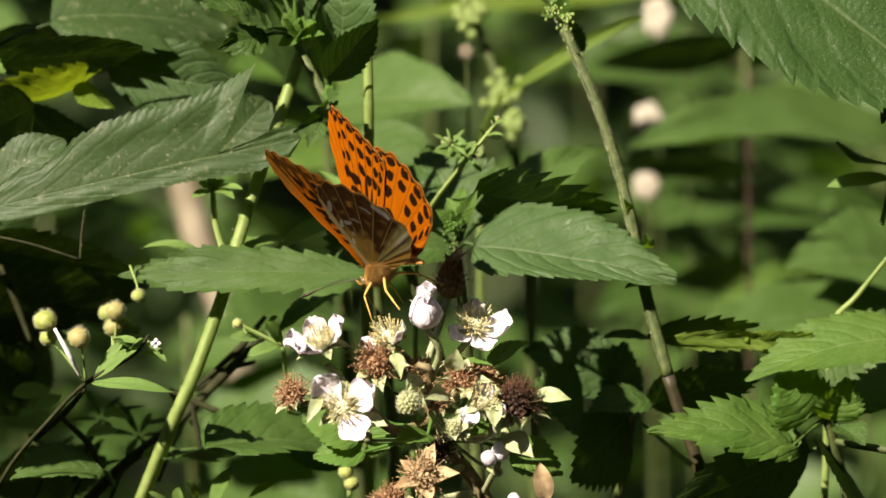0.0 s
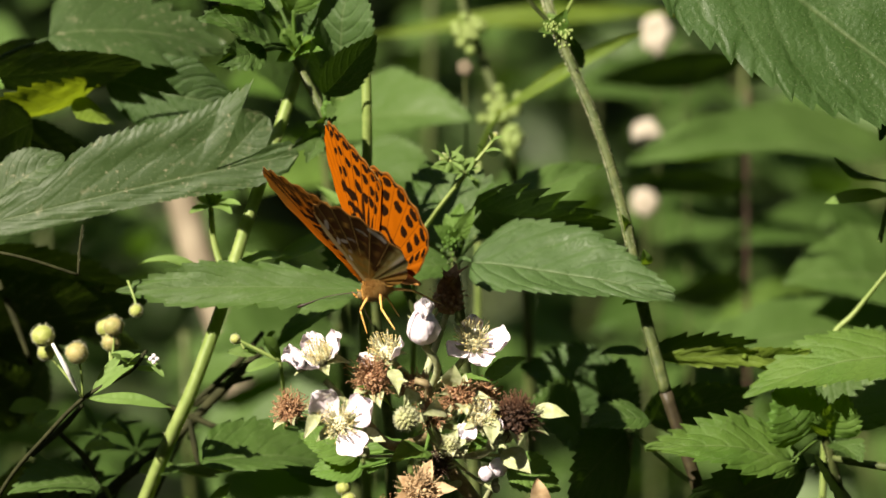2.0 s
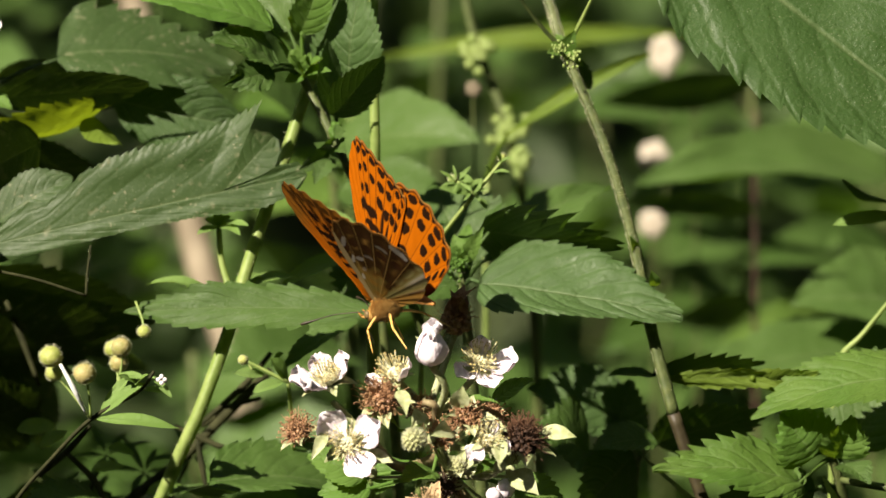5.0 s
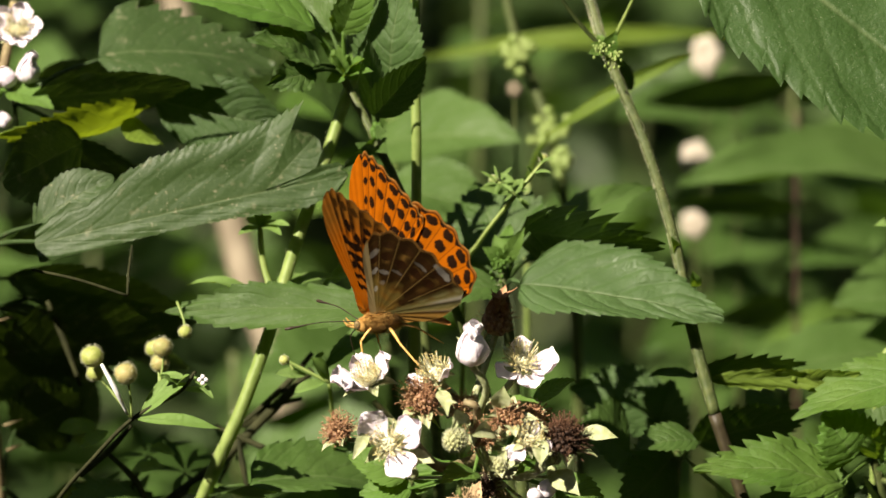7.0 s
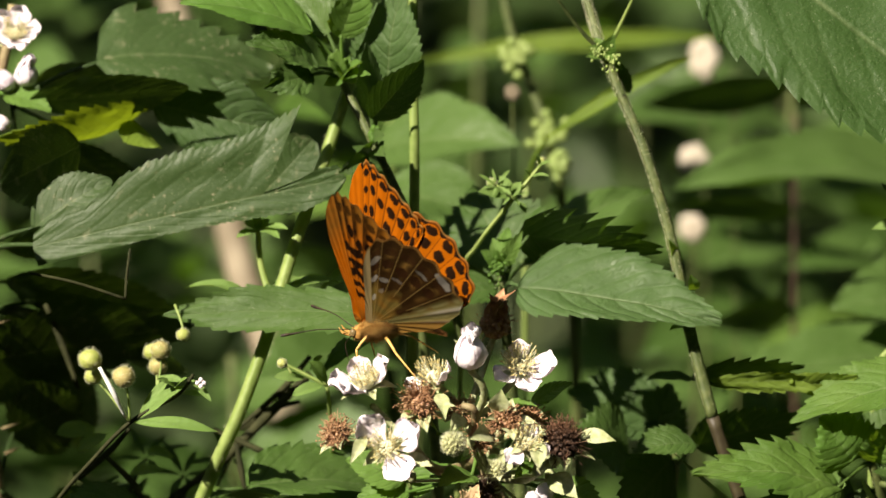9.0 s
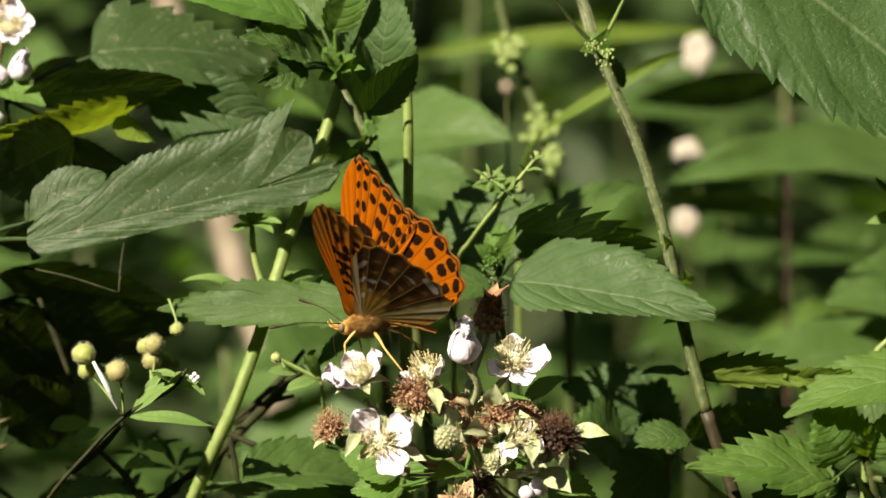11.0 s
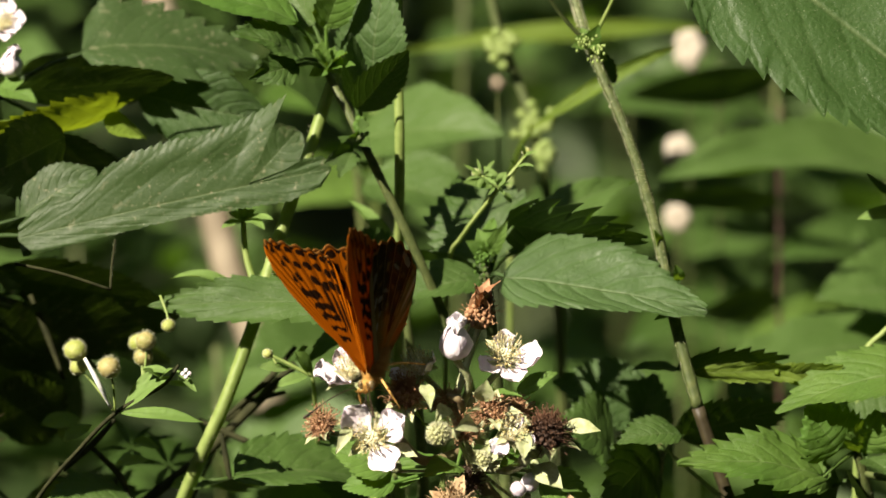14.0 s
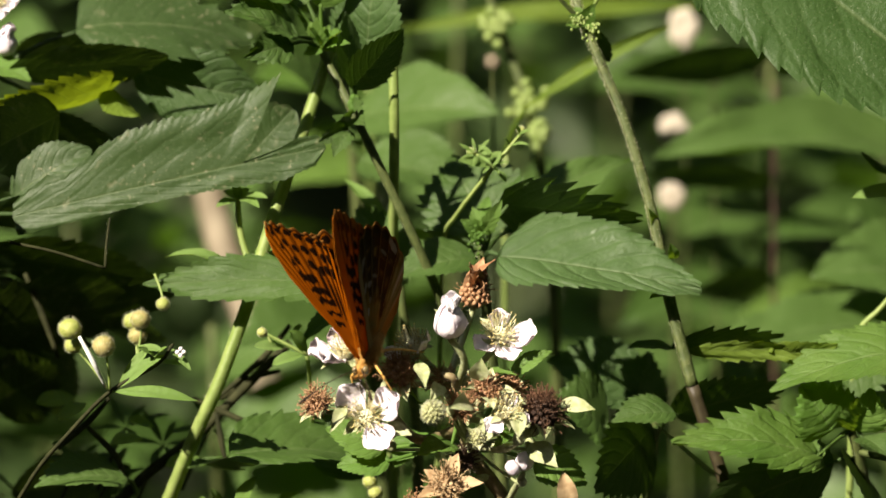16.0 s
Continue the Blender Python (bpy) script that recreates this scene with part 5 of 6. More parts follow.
def flower(parent, at, facing, turn, petals, size, seed, spread=0.5, brush=46):
    """An open blossom: petals (angles in degrees) with their lift, sepals, a brush of stamens and a domed centre."""
    m = Matrix.Translation(spot(*at)) @ basis(Vector((1, 0, 0)) - Vector(facing) * facing[0], Vector(facing)).to_4x4() @ Matrix.Rotation(turn, 4, "Z")
    rng = random.Random(seed)
    bm = bmesh.new()
    ellipsoid_into(bm, (0, 0, 0.0004), (0.0022, 0.0022, 0.0012), seg=14, rings=8)
    ob = part("flower", placed(bm, m), SEPAL, parent, "open white-pink bramble flower")
    for k, (a, lift, s) in enumerate(petals):
        bm = petal_mesh(size * s * 0.86, size * s * 0.80, 0.40, seed * 10 + k)
        placed(bm, m @ Matrix.Rotation(radians(a), 4, "Z") @ Matrix.Translation((0.0014, 0, 0.0006)) @ Matrix.Rotation(-radians(lift), 4, "Y"))
        part("petal", bm, PETAL, ob)
    sepals(ob, m, 5, size * 0.66, 0.05, seed)
    bm = bmesh.new()
    tips = []
    for k in range(int(brush * 2.2)):
        a = rng.uniform(0, 6.283)
        r0 = rng.uniform(0.0010, 0.0019)
        out = rng.uniform(0.1, 1.0) * spread
        ln = rng.uniform(0.0028, 0.0052)
        p = Vector((r0 * math.cos(a), r0 * math.sin(a), 0.0012))
        q = p + Vector((math.cos(a) * ln * out, math.sin(a) * ln * out, ln * math.sqrt(max(0.05, 1 - out * out))))
        mid = p.lerp(q, 0.55) + Vector((math.cos(a), math.sin(a), 0)) * 0.0003
        tube_into(bm, [p, mid, q], [0.00011, 0.00008], 4, 4)
        tips.append(q)
    tagged(part("stamen_tuft", placed(bm, m), STAMEN, ob, "pale thread-like stamens"), kind="stuff")
    bm = bmesh.new()
    for q in tips:
        ellipsoid_into(bm, q, (0.00020, 0.00020, 0.00018), seg=6, rings=4)
    tagged(part("pollen", placed(bm, m), ANTHER, ob), kind="stuff")
    bm = bmesh.new()
    for k in range(34):
        f = (k + 0.5) / 34
        th = math.acos(1 - f) * 1.0
        ph = k * 2.39996
        v = Vector((math.sin(th) * math.cos(ph), math.sin(th) * math.sin(ph), math.cos(th)))
        ellipsoid_into(bm, Vector((0, 0, 0.0014)) + v * 0.0016, (0.00042, 0.00042, 0.00042), seg=6, rings=4)
        spike_into(bm, Vector((0, 0, 0.0014)) + v * 0.0018, Vector((0, 0, 0.0014)) + v * 0.0034, 0.00009)
    part("pistil_dome", placed(bm, m), STAMEN, ob, "yellowish domed centre")
    return ob


def seed_head(parent, at, facing, radius, seed, fruit, thread, threads=90, label="", lobes=SEPAL, lobe_lift=0.2, lobe_len=1.5, down=False):
    """A faded flower: a lumpy young berry wrapped in withered stamens over turned-back sepals."""
    r = radius * UNIT
    m = Matrix.Translation(spot(*at)) @ basis(Vector((1, 0, 0)) - Vector(facing) * facing[0], Vector(facing)).to_4x4()
    rng = random.Random(seed)
    bm = bmesh.new()
    ellipsoid_into(bm, (0, 0, 0), (r * 0.62, r * 0.62, r * 0.62), seg=10, rings=7)
    for k in range(46):
        f = (k + 0.5) / 46
        th = math.acos(1 - 1.35 * f)
        ph = k * 2.39996
        v = Vector((math.sin(th) * math.cos(ph), math.sin(th) * math.sin(ph), math.cos(th)))
        ellipsoid_into(bm, v * r * 0.68, (r * 0.13, r * 0.13, r * 0.13), seg=7, rings=5)
    ob = part("seed_head", placed(bm, m), fruit, parent, label)
    bm = bmesh.new()
    for _ in range(900 if down else 0):
        v = Vector((rng.gauss(0, 1), rng.gauss(0, 1), rng.gauss(0.4, 1))).normalized()
        spike_into(bm, v * r * 0.74, v * r * rng.uniform(0.85, 1.0) + Vector((0, 0, r * 0.08)), 0.00004)
    for _ in range(0 if down else int(threads * 2.2)):
        a = rng.uniform(0, 6.283)
        th = rng.uniform(0.15, 1.75)
        v = Vector((math.sin(th) * math.cos(a), math.sin(th) * math.sin(a), math.cos(th)))
        side = Vector((rng.gauss(0, 1), rng.gauss(0, 1), rng.gauss(0, 1))) * r * 0.22
        p, q = v * r * 0.66, v * r * rng.uniform(0.80, 1.18) + side
        tube_into(bm, [p, p.lerp(q, 0.6) + side * 0.5, q], [0.00011, 0.00007], 4, 4)
        if rng.random() < 0.6:
            ellipsoid_into(bm, q, (0.00026, 0.00022, 0.00022), seg=5, rings=3)
    tagged(part("withered_tuft", placed(bm, m), thread, ob), kind="stuff")
    sepals(ob, m @ Matrix.Translation((0, 0, -r * 0.45)), 5, r * lobe_len, lobe_lift, seed, lobes)
    return ob


def bud(parent, at, facing, radius, seed, open_=0.0):
    """A plump flower bud: overlapping petals held by short green sepals."""
    r = radius * UNIT
    m = Matrix.Translation(spot(*at)) @ basis(Vector((1, 0, 0)) - Vector(facing) * facing[0], Vector(facing)).to_4x4()
    bm = bmesh.new()
    ellipsoid_into(bm, (0, 0, 0), (r * 0.74, r * 0.74, r * 0.9), seg=16, rings=10, lump=0.08, scale=500)
    ob = part("flower_bud", placed(bm, m), PETAL, parent, "plump pinkish white bud")
    for k in range(5):
        bm = bmesh.new()
        rows = []
        for i in range(11):
            f = i / 10
            th = math.pi * (0.93 - 0.83 * f)
            flare = (1 + 0.05 * (k % 3)) * (1 - 0.22 * f * f) + open_ * 1.1 * max(0.0, f - 0.7) * (1.6 if k in (1, 3) else 0.5)
            half = 0.95 * math.sin(math.pi * (0.12 + 0.76 * f)) ** 0.5
            row = []
            for j in range(9):
                v = j / 4 - 1
                ph = k * 2.5133 + 0.3 + half * v
                lip = 1 + 0.10 * v + 0.09 * noise.noise(Vector((f * 5, v * 2, seed + k)))
                row.append(bm.verts.new((r * 0.84 * flare * lip * math.sin(th) * math.cos(ph), r * 0.84 * flare * lip * math.sin(th) * math.sin(ph), -r * 1.02 * math.cos(math.pi - th) * (1 + 0.35 * open_ * f * f * (k % 2)))))
            rows.append(row)
        for i in range(10):
            for j in range(8):
                bm.faces.new((rows[i][j], rows[i][j + 1], rows[i + 1][j + 1], rows[i + 1][j]))
        part("petal", placed(bm, m), PETAL, ob)
    if open_ > 0.5:
        for k, (a, lift) in enumerate(((100, 62), (200, 70), (330, 74))):
            bm = petal_mesh(r * 1.3, r * 1.1, 0.3, seed + 40 + k)
            placed(bm, m @ Matrix.Rotation(radians(a), 4, "Z") @ Matrix.Translation((r * 0.12, 0, r * 0.4)) @ Matrix.Rotation(-radians(lift), 4, "Y"))
            part("petal", bm, PETAL, ob)
    sepals(ob, m @ Matrix.Translation((0, 0, -r * 0.98)), 5, r * 1.5, 1.05, seed)
    return ob


def build_blossom():
    ob = thing("bramble", "flowering bramble spray with open blossoms, buds and faded heads", "bramble", "brambles in focus")
    stalk = [spot(752, 655, 0.012), spot(768, 720, 0.010), spot(800, 790, 0.010), spot(852, 862, 0.012), spot(905, 990, 0.02)]
    stem("stalk", stalk + to_ground(stalk[-1], (0.12, 0.10)), [0.0012, 0.0016, 0.0018, 0.002, 0.0026, 0.0034], RUDDY, ob, "brown-green downy stalk", n=60, knobs=0.12)
    hairs(stalk, 0.0015, 500, 0.0008, ob, 31, 0.00005)

    def stalklet(a, b, r=0.0008, via=None):
        pts = [spot(*a)] + ([spot(*via)] if via else []) + [spot(*b)]
        stem("flower_stalk", pts, [r * 1.1, r * 0.85], RUDDY if r > 0.0009 else SEPAL, ob, sides=9, n=12, knobs=0.1)
        hairs(pts, r, 60, 0.0007, ob, int(a[0] + b[1]), 0.00004)

    stalklet((770, 735, 0.010), (645, 700, -0.004), 0.0013, (700, 752, 0.0))
    stalklet((660, 715, 0.0), (585, 640, -0.004), 0.0008)
    stalklet((640, 712, -0.002), (612, 722, -0.008), 0.0008)
    stalklet((645, 715, 0.0), (540, 705, 0.0), 0.0007)
    stalklet((758, 690, 0.01), (740, 640, 0.0), 0.0010, (762, 650, 0.0))
    stalklet((765, 660, 0.006), (752, 575, -0.006), 0.0009, (778, 615, -0.002))
    stalklet((762, 665, 0.010), (835, 590, 0.004), 0.0009, (790, 640, 0.004))
    stalklet((775, 720, 0.010), (812, 680, -0.006), 0.0009)
    stalklet((790, 760, 0.010), (892, 735, 0.0), 0.0009, (850, 768, 0.0))
    stalklet((775, 715, 0.010), (835, 725, -0.008), 0.0008)
    stalklet((758, 700, 0.008), (728, 720, -0.010), 0.0008)
    stalklet((748, 660, 0.012), (668, 655, 0.0), 0.0009)
    stalklet((745, 650, 0.014), (695, 600, 0.002), 0.0008)
    stalklet((755, 640, 0.014), (795, 520, 0.016), 0.0009)
    stalklet((820, 815, 0.010), (752, 838, -0.004), 0.0009)
    stalklet((852, 862, 0.012), (880, 810, -0.002), 0.0008)
    stalklet((848, 858, 0.012), (700, 885, 0.0), 0.0009)

    flower(ob, (578, 612, -0.004), (-0.2, -0.5, 0.84), 0.0, [(188, 14, 1.0), (232, 24, 0.95), (18, 34, 0.95), (110, 30, 0.8)], 0.0095, 1, 0.6, 56)
    flower(ob, (612, 716, -0.009), (-0.1, -0.9, 0.42), 0.0, [(24, 20, 1.05), (132, 20, 1.0), (300, 4, 1.0)], 0.0104, 2, 0.9, 50)
    flower(ob, (838, 576, 0.003), (0.08, -0.72, 0.69), 0.0, [(-12, 14, 1.12), (222, 2, 0.9), (292, -4, 0.95), (95, 35, 0.75)], 0.0088, 3, 0.95, 64)
    flower(ob, (694, 600, 0.002), (-0.3, -0.6, 0.74), 0.0, [(205, 10, 0.9), (335, 34, 1.0)], 0.0080, 4, 0.75, 64)
    flower(ob, (848, 712, -0.008), (0.2, -0.7, 0.68), 0.0, [(232, -10, 1.0), (330, 10, 0.9), (80, 20, 0.8)], 0.0066, 5, 0.7, 40)
    bud(ob, (753, 548, -0.007), (0.1, -0.45, 0.88), 32, 60, 0.6)
    bud(ob, (882, 788, -0.002), (0.3, -0.4, 0.85), 18, 70)
    bud(ob, (862, 800, -0.004), (-0.3, -0.5, 0.8), 15, 75)
    bud(ob, (906, 872, -0.002), (0.1, -0.5, 0.8), 14, 77)
    seed_head(ob, (668, 640, -0.001), (-0.2, -0.55, 0.8), 37, 11, FRUIT, DRY, 120, "reddish young berry with withered threads")
    seed_head(ob, (526, 693, -0.002), (-0.4, -0.5, 0.75), 28, 12, FRUIT, DRY, 110, "brown faded flower head")
    seed_head(ob, (815, 668, -0.008), (0.2, -0.55, 0.8), 27, 13, FRUIT, DRY, 130, "rust-brown faded flower head", SEPAL, 0.5, 2.0)
    seed_head(ob, (910, 708, -0.002), (0.25, -0.35, 0.9), 39, 14, DARK, RUST, 190, "dark withered flower head in shade")
    seed_head(ob, (726, 707, -0.012), (-0.1, -0.6, 0.8), 27, 15, GREENFRUIT, HAIR, 80, "downy green young berry", SEPAL, 0.9, 1.1, True)
    seed_head(ob, (772, 700, -0.002), (0.0, -0.6, 0.8), 24, 16, FRUIT, DRY, 90, "brown faded flower head")
    seed_head(ob, (748, 832, -0.006), (-0.1, -0.75, 0.6), 36, 17, PAPER, PAPER, 90, "tan withered head with papery sepals", PAPER, 0.5, 1.7)
    seed_head(ob, (696, 878, -0.002), (-0.3, -0.5, 0.8), 30, 18, FRUIT, DRY, 100, "brown faded flower head")
    seed_head(ob, (796, 505, 0.016), (0.05, -0.3, 0.95), 36, 19, DRY, DRY, 14, "dry brown calyx behind the buds", DRY, 1.25, 2.3)
    seed_head(ob, (738, 652, 0.006), (-0.1, -0.6, 0.75), 26, 21, GREENFRUIT, DRY, 90, "green-brown faded flower head")
    seed_head(ob, (858, 664, 0.006), (0.2, -0.5, 0.8), 24, 22, FRUIT, DRY, 90, "brown faded flower head", SEPAL, 0.6, 1.8)
    seed_head(ob, (800, 752, -0.004), (0.1, -0.7, 0.65), 22, 23, GREENFRUIT, HAIR, 90, "downy green young berry", SEPAL, 0.7, 1.7, True)
    stalklet((762, 690, 0.010), (740, 660, 0.006), 0.0008)
    stalklet((775, 715, 0.010), (855, 675, 0.006), 0.0008)
    stalklet((785, 770, 0.010), (800, 758, -0.004), 0.0008)
    seed_head(ob, (778, 790, 0.004), (-0.2, -0.6, 0.7), 24, 20, DARK, DARK, 80, "dark shrivelled head")
    for k, (a, b, w) in enumerate((((575, 690, -0.01), (548, 742, -0.016), 22), ((700, 620, -0.006), (712, 665, -0.016), 26), ((740, 660, 0.0), (718, 690, -0.014), 30), ((800, 650, -0.01), (808, 612, -0.014), 36), ((790, 690, -0.008), (752, 700, -0.018), 34),
                                   ((940, 690, 0.0), (1005, 700, -0.004), 30), ((890, 760, 0.0), (940, 800, -0.006), 44), ((870, 700, -0.01), (872, 750, -0.014), 30), ((640, 730, -0.008), (690, 745, -0.012), 30))):
        leaf(ob, a, b, w, (0.1, -0.85, 0.4), SEPAL, seed=300 + k, shape="sepal", teeth=0, fold=0.25, arch=0.1, quilt=0, cols=6, name="bract", label="pale downy bract")
    rng = random.Random(9)
    for k in range(14):
        x, y = 640 + rng.uniform(0, 260), 660 + rng.uniform(0, 170)
        bm = bmesh.new()
        r = rng.uniform(7, 12) * UNIT
        c = spot(x, y, rng.uniform(-0.006, 0.012))
        ellipsoid_into(bm, c, (r, r, r * 1.25), seg=10, rings=8, lump=0.08, scale=900)
        tip = part("green_bud", bm, SEPAL, ob, "tiny downy green bud")
        bm = bmesh.new()
        for _ in range(60):
            v = Vector((rng.gauss(0, 1), rng.gauss(0, 1), rng.gauss(0, 1))).normalized()
            spike_into(bm, c + v * r, c + v * r * 1.4, 0.00004)
        tagged(part("down", bm, HAIR, tip), kind="stuff")
        stem("flower_stalk", [c - Vector((0, 0, r)), (c + spot(785, 760, 0.01)) / 2 - Vector((0, 0, 0.001)), spot(785, 760, 0.01)], [0.0004, 0.0005], SEPAL, ob, sides=6, n=8)
    for k, (x0, y0, x1, y1, w) in enumerate(((640, 770, 540, 735, 90), (650, 790, 560, 800, 80), (900, 790, 990, 830, 90), (700, 740, 660, 800, 60), (860, 640, 930, 600, 40))):
        leaf(ob, (x0, y0, 0.03), (x1, y1, 0.03), w, (-0.1, -0.7, 0.7), YOUNG, seed=350 + k, teeth=9, bite=0.2, joint=(790, 770, 0.012), name="young_leaf", label="fresh green leaf below the flowers")
    leaf(ob, (960, 880, 0.0), (948, 806, -0.004), 36, (0.1, -0.9, 0.3), PAPER, seed=320, shape="blade", teeth=0, arch=0.1, quilt=0, cols=6, joint=(905, 990, 0.02), name="bract", label="pinkish papery bract")
    for k, (x0, y0, x1, y1, w) in enumerate(((800, 640, 870, 642, 20), (700, 690, 640, 650, 30), (880, 735, 830, 765, 36), (760, 760, 700, 780, 60))):
        leaf(ob, (x0, y0, 0.004), (x1, y1, -0.006), w, (0, -0.6, 0.8), YOUNG, seed=330 + k, teeth=8, bite=0.2, cols=6, joint=(770, 720, 0.01), name="young_leaf")

    ob.location = AHEAD * -0.043

    # a second spray at the far left, nearer the lens than the leaves
    ob = thing("bramble", "bramble spray with white buds at the thicket's edge", "bramble", "brambles in focus")
    stalk = [spot(-60, -60, 0.03), spot(-80, 60, 0.03), spot(-140, 260, 0.035), spot(-180, 700, 0.05)]
    stem("stalk", stalk + to_ground(stalk[-1], (-0.03, 0.05)), [0.0012, 0.0018, 0.0026], RUDDY, ob, n=40)
    stem("flower_stalk", [spot(-80, 60, 0.03), spot(-50, 80, 0.028), spot(-34, 72, 0.026)], [0.0008, 0.0006], SEPAL, ob, n=8)
    flower(ob, (-58, -4, 0.026), (0.1, -0.75, 0.6), 0.0, [(0, 20, 1.0), (72, 20, 1.0), (144, 20, 1.0), (216, 20, 1.0), (288, 20, 1.0)], 0.0075, 6, 0.6, 40)
    bud(ob, (-36, 62, 0.024), (0.3, -0.5, 0.8), 24, 80, 1.0)
    bud(ob, (-74, 74, 0.026), (-0.3, -0.5, 0.8), 20, 85, 0.4)
    bud(ob, (-78, 150, 0.026), (-0.3, -0.5, 0.8), 16, 87, 0.4)
    leaf(ob, (-70, 100, 0.028), (10, 130, 0.02), 60, (0, -0.6, 0.8), YOUNG, joint=(-90, 110, 0.031), seed=341, teeth=8, bite=0.2)


# ---- the butterfly ----
def ring_outline(pts, n):
    """A closed smooth outline through pts."""
    out = []
    m = len(pts)
    for i in range(n):
        s = i / n * m
        k = int(s)
        f = s - k
        p0, p1, p2, p3 = (Vector(pts[(k + q) % m]) for q in (-1, 0, 1, 2))
        out.append(0.5 * (2 * p1 + (p2 - p0) * f + (2 * p0 - 5 * p1 + 4 * p2 - p3) * f * f + (3 * p1 - p0 - 3 * p2 + p3) * f * f * f))
    return out


FORE = [(4.0, -2.6), (4.6, 5.0), (6.4, 14.0), (7.6, 22.0), (7.6, 29.5), (6.0, 34.6), (3.8, 36.4), (1.2, 34.9), (-2.4, 31.6), (-6.6, 27.6), (-9.6, 24.4), (-11.4, 21.6), (-10.4, 18.0), (-6.0, 9.0), (0.6, -2.0)]
HIND = [(4.0, -2.4), (3.2, 8.0), (2.2, 18.0), (-0.6, 23.6), (-4.4, 25.8), (-9.4, 25.0), (-14.0, 22.2), (-17.8, 18.0), (-20.6, 13.2), (-21.6, 8.0), (-18.8, 4.0), (-14.0, -0.2), (-7.0, -2.6), (1.4, -3.6)]
ORANGE, TAN, BLACK, BROWN = (0.47, 0.118, 0.004), (0.50, 0.165, 0.018), (0.012, 0.006, 0.003), (0.024, 0.010, 0.003)
OLIVE, PEARL, CREAMY = (0.135, 0.098, 0.024), (0.38, 0.37, 0.33), (0.25, 0.23, 0.105)


def blend(a, b, f):
    f = max(0.0, min(1.0, f))
    return tuple(x + (y - x) * f for x, y in zip(a, b))


def wing_marks(outline, base, first, last, count):
    """Vein ends along the stretch of the outline that is the outer margin."""
    return [Vector(outline[int(first + (last - first) * k / count)]) for k in range(count + 1)]


def wing_place(p, ends, base):
    """Where p lies among the veins: s counts the cells from the leading edge, rho runs from the root to the margin."""
    q = p - base
    a = math.atan2(q.y, q.x)
    if a < -1.5:
        a += 2 * math.pi
    turns = [math.atan2(e.y - base.y, e.x - base.x) % (2 * math.pi) for e in ends]
    k = 0
    while k < len(turns) - 2 and a > turns[k + 1]:
        k += 1
    s = k + (a - turns[k]) / (turns[k + 1] - turns[k])
    f = max(0.0, min(1.0, s - k))
    reach = (ends[k] - base).length * (1 - f) + (ends[k + 1] - base).length * f
    return s, q.length / reach


def dab(s, rho, s0, r0, ds, dr, wob):
    """A soft-edged mark round a cell place: 1 inside, 0 outside."""
    return max(0.0, min(1.0, (1.0 - math.hypot((s - s0) / ds, (rho - r0) / dr) * wob) * 8.0))


def bar(s, rho, s0, s1, r0, width, jag, phase):
    """A jagged bar across the cells from s0 to s1."""
    if not s0 < s < s1:
        return 0.0
    d = abs(rho - r0 - jag * math.sin(s * 2.6 + phase))
    return max(0.0, min(1.0, (1.0 - d / width) * 4.0))


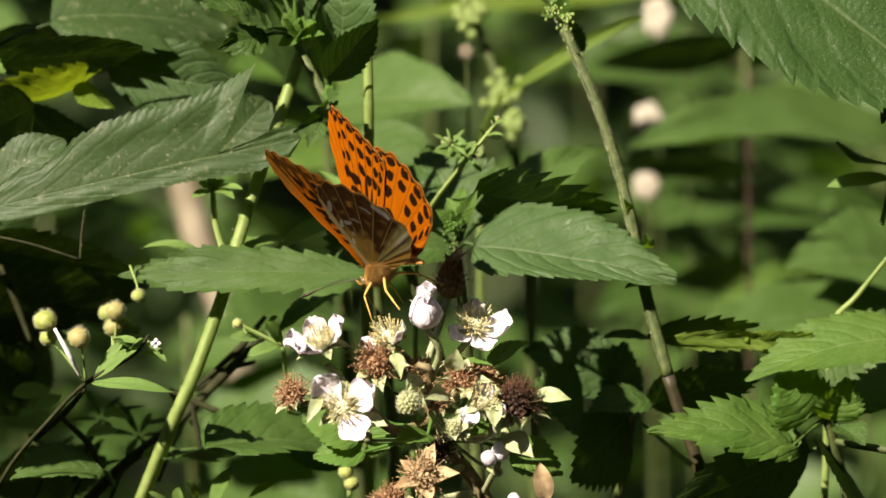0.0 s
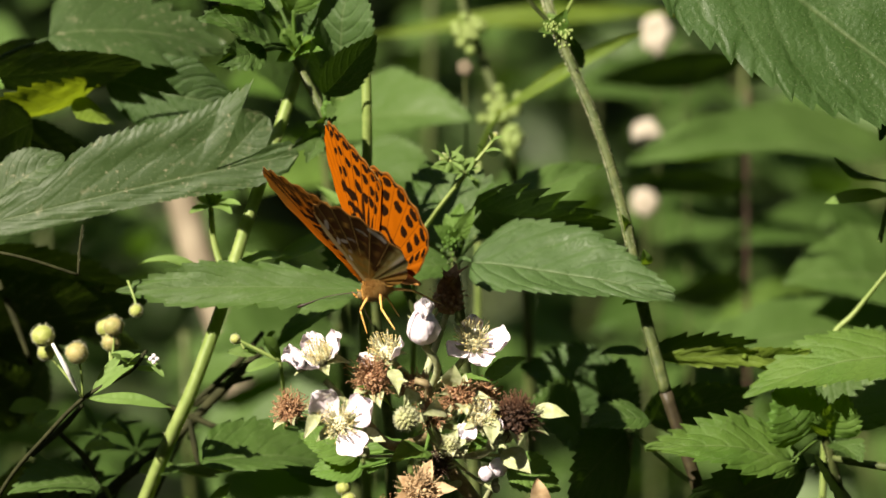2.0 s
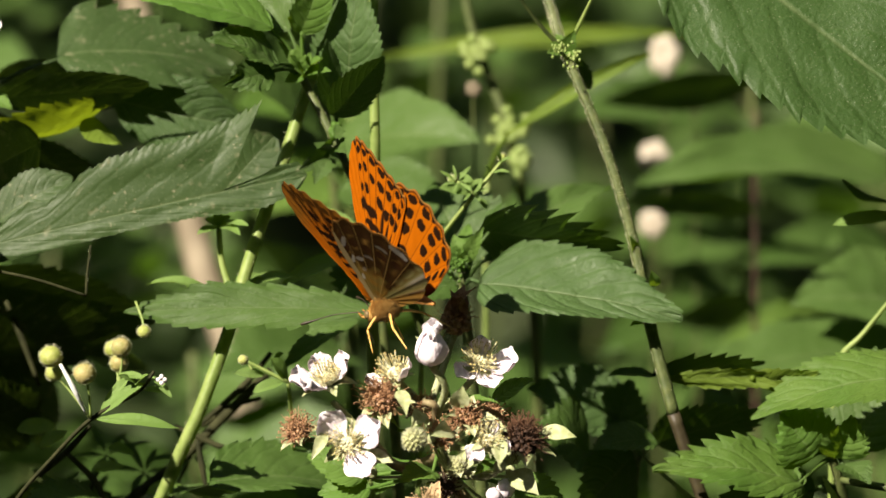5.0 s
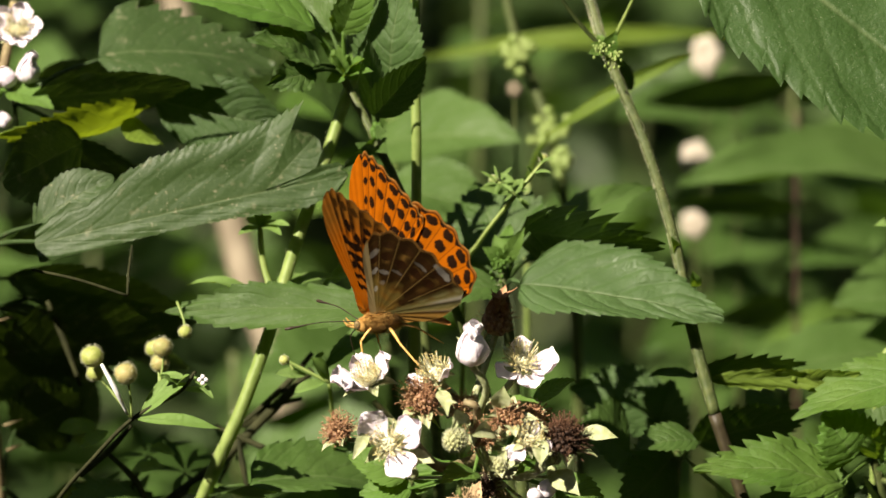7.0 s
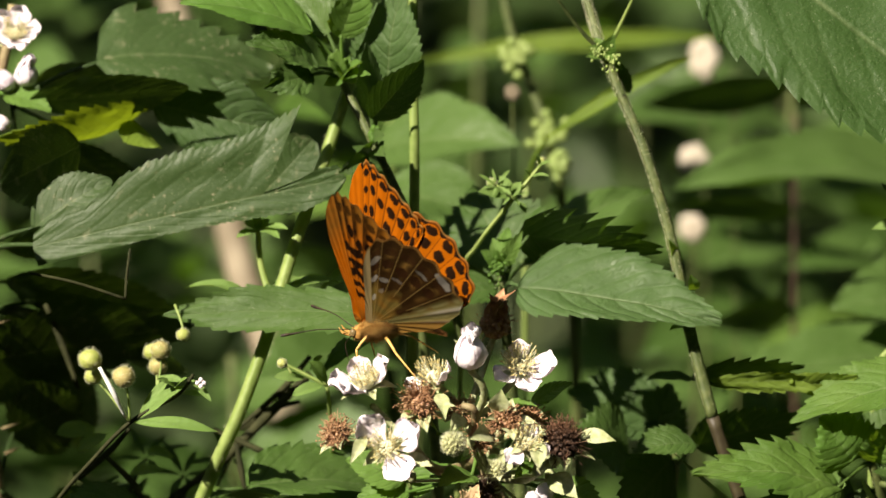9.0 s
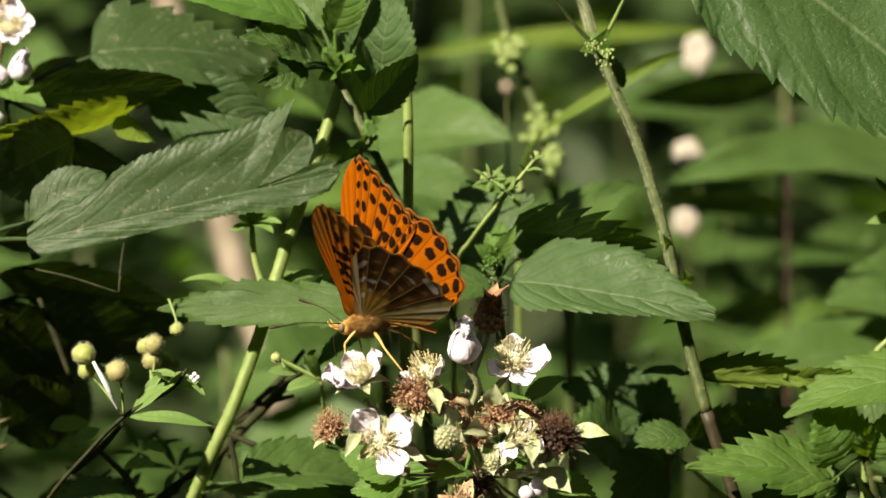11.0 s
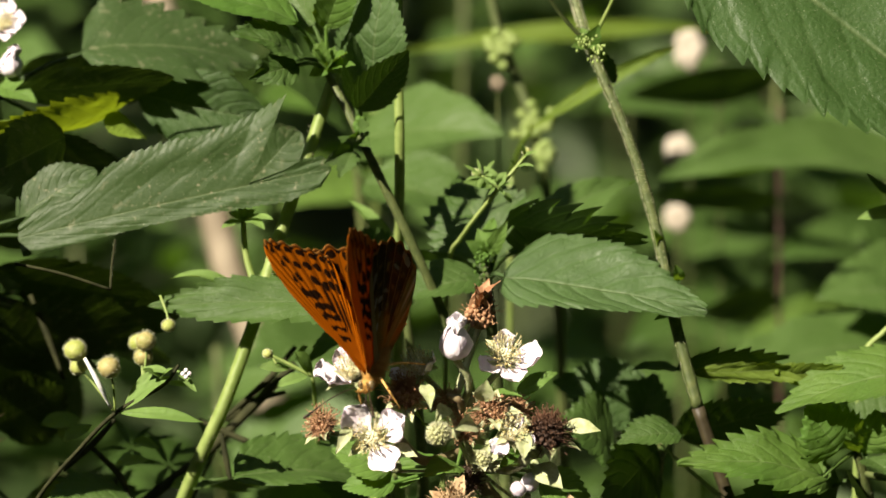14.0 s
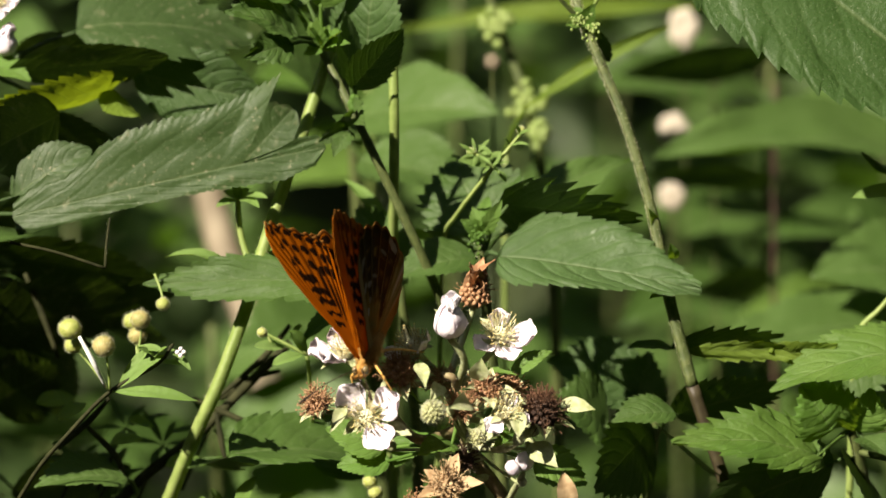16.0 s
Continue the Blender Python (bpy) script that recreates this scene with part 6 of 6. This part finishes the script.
def wing_colour(kind, side, p, r, ends, base):
    """Colour of the wing at p, r of the way from its root to its edge."""
    s, rho = wing_place(p, ends, base)
    wob = 1 + 0.30 * noise.noise(Vector((p.x * 0.8, p.y * 0.8, 3.0))) + 0.12 * noise.noise(Vector((p.x * 2.2, p.y * 2.2, 8.0)))
    mottle = noise.noise(Vector((p.x * 0.45, p.y * 0.45, 11.0)))
    fine = noise.noise(Vector((p.x * 3.1, p.y * 3.1, 2.0)))
    near = abs(s - round(s)) * rho
    on_vein = 0 <= round(s) <= 7
    cell = min(6, max(0, int(s)))
    if side == "upper":
        col = blend(ORANGE, tuple(c * 0.72 for c in ORANGE), 0.35 * (0.5 + mottle) + 0.15 * fine)
        ink = 0.0
        if kind == "fore":
            if on_vein and rho > 0.36:
                ink = max(ink, 0.75 * (1 - near / 0.075))
            for k in range(7):
                c = k + 0.5
                bow = 0.018 * math.sin(k * 2.1)
                ink = max(ink, dab(s, rho, c, 0.935, 0.40, 0.030, wob), dab(s, rho, k, 0.975, 0.24, 0.030, wob))
                ink = max(ink, dab(s, rho, c, 0.825 + bow, 0.36 + 0.015 * k, 0.030 + 0.003 * k, wob))
                if k not in (2,):
                    ink = max(ink, dab(s, rho, c, (0.70, 0.72, 0, 0.70, 0.69, 0.68, 0.70)[k] - bow, 0.40 + 0.015 * k, 0.037 + 0.003 * k, wob))
            # dark scent streaks along three of the hinder veins
            for k, lo, hi in ((4, 0.40, 0.70), (5, 0.30, 0.64), (6, 0.26, 0.60)):
                if lo < rho < hi:
                    ink = max(ink, 1.0 - (abs(s - k) * rho / (0.21 * math.sin(math.pi * (rho - lo) / (hi - lo)) ** 0.5 + 0.001)) ** 3)
            for r0, w, s0, s1, ph in ((0.22, 0.020, 0.2, 4.4, 0.0), (0.30, 0.017, 0.0, 4.6, 1.7), (0.395, 0.022, -0.2, 4.4, 3.0), (0.475, 0.024, -0.2, 4.2, 0.6), (0.575, 0.034, -0.4, 3.2, 1.0)):
                ink = max(ink, bar(s, rho, s0, s1, r0, w * (1.3 + 1.2 * mottle), 0.007, ph))
        else:
            if on_vein and rho > 0.46:
                ink = max(ink, 0.6 * (1 - near / 0.035))
            for k in range(7):
                c = k + 0.5
                ink = max(ink, dab(s, rho, c, 0.930, 0.36, 0.042, wob), dab(s, rho, k, 0.975, 0.18, 0.040, wob))
                ink = max(ink, dab(s, rho, c, 0.815 + 0.012 * math.sin(k * 1.9), 0.35, 0.050, wob))
                if k != 3:
                    ink = max(ink, dab(s, rho, c, 0.675 + 0.015 * math.sin(k * 2.3), 0.37, 0.058, wob))
            ink = max(ink, bar(s, rho, 0.2, 5.0, 0.475, 0.026, 0.022, 0.5), bar(s, rho, 0.6, 2.6, 0.32, 0.024, 0.020, 2.0))
            # long brownish hairs over the root and inner edge
            comb = 0.5 + 0.5 * noise.noise(Vector((s * 7.0, rho * 2.0, 4.0)))
            col = blend(col, (0.20, 0.075, 0.012), (0.65 - rho) * 1.0 * comb + max(0.0, s - 5.6) * 0.3 * comb)
        if kind == "fore":
            comb = 0.5 + 0.5 * noise.noise(Vector((s * 5.0, rho * 2.0, 6.0)))
            col = blend(col, (0.18, 0.066, 0.010), (0.34 - rho) * 1.5 * comb)
        col = blend(col, BLACK, ink * 0.985)
        if r > 0.985:
            col = blend(col, (0.26, 0.13, 0.035), 0.8)
        elif r > 0.967:
            col = blend(col, BLACK, 0.75)
        return col
    if kind == "fore":
        # below: orange root, ochre and brown tip with long streaks between the veins
        col = blend(TAN, ORANGE, 0.75 + 0.5 * mottle - 0.3 * max(0.0, rho - 0.5))
        tip = max(0.0, min(1.0, (rho - 0.60 - 0.035 * s) * 5.0))
        col = blend(col, (0.23, 0.105, 0.016), tip * (0.8 + 0.3 * mottle))
        ink = 0.0
        side_of = s - round(s)
        if on_vein and rho > 0.34:
            col = blend(col, (0.05, 0.022, 0.006), 0.9 * (1 - near / 0.09))
            if rho > 0.58:
                ink = max(ink, 0.95 * min(1.0, 1.6 * max(0.0, 1 - abs(side_of * rho - 0.10) / 0.24)) * min(1.0, (rho - 0.58) * 6) * (0.85 + 0.6 * mottle))
        for k in range(7):
            c = k + 0.5
            ink = max(ink, 0.8 * dab(s, rho, c, 0.90, 0.36, 0.040, wob))
            if k > 0:
                ink = max(ink, dab(s, rho, c, (0, 0.73, 0.66, 0.69, 0.68, 0.67, 0.66)[k], 0.46, 0.052, wob))
            if k > 2:
                ink = max(ink, dab(s, rho, c, 0.80, 0.38, 0.036, wob), dab(s, rho, c + 0.1, 0.52, 0.42, 0.048, wob))
        for r0, w, s0, s1, ph in ((0.22, 0.016, 0.4, 4.4, 0.0), (0.30, 0.018, 0.2, 4.6, 1.7), (0.395, 0.022, 0.2, 4.4, 3.0), (0.475, 0.020, 0.0, 3.8, 0.6), (0.575, 0.026, 0.0, 3.0, 1.0)):
            ink = max(ink, bar(s, rho, s0, s1, r0, w * (1.6 + 1.2 * mottle), 0.010, ph))
        col = blend(col, BLACK, ink * 0.985)
        if r > 0.982:
            col = blend(col, (0.22, 0.11, 0.03), 0.7)
        return col
    # hind wing below: olive root, cells painted dark brown for shade, tan middles, pale veins, pearly washes and a
    # silky hinder part
    front = max(0.0, min(1.0, (5.7 - s + 0.4 * mottle) * 1.6))
    col = blend(OLIVE, (0.19, 0.10, 0.018), 0.4 + mottle)
    start = 0.38 + 0.05 * math.sin(s * 2.3) - 0.04 * max(0.0, s - 2.0)
    dark = max(0.0, min(1.0, (rho - start + 0.10 * mottle) * 8)) * front
    col = blend(col, BROWN, dark * 0.95)
    mid = 1 - abs(s - cell - 0.5) * 2
    streak = max(0.0, mid - 0.25) * max(0.0, min(1.0, (rho - 0.52) * 6)) * max(0.0, min(1.0, (0.93 - rho) * 10))
    col = blend(col, (0.26, 0.145, 0.035), streak * front * (0.40 + 1.3 * mottle))
    for k in range(5):
        col = blend(col, (0.030, 0.012, 0.004), front * dab(s, rho, k + 0.5, 0.70 + 0.02 * math.sin(k * 2.0), 0.42, 0.055, wob))
        col = blend(col, (0.035, 0.015, 0.005), 0.9 * front * dab(s, rho, k + 0.5, 0.86, 0.46, 0.045, wob))
    silk = 0.5 + 0.5 * math.sin(s * 13.0 + 2.4 * mottle)
    silk_col = blend((0.095, 0.080, 0.022), CREAMY, 0.15 + 0.7 * silk * min(1.0, rho))
    col = blend(col, silk_col, (1 - front) * 0.95)
    if s > 5.7:
        col = blend(col, PEARL, 0.7 * max(0.0, math.sin((s - 5.7) * 5.5)) ** 3 * max(0.0, min(1.0, (rho - 0.55) * 5)))
    col = blend(col, (0.22, 0.12, 0.028), (s - 6.7) * 1.5)
    for s0, r0, ds, dr, f in ((0.55, 0.33, 0.42, 0.045, 0.95), (0.45, 0.56, 0.42, 0.040, 0.8), (1.5, 0.53, 0.42, 0.028, 0.6), (0.5, 0.78, 0.45, 0.050, 0.55), (1.5, 0.40, 0.3, 0.030, 0.35), (4.4, 0.93, 0.5, 0.045, 0.8), (3.5, 0.80, 0.35, 0.020, 0.45), (2.5, 0.58, 0.4, 0.020, 0.35)):
        col = blend(col, PEARL, 0.62 * f * dab(s, rho, s0, r0, ds * 1.15, dr * 0.9, wob))
    if on_vein and (rho > 0.40 or round(s) in (1, 4)) and rho > 0.1:
        col = blend(col, (0.30, 0.20, 0.065), 0.7 * (1 - near / 0.028))
    if s < 0.0:
        col = blend(col, (0.30, 0.24, 0.12), 0.7)
    if r > 0.98 and front > 0.4:
        col = blend(col, (0.24, 0.12, 0.03), 0.7)
    return col


def wing_material():
    n = Nodes("scaled wing")
    col = n.add("VertexColor")
    col.layer_name = "scales"
    f = n.noise(2600.0, 2.0)
    c = n.mix(n.math("MULTIPLY", f, 0.5), col.outputs[0], n.mix(0.35, col.outputs[0], rgb(0.0, 0.0, 0.0)))
    return n.done(c, 0.7, n.bump(f, 0.00005), 0.42, col.outputs[0], 0.04)


WING = wing_material()
FUR = plain("ochre fur", rgb(0.30, 0.135, 0.022), rgb(0.50, 0.30, 0.085), 0.8, 700.0, 0.25, rgb(0.5, 0.28, 0.06))
BODY = plain("orange-brown body", rgb(0.30, 0.12, 0.022), rgb(0.44, 0.20, 0.05), 0.7, 900.0)
LEG = plain("amber leg", rgb(0.52, 0.28, 0.07), rgb(0.62, 0.38, 0.12), 0.5, 900.0)
FEELER = plain("dark feeler", rgb(0.012, 0.008, 0.005), rgb(0.035, 0.018, 0.009), 0.5, 900.0)
EYEBALL = plain("compound eye", rgb(0.10, 0.07, 0.03), rgb(0.18, 0.13, 0.06), 0.25, 2000.0)
MM = 0.00101


SCALES = {}


def build_wing(name, kind, sign, parent):
    """One wing: two scaled sheets a hair apart, flat along its side of the body (sign 1: its left)."""
    n = 384
    outline = ring_outline(FORE if kind == "fore" else HIND, n)
    base = Vector((2.3, -1.8))
    rings = [0.0, 0.12] + [0.12 + 0.88 * (k / 80) ** 0.9 for k in range(1, 81)]
    span = (5.6, 11.2) if kind == "fore" else (2.8, 10.2)
    per = n / (len(FORE) if kind == "fore" else len(HIND))
    ends = wing_marks(outline, base, span[0] * per, span[1] * per, 7)
    bm = bmesh.new()
    lay = bm.verts.layers.float_color.new("scales")
    sheets = []
    for side, lift in (("upper", 0.00008), ("under", -0.00008)):
        grid = []
        for i, r in enumerate(rings):
            row = []
            for k, o in enumerate(outline):
                edge = o - base
                inner = span[0] * per < k < span[1] * per
                if inner:
                    swing = (k / per - span[0]) / (span[1] - span[0]) * 7
                    edge = edge * (1 + 0.022 * math.sin(2 * math.pi * swing - 1.57) * (0.8 if kind == "hind" else 0.5))
                p = base + edge * r
                pleat = wing_place(p, ends, base)[0] if i else 0.0
                z = 0.35 * math.sin(r * 2.2) - 0.16 * math.cos(2 * math.pi * pleat) * r - (0.3 * max(0.0, -2.5 - p.y) if kind == "hind" else 0.0)
                v = bm.verts.new((p.x * MM, sign * p.y * MM, z * MM * 0.6 + lift))
                key = (kind, side, i, k)
                if key not in SCALES:
                    SCALES[key] = wing_colour(kind, side, p, r if inner or kind == "hind" else min(r, 0.96), ends, base)
                c = SCALES[key]
                v[lay] = (*c, 1.0)
                row.append(v)
            grid.append(row)
        sheets.append(grid)
    up, dn = sheets
    for i in range(len(rings) - 1):
        for k in range(n):
            j = (k + 1) % n
            a = (up[i][k], up[i + 1][k], up[i + 1][j], up[i][j])
            b = (dn[i][k], dn[i][j], dn[i + 1][j], dn[i + 1][k])
            bm.faces.new(a if sign < 0 else a[::-1])
            bm.faces.new(b if sign < 0 else b[::-1])
    for k in range(n):
        j = (k + 1) % n
        bm.faces.new((up[-1][k], dn[-1][k], dn[-1][j], up[-1][j]))
    bmesh.ops.remove_doubles(bm, verts=[v for g in sheets for v in g[0]], dist=1e-6)
    return part(name, bm, WING, parent, "orange wing with black spots above, pearl-washed beneath" if kind == "hind" else "orange wing with rows of black spots")


def build_butterfly():
    low = Vector((-0.0010, 0, -0.0014))
    ob = thing("butterfly", "orange fritillary butterfly with black-spotted wings feeding on bramble flowers", "butterfly")
    bm = bmesh.new()
    tilt = Euler((0, radians(24), 0)).to_matrix()
    ellipsoid_into(bm, Vector((0.0016, 0, -0.0016)) + low, (0.0054, 0.0021, 0.0024), tilt, 18, 14, 0.10, 900)
    thorax = part("thorax", bm, FUR, ob, "furry ochre thorax")
    rng = random.Random(3)
    bm = bmesh.new()
    for _ in range(4200):
        v = Vector((rng.gauss(0, 1), rng.gauss(0, 1), rng.gauss(0, 1))).normalized()
        p = Vector((0.0016, 0, -0.0016)) + low + tilt @ Vector((v.x * 0.0053, v.y * 0.0021, v.z * 0.0024))
        q = p + (tilt @ Vector((v.x, v.y, v.z))) * rng.uniform(0.0007, 0.0018) + Vector((-0.0016, 0, rng.uniform(-0.0005, 0.0003)))
        spike_into(bm, p, q, 0.00007)
    tagged(part("fur", bm, FUR, thorax), kind="stuff")
    bm = bmesh.new()
    pts = [Vector((0.0005, 0, -0.0004)), Vector((-0.007, 0, -0.0002)), Vector((-0.0130, 0, -0.0004)), Vector((-0.0172, 0, -0.0014))]
    c = [p + Vector((low.x * 0.5, 0, low.z * 0.6)) for p in curve_points(pts, 60)]
    rr = [0.0013, 0.0014, 0.0013, 0.0005]
    rows = []
    for i, p in enumerate(c):
        f = i / 60 * 3
        k = min(int(f), 2)
        r = (rr[k] + (rr[k + 1] - rr[k]) * (f - k)) * (1 - 0.07 * abs(math.sin(i / 60 * 8 * math.pi)) ** 6)
        rows.append([bm.verts.new(p + Vector((0, r * math.cos(a), r * 0.95 * math.sin(a)))) for a in (6.283 * q / 14 for q in range(14))])
    for i in range(60):
        for q in range(14):
            bm.faces.new((rows[i][q], rows[i][(q + 1) % 14], rows[i + 1][(q + 1) % 14], rows[i + 1][q]))
    bm.faces.new(rows[-1])
    bm.faces.new(rows[0][::-1])
    part("abdomen", bm, BODY, ob, "ringed orange-brown abdomen")
    bm = bmesh.new()
    ellipsoid_into(bm, (0.0086, 0, -0.0044), (0.0018, 0.0018, 0.0018), None, 14, 10, 0.12, 1200)
    for _ in range(220):
        v = Vector((rng.gauss(0.2, 1), rng.gauss(0, 1), rng.gauss(0, 1))).normalized()
        p = Vector((0.0086, 0, -0.0044)) + v * 0.0017
        spike_into(bm, p, p + v * rng.uniform(0.0004, 0.0010), 0.00006)
    head = part("head", bm, FUR, ob, "furry ochre head")
    for s in (1, -1):
        bm = bmesh.new()
        ellipsoid_into(bm, (0.0096, s * 0.0014, -0.0040), (0.0010, 0.0008, 0.0011), None, 12, 8)
        part("eye", bm, EYEBALL, head, "dull brown compound eye")
        bm = bmesh.new()
        a = Vector((0.0102, s * 0.0006, -0.0034))
        b = Vector((0.0172, s * 0.0050, -0.0028))
        e = Vector((0.0232, s * 0.0085, -0.0036))
        tube_into(bm, [a, b, e, e + (e - b).normalized() * 0.0022], [0.00013, 0.00011, 0.00014, 0.00042, 0.00030], 7, 26)
        part("antenna", bm, FEELER, head, "thin dark clubbed antenna")
        bm = bmesh.new()
        tube_into(bm, [Vector((0.0104, s * 0.0006, -0.0050)), Vector((0.0124, s * 0.0008, -0.0046)), Vector((0.0136, s * 0.0008, -0.0034))], [0.0004, 0.0004, 0.0001], 6, 8)
        part("palp", bm, FUR, head)
    bm = bmesh.new()
    tube_into(bm, [Vector((0.0106, 0, -0.0054)), Vector((0.0122, 0, -0.0080)), Vector((0.0112, 0, -0.0125))], [0.00016, 0.00008], 6, 12)
    part("proboscis", bm, FEELER, head)
    for s in (1, -1):
        for k, (root, knee, foot) in enumerate(((Vector((0.0056, s * 0.0014, -0.0038)), Vector((0.0076, s * 0.0042, -0.0068)), Vector((0.0066, s * 0.0052, -0.0125))),
                                               (Vector((0.0010, s * 0.0016, -0.0036)), Vector((-0.0030, s * 0.0052, -0.0055)), Vector((-0.0090, s * 0.0075, -0.0098))))):
            bm = bmesh.new()
            tube_into(bm, [root, root.lerp(knee, 0.5) + Vector((0, 0, 0.0002)), knee], [0.00042, 0.00036, 0.00026], 7, 8)
            tube_into(bm, [knee, knee.lerp(foot, 0.55), foot], [0.00026, 0.00022, 0.00012], 7, 8)
            part("leg", bm, LEG, ob, "thin amber leg")
    wings = []
    for s, side in ((1, "left"), (-1, "right")):
        wings.append((build_wing("fore_wing", "fore", s, ob), Vector((1.5, s * 1.6, 0.5)) * MM, s))
        wings.append((build_wing("hind_wing", "hind", s, ob), Vector((-1.5, s * 2.1, -0.1)) * MM, s))
    for o in ob.children:
        if o.name.startswith(("head", "leg")):
            o.location = low + Vector((-0.0026, 0, 0.0002))
    return ob, wings


# seconds, place on the plan, depth, heading, nose up, roll, left and right wing raised (degrees)
FLIGHT = [(0, 665, 457, 128, -11, -16.5, 68, 81), (0.5, 664, 457, 128, -10, -16.5, 67.5, 84), (1, 661, 462, 126.5, -10, -18, 68.5, 84), (1.5, 665, 464, 126, -11, -17.5, 68, 83),
          (2, 663, 457, 127, -7, -18, 67, 83), (2.5, 664, 461, 126, -10, -17.5, 68, 84), (3, 663, 458, 128, -9, -16.5, 68, 83), (3.5, 668, 454, 131, -5, -15, 65, 78),
          (4.4, 668, 455, 132, -6, -14, 66, 78), (5.7, 660, 454, 138, -7, -12, 64, 80)]
FLIGHT += [(5.9, 650, 462, 150, -9, -8, 52, 82), (6, 645, 472, 155, -10, -7, 50, 84), (6.15, 635, 472, 157, -8, -8, 41, 82), (6.25, 628, 472, 159, -4, -9, 59, 79), (6.4, 615, 478, 162, 1, -10, 74, 72),
           (6.5, 609, 478, 162, 2, -10, 77, 76), (7, 593, 477, 158, 3, -12, 69, 84), (7.5, 592, 482, 158, 6, -12, 75, 80), (8, 594, 479, 161, 8, -12, 70, 78)]
FLIGHT += [(8.5, 589, 484, 160, 5, -12.5, 71, 81), (9, 590, 487, 159.5, 5, -13, 73, 83), (10.2, 587, 488, 160, 6, -12, 66, 84), (11.5, 581, 488, 161.5, 8, -10, 58, 85), (12, 589, 480, 170, 10, -7, 53, 70),
           (12.25, 590, 476, 180, 2, -9, 54, 80), (12.5, 586, 492, 190, -5, -11, 60, 84), (12.75, 586, 492, 203, -6, -8, 40, 66), (13, 592, 496, 215, -8, -3, 43, 48)]
FLIGHT += [(13.1, 594, 500, 234, -12, 0, 85, 83), (13.2, 596, 508, 239, -16, 0, 72, 54), (13.3, 597, 532, 242, -25, 0, 64, 32), (13.5, 600, 568, 244, -34, 3, 58, 32), (13.7, 606, 582, 245, -27, 4, 70, 48), (14, 604, 571, 244, -21, 7, 79, 67),
           (14.5, 599, 581, 243.5, -19, 9, 85, 75), (15, 606, 584, 245.5, -22, 8, 84, 72), (15.5, 600, 583, 247.5, -20, 10, 85, 72), (16, 602, 584, 247, -19, 8, 84, 70)]


def motions():
    walk(butterfly, [(t, Matrix.Translation(spot(x, y, -0.045 - 0.011 * max(0.0, min(1.0, (t - 12.4) / 0.8)))) @ pose(0, 0, 0, roll, -nose, head)) for t, x, y, head, nose, roll, lw, rw in FLIGHT])
    for wing, hinge, s in wings:
        rows = []
        for t, x, y, head, nose, roll, lw, rw in FLIGHT:
            # the fore wings reach forward while the wings are spread
            sweep = max(0.0, 1 - abs(t - 13.45) / 0.5) * 4 if "fore" in wing.name else 0.0
            rows.append((t, pose(*hinge, (lw if s > 0 else -rw), 0, 0) @ pose(0, 0, 0, 0, 0, -s * sweep)))
        walk(wing, rows)


build_ground()
build_far_growth()
build_surround()
build_thicket()
build_behind()
build_big_leaf()
build_bramble_leaves()
build_nettle_centre()
build_nettle_tall()
build_nettle_top()
build_nettle_corner()
build_nettle_shaded()
build_long_leaf()
build_cleavers_stem()
build_upright_stem()
build_cleavers_fruiting()
build_cleavers_low()
build_cleavers_sprig()
build_grass()
build_blossom()
butterfly, wings = build_butterfly()
motions()
